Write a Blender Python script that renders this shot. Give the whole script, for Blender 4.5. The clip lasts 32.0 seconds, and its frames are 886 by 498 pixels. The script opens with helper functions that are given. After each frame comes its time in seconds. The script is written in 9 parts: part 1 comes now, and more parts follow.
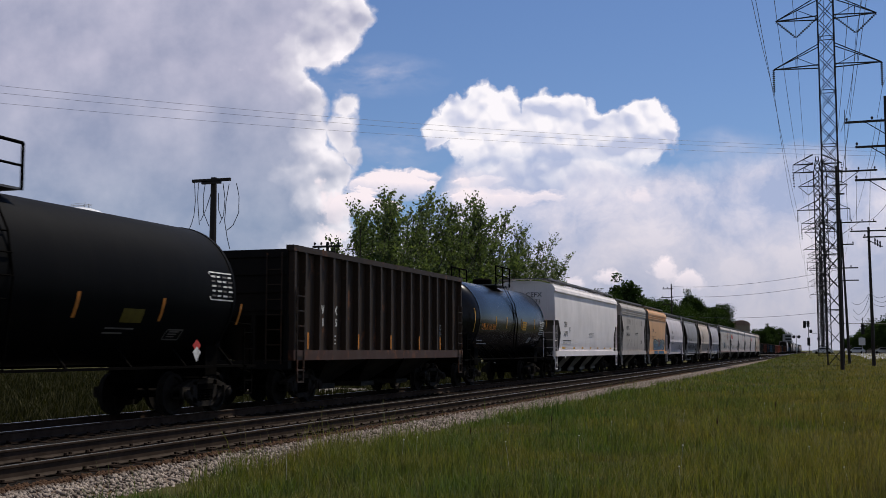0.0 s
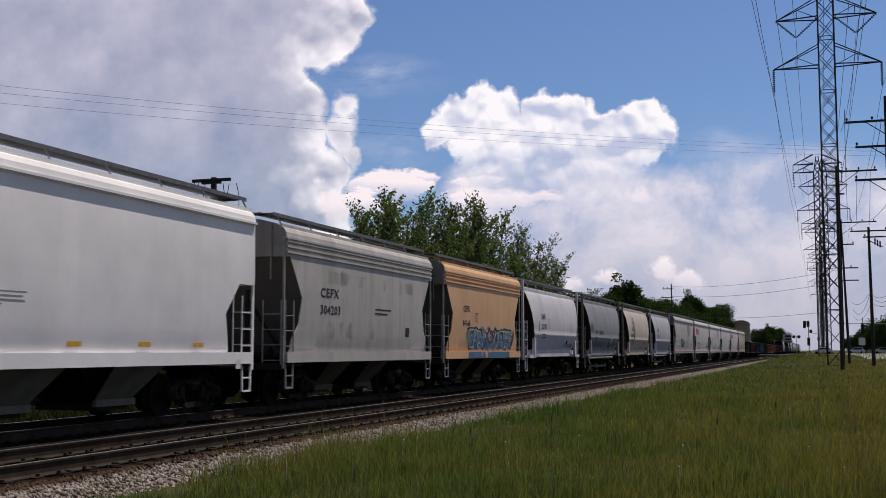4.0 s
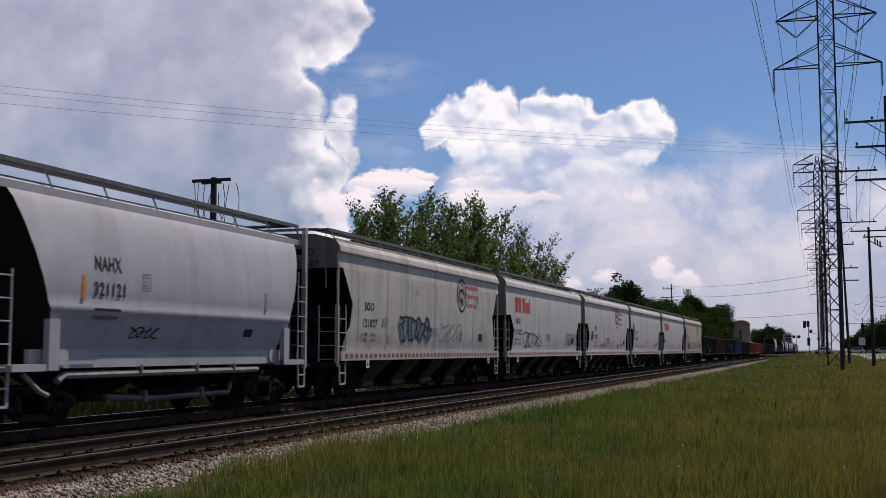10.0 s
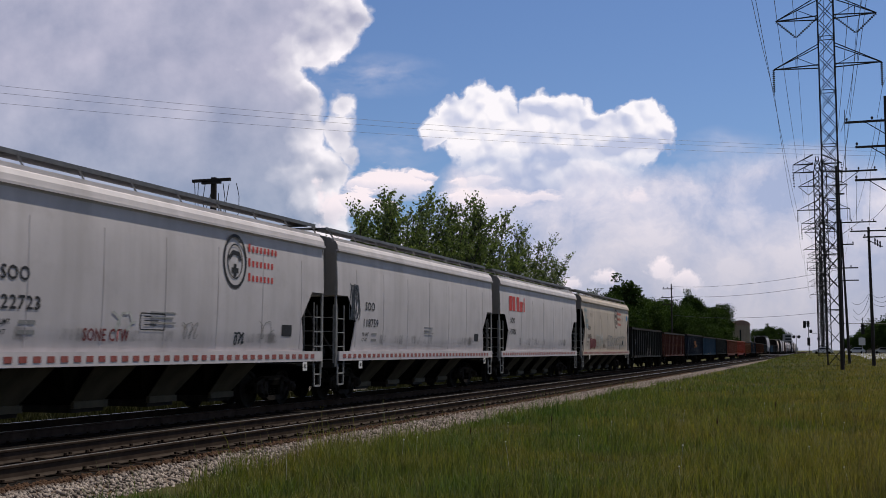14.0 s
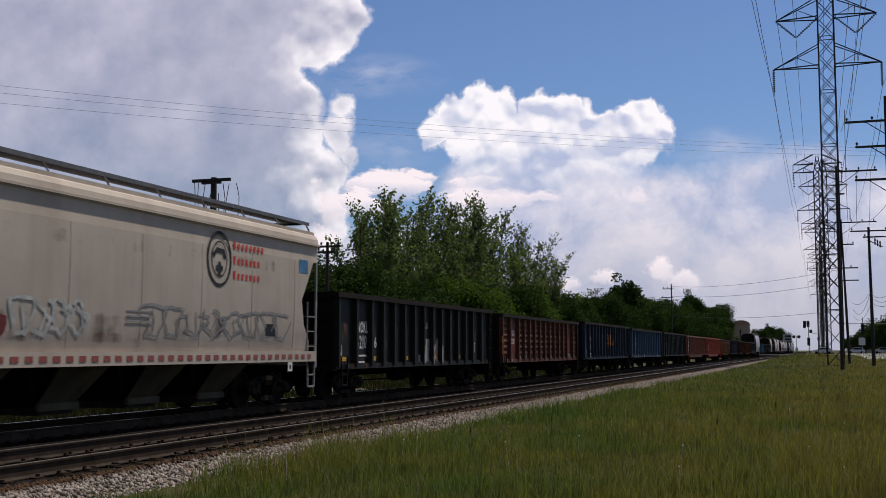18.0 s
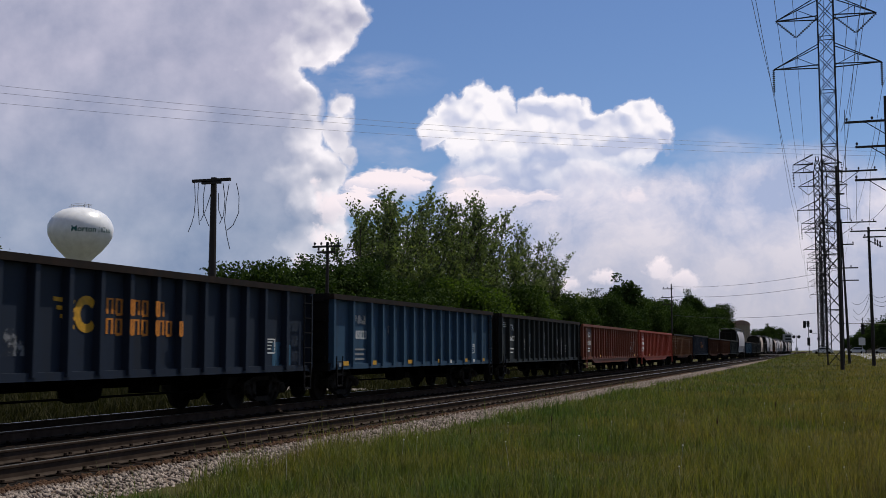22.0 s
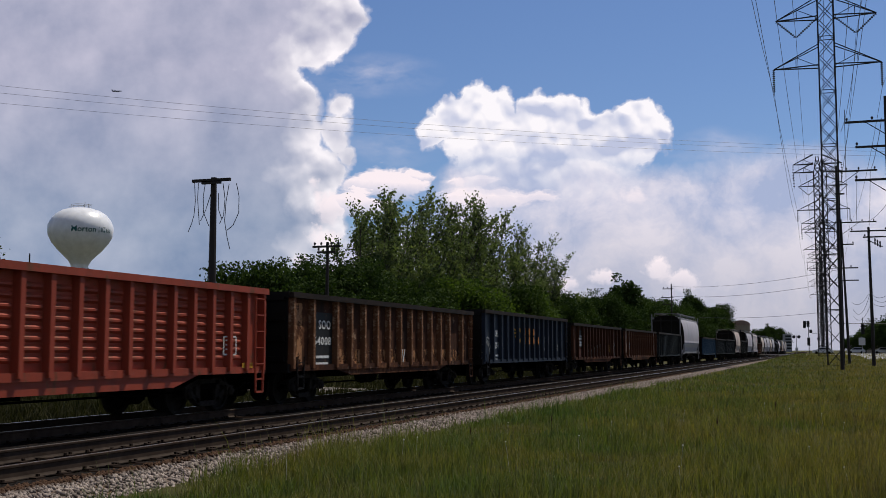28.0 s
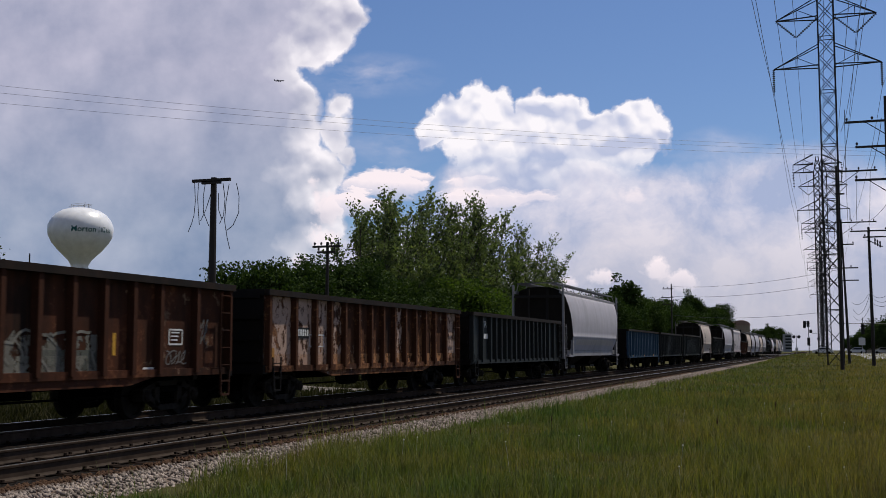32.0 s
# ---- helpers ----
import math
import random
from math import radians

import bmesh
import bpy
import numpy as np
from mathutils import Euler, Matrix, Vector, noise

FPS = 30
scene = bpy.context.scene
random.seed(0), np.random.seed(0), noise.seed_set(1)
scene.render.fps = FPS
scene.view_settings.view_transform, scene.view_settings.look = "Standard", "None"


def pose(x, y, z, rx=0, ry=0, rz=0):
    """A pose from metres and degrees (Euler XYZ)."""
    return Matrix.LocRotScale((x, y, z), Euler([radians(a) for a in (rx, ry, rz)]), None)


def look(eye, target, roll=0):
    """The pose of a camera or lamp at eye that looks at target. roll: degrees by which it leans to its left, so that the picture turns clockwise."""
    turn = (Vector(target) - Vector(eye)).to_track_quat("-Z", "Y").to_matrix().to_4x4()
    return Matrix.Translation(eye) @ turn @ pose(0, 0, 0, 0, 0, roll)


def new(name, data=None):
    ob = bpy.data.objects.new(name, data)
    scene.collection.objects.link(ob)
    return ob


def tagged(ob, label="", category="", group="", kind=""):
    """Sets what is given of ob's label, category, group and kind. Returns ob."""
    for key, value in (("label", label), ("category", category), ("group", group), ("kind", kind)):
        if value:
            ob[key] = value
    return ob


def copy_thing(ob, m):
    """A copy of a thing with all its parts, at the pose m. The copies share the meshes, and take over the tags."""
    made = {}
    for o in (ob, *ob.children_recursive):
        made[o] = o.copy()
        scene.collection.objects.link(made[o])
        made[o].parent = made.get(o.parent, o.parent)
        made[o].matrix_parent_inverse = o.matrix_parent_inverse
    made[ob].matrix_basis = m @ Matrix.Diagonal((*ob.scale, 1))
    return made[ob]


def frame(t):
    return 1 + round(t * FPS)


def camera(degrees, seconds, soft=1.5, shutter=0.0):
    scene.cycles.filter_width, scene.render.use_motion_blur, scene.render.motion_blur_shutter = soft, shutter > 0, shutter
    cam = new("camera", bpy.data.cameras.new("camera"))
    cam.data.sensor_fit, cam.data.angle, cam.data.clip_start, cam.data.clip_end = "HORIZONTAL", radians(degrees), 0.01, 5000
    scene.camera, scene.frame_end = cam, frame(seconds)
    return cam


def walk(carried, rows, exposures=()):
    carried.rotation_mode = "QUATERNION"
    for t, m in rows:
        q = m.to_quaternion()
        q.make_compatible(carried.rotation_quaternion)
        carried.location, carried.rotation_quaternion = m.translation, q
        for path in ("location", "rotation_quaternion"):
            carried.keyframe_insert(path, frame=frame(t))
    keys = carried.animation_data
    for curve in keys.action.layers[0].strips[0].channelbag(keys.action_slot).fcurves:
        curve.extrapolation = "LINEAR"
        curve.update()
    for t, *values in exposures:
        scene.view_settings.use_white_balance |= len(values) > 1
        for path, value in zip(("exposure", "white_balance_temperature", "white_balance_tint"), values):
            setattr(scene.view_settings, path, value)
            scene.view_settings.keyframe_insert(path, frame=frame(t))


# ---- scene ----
# Camera: fixed on a tripod beside the line. x: square to the rails, y: along them, z: up.
EYE = Vector((0.0, 0.0, 1.75))
YAW, PITCH = 18.55, 5.15
AIM = Vector((-math.sin(radians(YAW)) * math.cos(radians(PITCH)), math.cos(radians(YAW)) * math.cos(radians(PITCH)), math.sin(radians(PITCH))))
cam = camera(43.1, 32.0, soft=0.85, shutter=0.15)
walk(cam, [(0.0, look(EYE, EYE + AIM)), (32.0, look(EYE, EYE + AIM))], exposures=[(0.0, 0.0), (32.0, 0.0)])

RAIL_TOP = 0.35
TRAIN_X, NEAR_X = -14.1, -10.18
SPEED, GAIN = 12.3, 0.000882
SUN = Vector((0.215, 0.41, 0.886)).normalized()

# ---- world and sun ----
world = bpy.data.worlds.new("world")
scene.world = world
world.use_nodes = True
wn = world.node_tree.nodes
wl = world.node_tree.links
wn.clear()
sky = wn.new("ShaderNodeTexSky")
sky.sky_type, sky.sun_disc = "NISHITA", False
sky.sun_elevation = math.asin(SUN.z)
sky.sun_rotation = math.atan2(SUN.x, SUN.y)
sky.air_density, sky.dust_density, sky.ozone_density = 1.0, 0.6, 1.6
wcoord = wn.new("ShaderNodeTexCoord")
wnoise = wn.new("ShaderNodeTexNoise")
wnoise.inputs["Scale"].default_value, wnoise.inputs["Detail"].default_value = 2.2, 7.0
wramp = wn.new("ShaderNodeValToRGB")
wramp.color_ramp.elements[0].position, wramp.color_ramp.elements[1].position = 0.45, 0.62
wmix = wn.new("ShaderNodeMixRGB")
wmix.inputs[2].default_value = (3.0, 2.7, 2.45, 1)
# scattered clouds behind the camera and overhead; those ahead hang on the backdrop
wdot = wn.new("ShaderNodeVectorMath")
wdot.operation = "DOT_PRODUCT"
wdot.inputs[1].default_value = tuple(AIM)
wclear = wn.new("ShaderNodeMapRange")
wclear.inputs["From Min"].default_value, wclear.inputs["From Max"].default_value = 0.8, 0.55
wmask = wn.new("ShaderNodeMath")
wmask.operation = "MULTIPLY"
wtint = wn.new("ShaderNodeMixRGB")
wtint.blend_type = "MULTIPLY"
wtint.inputs[0].default_value = 1.0
wtint.inputs[2].default_value = (0.655, 0.785, 1.03, 1)
wback = wn.new("ShaderNodeBackground")
wback.inputs["Strength"].default_value = 0.085
wout = wn.new("ShaderNodeOutputWorld")
wl.new(wcoord.outputs["Generated"], wnoise.inputs["Vector"])
wl.new(wnoise.outputs["Fac"], wramp.inputs["Fac"])
wl.new(wcoord.outputs["Generated"], wdot.inputs[0])
wl.new(wdot.outputs["Value"], wclear.inputs["Value"])
wl.new(wramp.outputs["Color"], wmask.inputs[0])
wl.new(wclear.outputs["Result"], wmask.inputs[1])
wl.new(wmask.outputs["Value"], wmix.inputs[0])
wl.new(sky.outputs["Color"], wtint.inputs[1])
wl.new(wtint.outputs["Color"], wmix.inputs[1])
wl.new(wmix.outputs["Color"], wback.inputs["Color"])
wl.new(wback.outputs["Background"], wout.inputs["Surface"])

sun_data = bpy.data.lights.new("sun", "SUN")
sun_data.energy, sun_data.angle, sun_data.color = 3.75, radians(0.6), (1.0, 0.93, 0.82)
sun = new("sun", sun_data)
sun.matrix_basis = look(SUN * 100, (0, 0, 0))


# ---- material kit ----
class Nodes:
    """A short hand for node materials."""

    def __init__(self, name):
        self.mat = bpy.data.materials.new(name)
        self.mat.use_nodes = True
        self.tree = self.mat.node_tree
        self.bsdf = self.tree.nodes["Principled BSDF"]

    def node(self, kind, **values):
        n = self.tree.nodes.new(kind)
        for key, value in values.items():
            n.inputs[key.replace("_", " ")].default_value = value
        return n

    def link(self, a, b):
        self.tree.links.new(a, b)

    def coords(self, scale=(1, 1, 1), kind="Object"):
        c = self.tree.nodes.new("ShaderNodeTexCoord")
        m = self.tree.nodes.new("ShaderNodeMapping")
        m.inputs["Scale"].default_value = scale
        self.link(c.outputs[kind], m.inputs["Vector"])
        return m.outputs["Vector"]

    def noise(self, scale, detail=4.0, rough=0.55, stretch=(1, 1, 1), kind="Object"):
        n = self.node("ShaderNodeTexNoise", Scale=scale, Detail=detail, Roughness=rough)
        self.link(self.coords(stretch, kind), n.inputs["Vector"])
        return n.outputs["Fac"]

    def ramp(self, value, low, high, a=(0, 0, 0, 1), b=(1, 1, 1, 1)):
        r = self.tree.nodes.new("ShaderNodeValToRGB")
        e = r.color_ramp.elements
        e[0].position, e[1].position, e[0].color, e[1].color = low, high, a, b
        self.link(value, r.inputs["Fac"])
        return r.outputs["Color"]

    def mix(self, fac, a, b, how="MIX"):
        m = self.tree.nodes.new("ShaderNodeMixRGB")
        m.blend_type = how
        for slot, v in ((0, fac), (1, a), (2, b)):
            if isinstance(v, (int, float)):
                m.inputs[slot].default_value = v
            elif isinstance(v, tuple):
                m.inputs[slot].default_value = v if len(v) == 4 else (*v, 1)
            else:
                self.link(v, m.inputs[slot])
        return m.outputs["Color"]

    def bump(self, value, strength, distance=0.02):
        b = self.node("ShaderNodeBump", Strength=strength, Distance=distance)
        self.link(value, b.inputs["Height"])
        self.link(b.outputs["Normal"], self.bsdf.inputs["Normal"])

    def done(self, colour, rough=0.6, metal=0.0, spec=0.5):
        if isinstance(colour, tuple):
            self.bsdf.inputs["Base Color"].default_value = (*colour[:3], 1)
        else:
            self.link(colour, self.bsdf.inputs["Base Color"])
        if isinstance(rough, (int, float)):
            self.bsdf.inputs["Roughness"].default_value = rough
        else:
            self.link(rough, self.bsdf.inputs["Roughness"])
        self.bsdf.inputs["Metallic"].default_value = metal
        self.bsdf.inputs["Specular IOR Level"].default_value = spec
        return self.mat


def paint(name, colour, dirt=(0.09, 0.075, 0.06), amount=0.35, rust=0.0, rough=0.6, gloss=0.22):
    """Weathered rolling-stock paint: rain streaks, grime and rust."""
    n = Nodes(name)
    tone = n.mix(n.ramp(n.noise(0.55, 5), 0.3, 0.75), tuple(c * 0.86 for c in colour), tuple(min(1, c * 1.06) for c in colour))
    streak = n.ramp(n.noise(1.0, 6, 0.6, (1.2, 1.9, 0.16)), 0.46, 0.78)
    tone = n.mix(n.mix(1.0, streak, (amount,) * 3, "MULTIPLY"), tone, dirt)
    blotch = n.ramp(n.noise(1.7, 8, 0.65), 0.52, 0.74)
    tone = n.mix(n.mix(1.0, blotch, (amount * 0.6,) * 3, "MULTIPLY"), tone, dirt)
    if rust:
        spots = n.ramp(n.noise(2.1, 9, 0.7, (1, 1, 0.6)), 0.60 - 0.25 * rust, 0.68 - 0.2 * rust)
        rusty = n.mix(n.noise(6.0, 5), (0.085, 0.032, 0.016), (0.21, 0.088, 0.04))
        tone = n.mix(spots, tone, rusty)
    n.bump(n.noise(3.0, 3), 0.12, 0.03)
    return n.done(tone, rough, 0.0, gloss)


def rusted(name, dark, mid, light, pale, bare=0.5, streak=0.5):
    """Old sheet steel: soot-dark skin, rust in runs, orange primer and scraps of paint."""
    n = Nodes(name)
    broad = n.noise(0.8, 7, 0.62, (1, 1, 0.55))
    runs = n.noise(1.0, 7, 0.65, (1.5, 3.2, 0.22))
    grit = n.noise(7.0, 9, 0.7)
    tone = n.mix(n.ramp(broad, 0.36, 0.62), dark, mid)
    tone = n.mix(n.mix(1.0, n.ramp(runs, 0.46, 0.66), (streak,) * 3, "MULTIPLY"), tone, mid)
    spots = n.ramp(n.mix(0.5, broad, grit), 0.56 - 0.06 * bare, 0.60 - 0.04 * bare)
    tone = n.mix(spots, tone, light)
    tone = n.mix(n.mix(1.0, n.ramp(n.noise(1.9, 10, 0.72), 0.60, 0.64), (0.75,) * 3, "MULTIPLY"), tone, pale)
    tone = n.mix(n.mix(1.0, n.ramp(n.noise(1.1, 8, 0.7, (1.2, 2.4, 0.15)), 0.5, 0.75), (0.8,) * 3, "MULTIPLY"), tone, dark)
    n.bump(grit, 0.3, 0.02)
    return n.done(tone, 0.85, 0.0, 0.1)


def flaking(name, colour, cover=0.5, scale=5.0):
    """Scraps of paint: opaque where it still sticks, nothing where it has flaked off."""
    n = Nodes(name)
    tone = n.mix(n.noise(9.0, 6, 0.7), tuple(c * 0.55 for c in colour), colour)
    n.done(tone, 0.75, 0.0, 0.15)
    keep = n.ramp(n.noise(scale, 10, 0.68, (1, 1, 0.6)), 0.56 - 0.16 * cover, 0.60 - 0.16 * cover)
    clear = n.tree.nodes.new("ShaderNodeBsdfTransparent")
    mx = n.tree.nodes.new("ShaderNodeMixShader")
    n.link(keep, mx.inputs[0])
    n.link(clear.outputs[0], mx.inputs[1])
    n.link(n.bsdf.outputs[0], mx.inputs[2])
    n.link(mx.outputs[0], n.tree.nodes["Material Output"].inputs["Surface"])
    return n.mat


def stained(name, colour, cover=0.5, scale=1.4, most=0.8):
    """A thin film of dirt in runs and blotches, clear in between."""
    n = Nodes(name)
    n.done(n.mix(n.noise(8.0, 6, 0.7), tuple(c * 0.6 for c in colour), colour), 0.9, 0.0, 0.08)
    runs = n.mix(0.5, n.noise(scale, 7, 0.65, (1, 1, 0.7)), n.noise(scale * 1.4, 6, 0.6, (1.0, 1.5, 0.35)))
    split = n.tree.nodes.new("ShaderNodeSeparateXYZ")
    n.link(n.coords(kind="Generated"), split.inputs[0])
    for axis, soft in ((1, 0.12), (2, 0.30)):
        for low, high in ((0.0, soft), (1.0, 1.0 - soft)):
            edge = n.node("ShaderNodeMapRange", From_Min=low, From_Max=high, To_Min=-0.22, To_Max=0.0)
            n.link(split.outputs[axis], edge.inputs["Value"])
            runs = n.mix(1.0, runs, edge.outputs[0], "ADD")
    keep = n.mix(1.0, n.ramp(runs, 0.60 - 0.22 * cover, 0.76 - 0.18 * cover), (most,) * 3, "MULTIPLY")
    clear = n.tree.nodes.new("ShaderNodeBsdfTransparent")
    mx = n.tree.nodes.new("ShaderNodeMixShader")
    n.link(keep, mx.inputs[0])
    n.link(clear.outputs[0], mx.inputs[1])
    n.link(n.bsdf.outputs[0], mx.inputs[2])
    n.link(mx.outputs[0], n.tree.nodes["Material Output"].inputs["Surface"])
    return n.mat


def plain(name, colour, rough=0.6, metal=0.0, vary=0.3, scale=6.0, gloss=0.25):
    n = Nodes(name)
    tone = n.mix(n.ramp(n.noise(scale, 6, 0.6), 0.3, 0.7), tuple(c * (1 - vary) for c in colour), tuple(min(1, c * (1 + vary * 0.5)) for c in colour))
    return n.done(tone, rough, metal, gloss)


# ---- mesh kit ----
def box(bm, x0, x1, y0, y1, z0, z1):
    v = [bm.verts.new((x, y, z)) for x in (x0, x1) for y in (y0, y1) for z in (z0, z1)]
    for f in ((0, 1, 3, 2), (4, 6, 7, 5), (0, 4, 5, 1), (2, 3, 7, 6), (0, 2, 6, 4), (1, 5, 7, 3)):
        bm.faces.new([v[i] for i in f])
    return v


def beam(bm, a, b, w, h=None):
    """A square bar from a to b."""
    a, b, h = Vector(a), Vector(b), h or w
    d = (b - a).normalized()
    side = d.cross(Vector((0, 0, 1)) if abs(d.z) < 0.95 else Vector((0, 1, 0))).normalized()
    up = side.cross(d)
    v = [bm.verts.new(p + side * (w / 2) * i + up * (h / 2) * j) for p in (a, b) for i, j in ((-1, -1), (1, -1), (1, 1), (-1, 1))]
    for f in ((3, 2, 1, 0), (4, 5, 6, 7), (0, 1, 5, 4), (1, 2, 6, 5), (2, 3, 7, 6), (3, 0, 4, 7)):
        bm.faces.new([v[i] for i in f])


def tube(bm, points, r, sides=6, r_end=None, caps=True):
    """A round bar through points, tapering to r_end."""
    pts = [Vector(p) for p in points]
    rings = []
    for i, p in enumerate(pts):
        d = (pts[min(i + 1, len(pts) - 1)] - pts[max(i - 1, 0)]).normalized()
        side = d.cross(Vector((0, 0, 1)) if abs(d.z) < 0.9 else Vector((0, 1, 0))).normalized()
        up = side.cross(d)
        rr = r if r_end is None else r + (r_end - r) * i / (len(pts) - 1)
        rings.append([bm.verts.new(p + (side * math.cos(a) + up * math.sin(a)) * rr) for a in [2 * math.pi * k / sides for k in range(sides)]])
    for a, b in zip(rings, rings[1:]):
        for k in range(sides):
            bm.faces.new((a[k], a[(k + 1) % sides], b[(k + 1) % sides], b[k]))
    if caps:
        bm.faces.new(rings[0][::-1])
        bm.faces.new(rings[-1])


def lathe(bm, profile, sides=24, axis="z", at=(0, 0, 0)):
    """Turns (radius, height) pairs round an axis."""
    rings = []
    for r, h in profile:
        ring = []
        for k in range(sides):
            a = 2 * math.pi * k / sides
            p = (r * math.cos(a), r * math.sin(a), h)
            p = {"z": p, "x": (p[2], p[0], p[1]), "y": (p[1], p[2], p[0])}[axis]
            ring.append(bm.verts.new(Vector(p) + Vector(at)))
        rings.append(ring)
    for a, b in zip(rings, rings[1:]):
        for k in range(sides):
            bm.faces.new((a[k], a[(k + 1) % sides], b[(k + 1) % sides], b[k]))
    bm.faces.new(rings[0][::-1])
    bm.faces.new(rings[-1])


def finish(name, bm, material, smooth=False, clean=True):
    if clean:
        bmesh.ops.recalc_face_normals(bm, faces=bm.faces)
    me = bpy.data.meshes.new(name)
    bm.to_mesh(me)
    bm.free()
    for m in material if isinstance(material, (list, tuple)) else [material]:
        me.materials.append(m)
    if smooth:
        me.shade_smooth()
        me.set_sharp_from_angle(angle=radians(38))
    return me


def put(name, me, parent, at=(0, 0, 0), turn=0.0, label=""):
    ob = new(name, me)
    ob.parent = parent
    ob.matrix_basis = pose(*at, 0, 0, turn)
    return tagged(ob, label)


def part(name, bm, material, parent, label="", smooth=False, at=(0, 0, 0)):
    return put(name, finish(name, bm, material, smooth), parent, at, 0.0, label)


def thing(name, label, category, group="", at=(0, 0, 0), turn=0.0):
    ob = new(name)
    ob.empty_display_size = 0.5
    ob.matrix_basis = pose(*at, 0, 0, turn)
    return tagged(ob, label, category, group)


def array_mesh(name, verts, faces, material):
    """A mesh from numpy arrays; all faces have the same number of corners."""
    me = bpy.data.meshes.new(name)
    n, k = faces.shape
    me.vertices.add(len(verts))
    me.vertices.foreach_set("co", np.ascontiguousarray(verts, dtype=np.float32).ravel())
    me.loops.add(n * k)
    me.loops.foreach_set("vertex_index", np.ascontiguousarray(faces, dtype=np.int32).ravel())
    me.polygons.add(n)
    me.polygons.foreach_set("loop_start", np.arange(0, n * k, k, dtype=np.int32))
    me.update(calc_edges=True)
    me.materials.append(material)
    return me


def lettering(text, size, material, parent, at, wide=1.0, label="", facing="side", font_gap=1.05):
    """Raised painted letters on a side (facing +x) or an end (facing -y) of a thing."""
    cu = bpy.data.curves.new("lettering", "FONT")
    cu.body, cu.size, cu.extrude, cu.resolution_u, cu.space_character = text, size, 0.003, 2, font_gap
    tmp = bpy.data.objects.new("lettering", cu)
    me = bpy.data.meshes.new_from_object(tmp)
    bpy.data.objects.remove(tmp)
    me.materials.clear()
    me.materials.append(material)
    turn = Matrix(((0, 0, 1), (1, 0, 0), (0, 1, 0))).to_4x4() if facing == "side" else Matrix(((1, 0, 0), (0, 0, -1), (0, 1, 0))).to_4x4()
    me.transform(turn @ Matrix.Diagonal((wide, 1, 1, 1)))
    return put("lettering", me, parent, at, 0.0, label)
# ---- where things stand ----
TAN = math.tan(radians(YAW))


def spot(px, depth):
    """Ground x, y of the upright that stands at that bearing and depth from the camera."""
    a = (px - 784.0) / 1985.0 * math.cos(radians(PITCH))
    c, s = math.cos(radians(YAW)), math.sin(radians(YAW))
    right, fwd = a * depth, depth
    return right * c - fwd * s, right * s + fwd * c


def rise(py, depth):
    """Height of a sight line at that depth."""
    return EYE.z + depth * (620.0 - py) / 1985.0


def ramp01(v, a, b):
    t = min(1.0, max(0.0, (v - a) / (b - a)))
    return t * t * (3 - 2 * t)


def ground_z(x, y):
    z = 0.72 * ramp01(y, 115, 225) * ramp01(x, -9.4, -5.0)
    z += 0.05 * noise.noise(Vector((x * 0.13, y * 0.13, 0.0))) * ramp01(x, -8.0, -5.0)
    z -= 0.25 * ramp01(x, -16.5, -19.0)
    if x < -19:
        z += 0.5 * ramp01(-x, 22, 34)
    return z


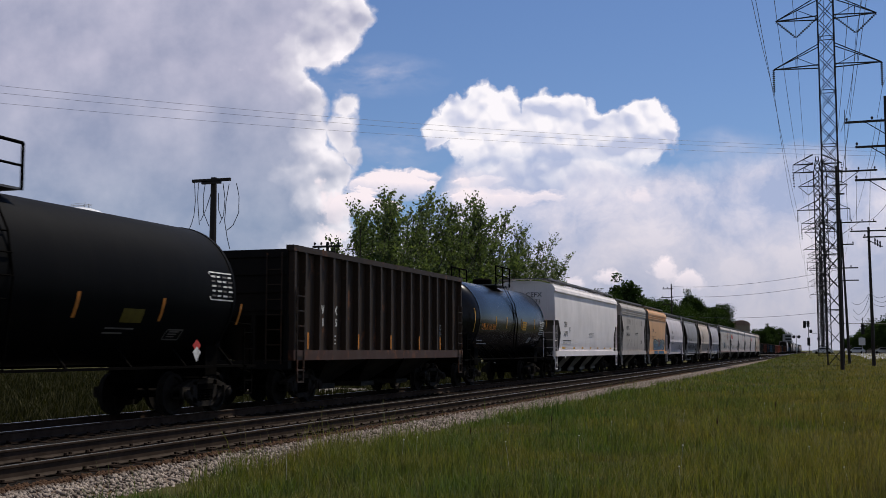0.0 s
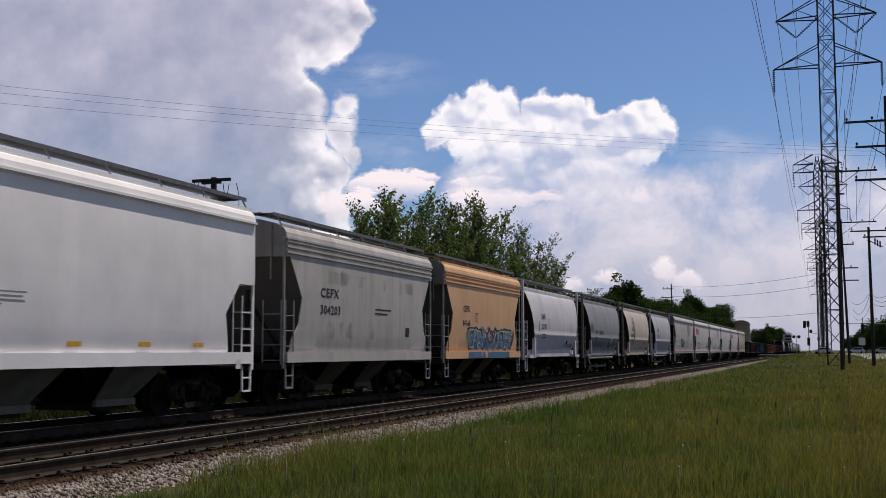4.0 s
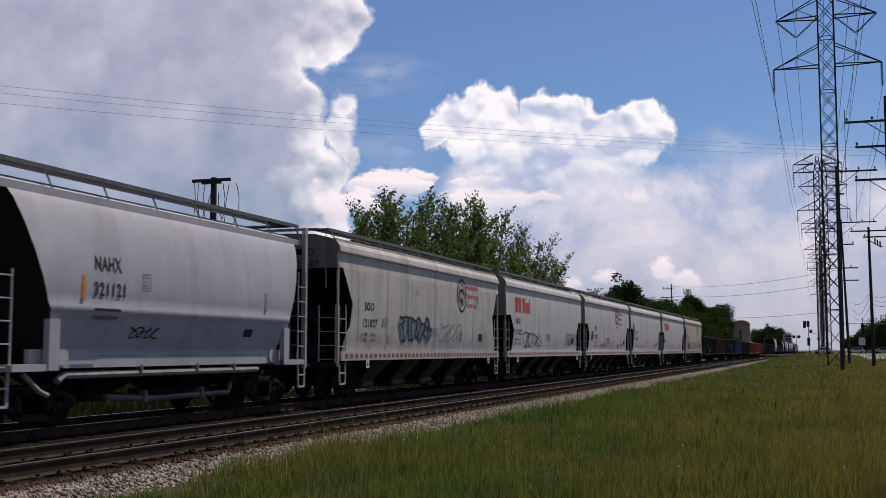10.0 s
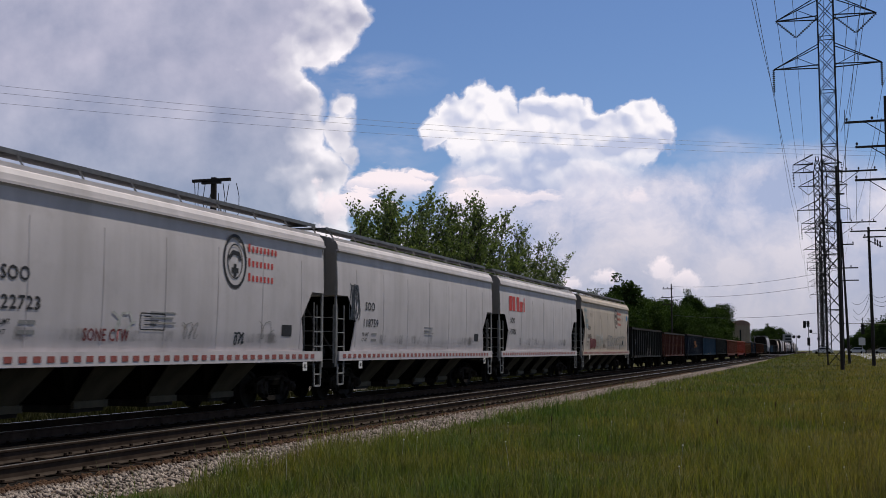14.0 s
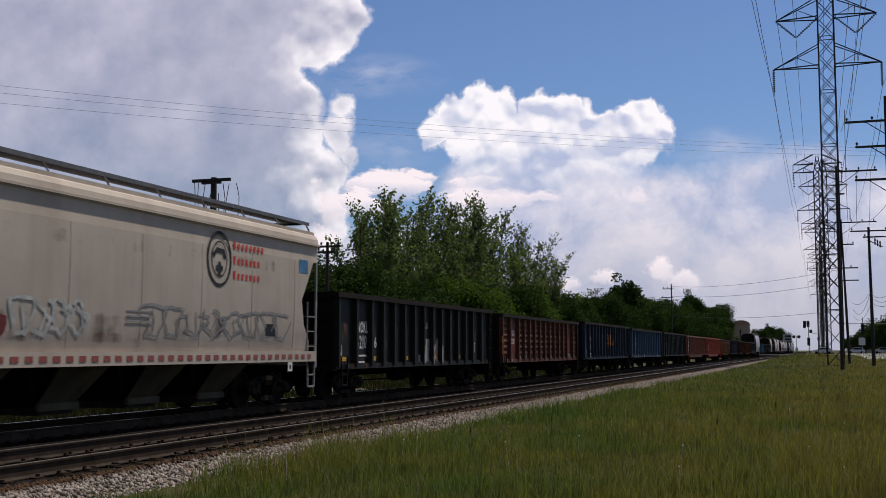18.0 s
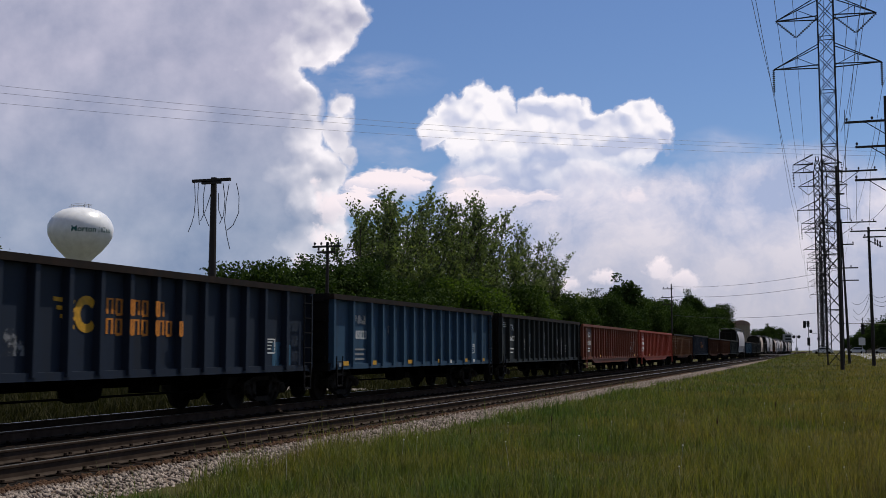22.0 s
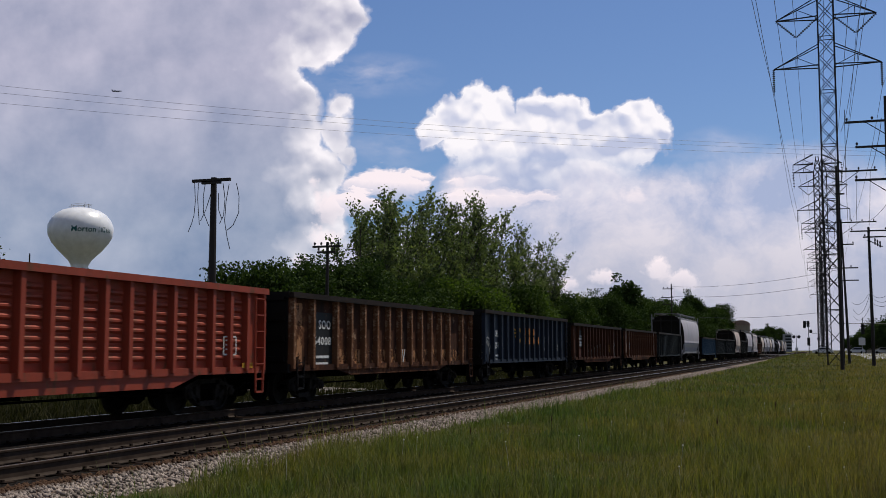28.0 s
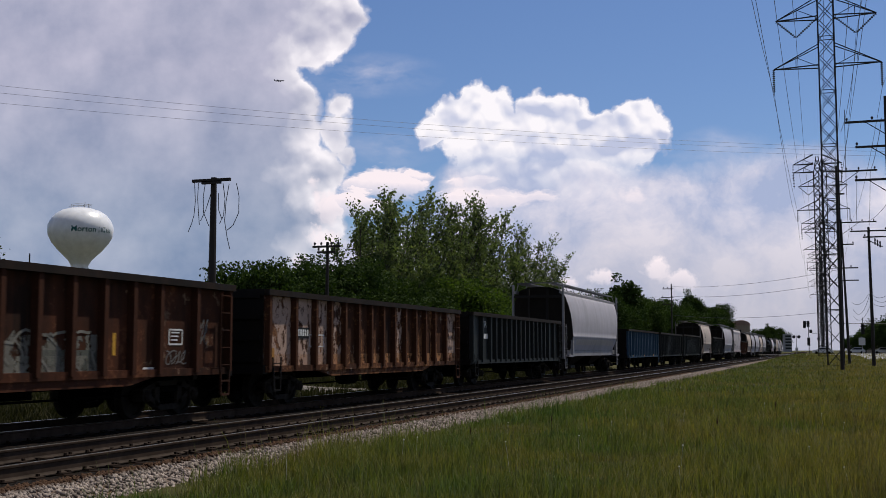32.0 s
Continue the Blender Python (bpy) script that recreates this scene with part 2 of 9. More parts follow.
# ---- sky backdrop with its clouds ----
def cloud_material():
    n = Nodes("cloud_backdrop")
    t = n.tree
    t.nodes.remove(n.bsdf)
    uv = t.nodes.new("ShaderNodeUVMap")

    def vmath(op, a, b):
        m = t.nodes.new("ShaderNodeVectorMath")
        m.operation = op
        for slot, v in ((0, a), (1, b)):
            if isinstance(v, tuple):
                m.inputs[slot].default_value = v
            elif v is not None:
                n.link(v, m.inputs[slot])
        return m

    def fmath(op, a, b, clamp=False):
        m = t.nodes.new("ShaderNodeMath")
        m.operation, m.use_clamp = op, clamp
        for slot, v in ((0, a), (1, b)):
            if isinstance(v, (int, float)):
                m.inputs[slot].default_value = v
            else:
                n.link(v, m.inputs[slot])
        return m.outputs[0]

    def tex(scale, detail, rough, vec, colour=False):
        x = n.node("ShaderNodeTexNoise", Scale=scale, Detail=detail, Roughness=rough)
        n.link(vec, x.inputs["Vector"])
        return x.outputs["Color" if colour else "Fac"]

    def billow(scale, vec, detail=3.0):
        x = n.node("ShaderNodeTexVoronoi", Scale=scale)
        x.feature = "SMOOTH_F1"
        x.inputs["Smoothness"].default_value = 0.35
        x.inputs["Detail"].default_value = detail
        x.inputs["Roughness"].default_value = 0.5
        n.link(vec, x.inputs["Vector"])
        return x.outputs["Distance"]

    def warp(vec, amount, scale, detail):
        c = vmath("SUBTRACT", tex(scale, detail, 0.6, vec, True), (0.5, 0.5, 0.5)).outputs[0]
        return vmath("ADD", vec, vmath("MULTIPLY", c, (amount, amount, 0)).outputs[0]).outputs[0]

    base = uv.outputs["UV"]
    crisp_at = warp(base, 0.030, 15.0, 9.0)
    soft_at = warp(base, 0.14, 4.0, 6.0)
    smooth_at = warp(base, 0.025, 15.0, 4.0)

    def field(vec, blobs):
        best = None
        for cx, cy, rx, ry in blobs:
            d = vmath("SUBTRACT", vec, (cx, cy, 0)).outputs[0]
            d = vmath("DIVIDE", d, (rx, ry, 1)).outputs[0]
            ln = vmath("LENGTH", d, None).outputs["Value"]
            f = fmath("MULTIPLY", fmath("SUBTRACT", 1.0, ln), min(rx, ry) * 10)
            best = f if best is None else fmath("MAXIMUM", best, f)
        return best

    towers = field(crisp_at, CLOUD_TOWERS)
    anvil = field(crisp_at, CLOUD_ANVIL)
    bank = field(soft_at, CLOUD_BANK)
    grain = tex(26.0, 6.0, 0.6, base)

    def lit_side(scale, step):
        """Sunward relief of the billows: their height here against that a step nearer the sun."""
        there = vmath("ADD", smooth_at, (step * 0.25, -step, 0)).outputs[0]
        return fmath("SUBTRACT", billow(scale, there, 1.0), billow(scale, smooth_at, 1.0))

    puff = billow(20.0, crisp_at)
    lumps = fmath("ADD", fmath("MULTIPLY", fmath("SUBTRACT", 0.50, puff), 0.17), fmath("MULTIPLY", fmath("SUBTRACT", grain, 0.5), 0.17))
    towers = fmath("ADD", towers, lumps)
    anvil = fmath("ADD", anvil, lumps)
    split = t.nodes.new("ShaderNodeSeparateXYZ")
    n.link(soft_at, split.inputs[0])
    high = t.nodes.new("ShaderNodeSeparateXYZ")
    n.link(crisp_at, high.inputs[0])
    fade = n.ramp(split.outputs[1], 0.255, 0.36, (1, 1, 1, 1), (0, 0, 0, 1))
    a_tow = fmath("MULTIPLY", fmath("ADD", towers, 0.085), 14.0, True)
    a_tow = fmath("MULTIPLY", a_tow, fade)
    a_anv = fmath("MULTIPLY", fmath("ADD", anvil, 0.02), 9.0, True)
    drift = tex(5.0, 7.0, 0.6, soft_at)
    a_bank = fmath("MULTIPLY", n.ramp(fmath("ADD", fmath("MULTIPLY", bank, 1.5), fmath("MULTIPLY", drift, 0.7)), 0.22, 0.85), 0.95, True)

    ragged = fmath("ADD", lumps, fmath("MULTIPLY", fmath("SUBTRACT", tex(16.0, 8.0, 0.65, base), 0.54), 0.55))
    combed = fmath("SUBTRACT", tex(1.0, 6.0, 0.6, vmath("MULTIPLY", crisp_at, (11.0, 34.0, 1.0)).outputs[0]), 0.47)

    def heads(vec, blobs, edge, fray, fade_to):
        """Small bright heads and streaks, each fading away downwards."""
        best = None
        for cx, cy, rx, ry in blobs:
            d = vmath("DIVIDE", vmath("SUBTRACT", vec, (cx, cy, 0)).outputs[0], (rx, ry, 1)).outputs[0]
            ln = vmath("LENGTH", d, None).outputs["Value"]
            y = t.nodes.new("ShaderNodeSeparateXYZ")
            n.link(d, y.inputs[0])
            f = fmath("MULTIPLY", fmath("ADD", fmath("SUBTRACT", 1.0, ln), fray), edge, True)
            f = fmath("MULTIPLY", f, fmath("SUBTRACT", fade_to, fmath("MULTIPLY", y.outputs[1], 0.6), True))
            best = f if best is None else fmath("MAXIMUM", best, f)
        return best

    a_head = fmath("MAXIMUM", heads(crisp_at, CLOUD_HEADS, 3.0, fmath("MULTIPLY", ragged, 3.4), 0.62), heads(crisp_at, CLOUD_STREAKS, 4.5, fmath("ADD", fmath("MULTIPLY", combed, 1.6), fmath("MULTIPLY", lumps, 0.8)), 0.85))
    wisp_at = warp(vmath("MULTIPLY", base, (1.0, 1.0, 1.0)).outputs[0], 0.05, 7.0, 5.0)
    veil = tex(1.0, 6.0, 0.6, vmath("MULTIPLY", wisp_at, (9.0, 26.0, 1.0)).outputs[0])
    a_wisp = fmath("MULTIPLY", fmath("MULTIPLY", fmath("ADD", field(wisp_at, CLOUD_WISPS), 0.05), 2.2, True), n.ramp(veil, 0.34, 0.72), True)
    a_wisp = fmath("MULTIPLY", a_wisp, 0.62)
    # lit rims and billows against the shaded bulk
    big_relief, small_relief = lit_side(12.0, 0.020), lit_side(26.0, 0.010)
    soft = tex(7.0, 6.0, 0.55, base)
    rim_t = n.ramp(towers, -0.10, 0.55, (1, 1, 1, 1), (0.0, 0.0, 0.0, 1))
    tall = n.ramp(high.outputs[1], 0.17, 0.31, (1, 1, 1, 1), (0, 0, 0, 1))
    relief = fmath("ADD", fmath("MULTIPLY", big_relief, 1.7), fmath("MULTIPLY", small_relief, 0.8))
    lit_t = fmath("ADD", fmath("ADD", fmath("MULTIPLY", rim_t, 0.25), fmath("MULTIPLY", tall, 0.45)), fmath("ADD", relief, fmath("MULTIPLY", soft, 0.25)))
    col_t = n.mix(n.ramp(lit_t, 0.10, 0.78), (0.52, 0.56, 0.74), (0.98, 0.94, 0.98))
    rim_a = n.ramp(anvil, 0.0, 0.75, (1, 1, 1, 1), (0.0, 0.0, 0.0, 1))
    lit_a = n.ramp(fmath("ADD", fmath("MULTIPLY", rim_a, 0.80), fmath("MULTIPLY", fmath("MULTIPLY", relief, rim_a), 0.65)), 0.15, 0.95)
    grey = n.mix(n.ramp(soft, 0.35, 0.68), (0.34, 0.36, 0.50), (0.55, 0.535, 0.665))
    grey = n.mix(n.ramp(split.outputs[1], 0.12, 0.40), grey, n.mix(n.ramp(soft, 0.32, 0.70), (0.22, 0.29, 0.44), (0.41, 0.455, 0.58)))
    col_a = n.mix(lit_a, grey, (1.0, 0.95, 0.99))
    col_b = n.mix(n.ramp(drift, 0.40, 0.62), (0.40, 0.46, 0.66), (0.84, 0.78, 0.85))
    col_b = n.mix(fmath("MULTIPLY", n.ramp(split.outputs[1], 0.36, 0.60), 0.85), col_b, (0.46, 0.46, 0.56))
    col = n.mix(a_tow, n.mix(a_head, n.mix(a_anv, col_b, col_a), (0.97, 0.86, 0.90)), col_t)
    alpha = fmath("MAXIMUM", fmath("MAXIMUM", a_tow, a_anv), fmath("MAXIMUM", fmath("MAXIMUM", a_bank, a_wisp), a_head))
    em = t.nodes.new("ShaderNodeEmission")
    n.link(col, em.inputs["Color"])
    tr = t.nodes.new("ShaderNodeBsdfTransparent")
    mx = t.nodes.new("ShaderNodeMixShader")
    n.link(alpha, mx.inputs[0])
    n.link(tr.outputs[0], mx.inputs[1])
    n.link(em.outputs[0], mx.inputs[2])
    n.link(mx.outputs[0], t.nodes["Material Output"].inputs["Surface"])
    n.mat.cycles.emission_sampling = "NONE"
    return n.mat


CLOUD_TOWERS = [(0.772, 0.228, 0.036, 0.034), (0.800, 0.212, 0.040, 0.046), (0.845, 0.204, 0.050, 0.055), (0.888, 0.208, 0.038, 0.052), (0.950, 0.212, 0.042, 0.056), (0.998, 0.214, 0.045, 0.052), (1.032, 0.222, 0.030, 0.048), (1.072, 0.238, 0.040, 0.040), (1.138, 0.226, 0.056, 0.056), (1.168, 0.236, 0.030, 0.034), (0.94, 0.25, 0.17, 0.055), (1.09, 0.258, 0.10, 0.042), (0.98, 0.30, 0.18, 0.06)]
CLOUD_ANVIL = [(0.20, 0.00, 0.42, 0.26), (0.36, 0.00, 0.26, 0.18), (0.615, 0.020, 0.050, 0.050), (0.600, 0.060, 0.050, 0.050), (0.54, 0.07, 0.10, 0.07), (0.40, 0.22, 0.19, 0.17), (0.604, 0.190, 0.030, 0.034), (0.600, 0.235, 0.036, 0.050), (0.615, 0.275, 0.028, 0.030), (0.20, 0.40, 0.42, 0.26), (0.575, 0.31, 0.052, 0.075), (0.57, 0.39, 0.06, 0.07), (0.05, 0.2, 0.5, 0.3)]
CLOUD_BANK = [(1.14, 0.44, 0.34, 0.15), (1.40, 0.42, 0.26, 0.165), (0.96, 0.36, 0.21, 0.12), (0.85, 0.52, 0.6, 0.13), (1.5, 0.58, 0.6, 0.16), (0.5, 0.6, 0.9, 0.14)]
CLOUD_HEADS = [(1.126, 0.350, 0.036, 0.028), (1.165, 0.482, 0.046, 0.036), (1.215, 0.495, 0.05, 0.03), (1.06, 0.492, 0.046, 0.028), (1.01, 0.502, 0.035, 0.024), (0.588, 0.375, 0.04, 0.05), (0.565, 0.425, 0.055, 0.045), (0.53, 0.46, 0.05, 0.03), (0.556, 0.325, 0.022, 0.022)]
CLOUD_STREAKS = [(0.685, 0.328, 0.095, 0.032), (0.745, 0.312, 0.040, 0.014), (0.88, 0.350, 0.115, 0.018), (0.64, 0.362, 0.06, 0.034), (0.83, 0.322, 0.06, 0.010)]
CLOUD_WISPS = [(0.66, 0.132, 0.13, 0.040), (0.70, 0.125, 0.07, 0.030), (0.70, 0.27, 0.10, 0.030), (1.30, 0.28, 0.12, 0.05)]


def sky_sheet():
    """A curved sheet of sky, four kilometres off, that the clouds drift on."""
    R, nu, nv = 4200.0, 72, 34
    w = AIM.normalized()
    r = w.cross(Vector((0, 0, 1))).normalized()
    u = r.cross(w)
    verts, uvs = [], []
    for j in range(nv + 1):
        for i in range(nu + 1):
            az, el = radians(-48 + 96 * i / nu), radians(-3 + 40 * j / nv)
            d = Matrix.Rotation(radians(YAW) - az, 3, "Z") @ Vector((0, math.cos(el), math.sin(el)))
            verts.append(d * R + EYE)
            k = d.dot(w)
            uvs.append(((784 + 1985 * d.dot(r) / k) / 1000, (441 - 1985 * d.dot(u) / k) / 1000))
    faces = [(j * (nu + 1) + i, j * (nu + 1) + i + 1, (j + 1) * (nu + 1) + i + 1, (j + 1) * (nu + 1) + i) for j in range(nv) for i in range(nu)]
    me = bpy.data.meshes.new("backdrop")
    me.from_pydata([v - EYE for v in verts], [], faces)
    lay = me.uv_layers.new(name="UVMap")
    for loop in me.loops:
        lay.data[loop.index].uv = uvs[loop.vertex_index]
    me.materials.append(cloud_material())
    ob = tagged(new("backdrop", me), "distant summer sky with towering white cumulus clouds", "sky", kind="structure")
    ob.location = EYE
    return ob


SKY = sky_sheet()


# ---- ground ----
def ground_material():
    n = Nodes("meadow_ground")
    big = n.ramp(n.noise(0.06, 4), 0.35, 0.65)
    fine = n.noise(3.0, 8, 0.7)
    green = n.mix(fine, (0.028, 0.032, 0.008), (0.068, 0.068, 0.018))
    dry = n.mix(fine, (0.042, 0.039, 0.013), (0.082, 0.069, 0.027))
    n.bump(n.noise(9.0, 6, 0.7), 0.7, 0.08)
    return n.done(n.mix(big, green, dry), 0.95, 0, 0.1)


def spaced(a, b, n, power=1.0):
    return [a + (b - a) * (i / n) ** power for i in range(n + 1)]


def build_ground():
    xs = sorted(set([round(v, 3) for v in [-4600, -2500, -1200, -600, -300, -150, -80, -60, -48] + spaced(-40, -20, 10) + spaced(-19, -3, 32) + spaced(-2, 40, 42) + [55, 80, 120, 200, 400, 900, 2000, 4600]]))
    ys = sorted(set([round(v, 3) for v in [-400, -100, -30, -10] + spaced(0, 120, 120) + spaced(122, 260, 60) + [280, 300, 350, 400, 500, 700, 1000, 1600, 2600, 4600]]))
    verts = [(x, y, ground_z(x, y)) for y in ys for x in xs]
    w = len(xs)
    faces = [(j * w + i, j * w + i + 1, (j + 1) * w + i + 1, (j + 1) * w + i) for j in range(len(ys) - 1) for i in range(w - 1)]
    me = bpy.data.meshes.new("ground")
    me.from_pydata(verts, [], faces)
    me.materials.append(ground_material())
    me.shade_smooth()
    tagged(new("ground", me), "rough summer meadow of green and dry grass", "ground", kind="structure")


build_ground()


# ---- railway ----
def ballast_material(pieces=False):
    n = Nodes("ballast_stone" if pieces else "ballast_bed")
    if pieces:
        g = n.tree.nodes.new("ShaderNodeNewGeometry")
        tone = n.ramp(g.outputs["Random Per Island"], 0.0, 1.0, (0.045, 0.037, 0.032, 1), (0.43, 0.36, 0.315, 1))
        tone = n.mix(0.25, tone, n.mix(n.noise(30, 4), (0.10, 0.075, 0.06), (0.36, 0.31, 0.27)))
        where = n.tree.nodes.new("ShaderNodeSeparateXYZ")
        n.link(n.coords(), where.inputs[0])
        m = n.node("ShaderNodeMapRange", From_Min=-8.55, From_Max=-8.85)
        n.link(where.outputs[0], m.inputs["Value"])
        litter = n.ramp(n.mix(0.5, m.outputs[0], n.noise(2.6, 6, 0.65)), 0.50, 0.66)
        tone = n.mix(litter, tone, n.mix(n.noise(22, 5), (0.022, 0.014, 0.010), (0.12, 0.068, 0.042)))
    else:
        v = n.node("ShaderNodeTexVoronoi", Scale=17.0)
        n.link(n.coords(), v.inputs["Vector"])
        tone = n.mix(v.outputs["Color"], (0.09, 0.072, 0.064), (0.33, 0.285, 0.26))
        tone = n.mix(n.ramp(n.noise(1.3, 5), 0.4, 0.7), tone, (0.15, 0.095, 0.06))
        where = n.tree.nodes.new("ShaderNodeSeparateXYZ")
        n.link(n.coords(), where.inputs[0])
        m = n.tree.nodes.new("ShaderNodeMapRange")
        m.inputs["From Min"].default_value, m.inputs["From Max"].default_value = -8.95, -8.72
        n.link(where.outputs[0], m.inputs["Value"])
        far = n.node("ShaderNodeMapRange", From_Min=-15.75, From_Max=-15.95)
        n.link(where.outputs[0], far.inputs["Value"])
        # 1 on the outer shoulders only, which keep the plain stone tone
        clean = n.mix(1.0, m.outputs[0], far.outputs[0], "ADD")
        # between and under the tracks, shade is painted in as near-black stone
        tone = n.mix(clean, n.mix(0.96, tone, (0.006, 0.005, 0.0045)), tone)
        n.bump(v.outputs["Distance"], 1.0, 0.06)
    return n.done(tone, 0.95, 0, 0.06)


RAIL_SIDE = plain("rusty_rail_steel", (0.05, 0.038, 0.030), 0.9, 0.0, 0.4, 3, 0.06)
RAIL_WEB = plain("brown_rail_web", (0.060, 0.043, 0.033), 1.0, 0.0, 0.4, 3, 0.0)
RAIL_FIX = plain("dark_rusty_fastenings", (0.030, 0.021, 0.016), 0.95, 0.0, 0.5, 3, 0.03)
RAIL_HEAD = plain("polished_rail_head", (0.50, 0.49, 0.48), 0.32, 1.0, 0.1, 3)
TIE_WOOD = paint("creosoted_tie_wood", (0.012, 0.0095, 0.008), (0.05, 0.026, 0.015), 0.4, rough=0.95, gloss=0.04)


def build_bed():
    prof = [(-18.6, -0.30), (-17.3, 0.05), (-16.4, 0.14), (-12.2, 0.15), (-11.9, 0.12), (-11.6, 0.152), (-8.85, 0.145), (-8.5, 0.08), (-7.7, -0.10), (-7.4, -0.2)]
    ys = spaced(-30, 120, 300) + [150, 200, 300, 500, 1000]
    verts, faces = [], []
    for y in ys:
        for x, z in prof:
            verts.append((x, y, z + 0.022 * noise.noise(Vector((x * 1.3, y * 1.3, 3.0)))))
    w = len(prof)
    for j in range(len(ys) - 1):
        for i in range(w - 1):
            faces.append((j * w + i, j * w + i + 1, (j + 1) * w + i + 1, (j + 1) * w + i))
    me = bpy.data.meshes.new("ballast_bed")
    me.from_pydata(verts, [], faces)
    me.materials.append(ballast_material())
    tagged(new("ballast_bed", me), "bed of crushed pinkish grey railway ballast", "ballast", kind="structure")


build_bed()


def rail_mesh():
    """Flat-bottomed rail: foot, web and head, with a bright running surface."""
    sec = [(-0.075, 0), (0.075, 0), (0.075, 0.012), (0.026, 0.026), (0.017, 0.04), (0.015, 0.148), (0.032, 0.156), (0.034, 0.178), (0.028, 0.188), (-0.028, 0.188), (-0.034, 0.178), (-0.032, 0.156), (-0.015, 0.148), (-0.017, 0.04), (-0.026, 0.026), (-0.075, 0.012)]
    bm = bmesh.new()
    ys = [-30, 20, 60, 120, 250, 500, 1000]
    rows = [[bm.verts.new((x, y, z)) for x, z in sec] for y in ys]
    for a, b in zip(rows, rows[1:]):
        for k in range(len(sec)):
            f = bm.faces.new((a[k], a[(k + 1) % len(sec)], b[(k + 1) % len(sec)], b[k]))
            f.material_index = 1 if k == 8 else (2 if k in (4, 5, 6, 7) else 0)
    return finish("rail", bm, [RAIL_SIDE, RAIL_HEAD, RAIL_WEB])


RAIL = rail_mesh()


def fastenings(x, y0, y1, seed):
    """Tie plates, spikes and anchors at every tie, on both sides of a rail."""
    rng = random.Random(seed)
    bm = bmesh.new()
    y = y0
    while y < y1:
        box(bm, x - 0.18, x + 0.18, y - 0.09, y + 0.09, 0.0, 0.014)
        for s in (1, -1):
            for dy in (-0.055, 0.06):
                if rng.random() < 0.8:
                    h = 0.03 + rng.random() * 0.02
                    box(bm, x + s * 0.085 - 0.018, x + s * 0.085 + 0.018, y + dy - 0.02, y + dy + 0.02, 0.01, h)
            if rng.random() < 0.5:
                d = 0.15 if rng.random() < 0.5 else -0.15
                box(bm, x + s * 0.06 - 0.04, x + s * 0.06 + 0.04, y + d - 0.025, y + d + 0.025, -0.02, 0.028)
        y += 0.53
    return bm


def track(x, label, y0, y1):
    t = thing("railway_track", label, "railway track", "", (x, 0, RAIL_TOP - 0.188))
    t["kind"] = "structure"
    for s in (1, -1):
        put("rail", RAIL, t, (s * 0.7525, 0, 0), 0, "rusty steel rail with a polished head")
        ob = part("fastening", fastenings(s * 0.7525, y0, y1, 5 + s), RAIL_FIX, t)
        ob["kind"] = "stuff"
    return t


TRACK_NEAR = track(NEAR_X, "empty near track of rusty rails on wooden ties", 6, 110)
TRACK_TRAIN = track(TRAIN_X, "far track of steel rails under the train", 14, 90)


def gravel_pad():
    """Pale gravel apron beyond the far track, with a signal cabinet on it."""
    xs, ys = spaced(-26.5, -21.2, 14), spaced(45.5, 54, 24)
    verts = [(x, y + 0.5 * noise.noise(Vector((x, y * 0.2, 1))), ground_z(x, y) + 0.025) for y in ys for x in xs]
    w = len(xs)
    faces = [(j * w + i, j * w + i + 1, (j + 1) * w + i + 1, (j + 1) * w + i) for j in range(len(ys) - 1) for i in range(w - 1)]
    me = bpy.data.meshes.new("gravel_apron")
    me.from_pydata(verts, [], faces)
    me.materials.append(paint("pale_crushed_gravel", (0.17, 0.155, 0.14), (0.2, 0.17, 0.14), 0.5, rough=0.95, gloss=0.05))
    tagged(new("gravel_apron", me), "pale gravel apron beyond the far track", "gravel", kind="structure")
    x, y = spot(457, 57)
    ob = thing("signal_cabinet", "silver metal trackside cabinet on a concrete foot", "cabinet", "", (x, y, ground_z(x, y)), 8)
    bm = bmesh.new()
    box(bm, -0.42, 0.42, -0.35, 0.35, -0.1, 0.14)
    part("foot", bm, plain("foot_concrete", (0.35, 0.34, 0.32), 0.9), ob)
    bm = bmesh.new()
    box(bm, -0.36, 0.36, -0.30, 0.30, 0.14, 1.34)
    bmesh.ops.bevel(bm, geom=bm.edges[:], offset=0.02, segments=1, affect="EDGES")
    part("housing", bm, plain("silver_cabinet_paint", (0.50, 0.50, 0.49), 0.5, 0.2, 0.2), ob)
    bm = bmesh.new()
    box(bm, -0.30, 0.30, -0.325, -0.302, 0.24, 1.22)
    part("door", bm, plain("silver_door_paint", (0.46, 0.46, 0.45), 0.5, 0.2, 0.2), ob)
    bm = bmesh.new()
    beam(bm, (0.22, -0.34, 0.7), (0.22, -0.34, 0.86), 0.025)
    part("handle", bm, RAIL_FIX, ob)


gravel_pad()
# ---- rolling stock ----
# Shade beneath the wagons is put into this near-black base colour.
BLACK = plain("near_black_steel", (0.0045, 0.004, 0.0036), 0.95, 0.0, 0.5, 6.0, 0.02)
STEEL = plain("worn_wheel_steel", (0.022, 0.019, 0.017), 0.8, 0.1, 0.4, 6.0, 0.05)
GRATE = plain("galvanised_grating", (0.14, 0.14, 0.145), 0.55, 0.3, 0.3)
RUNG = plain("ladder_grey_paint", (0.27, 0.265, 0.26), 0.6, 0.0, 0.3)
WHITE_MARK = plain("white_stencil_paint", (0.72, 0.72, 0.70), 0.7, 0.0, 0.35, 9)
BLACK_MARK = plain("black_stencil_paint", (0.03, 0.03, 0.035), 0.7, 0.0, 0.4, 9)
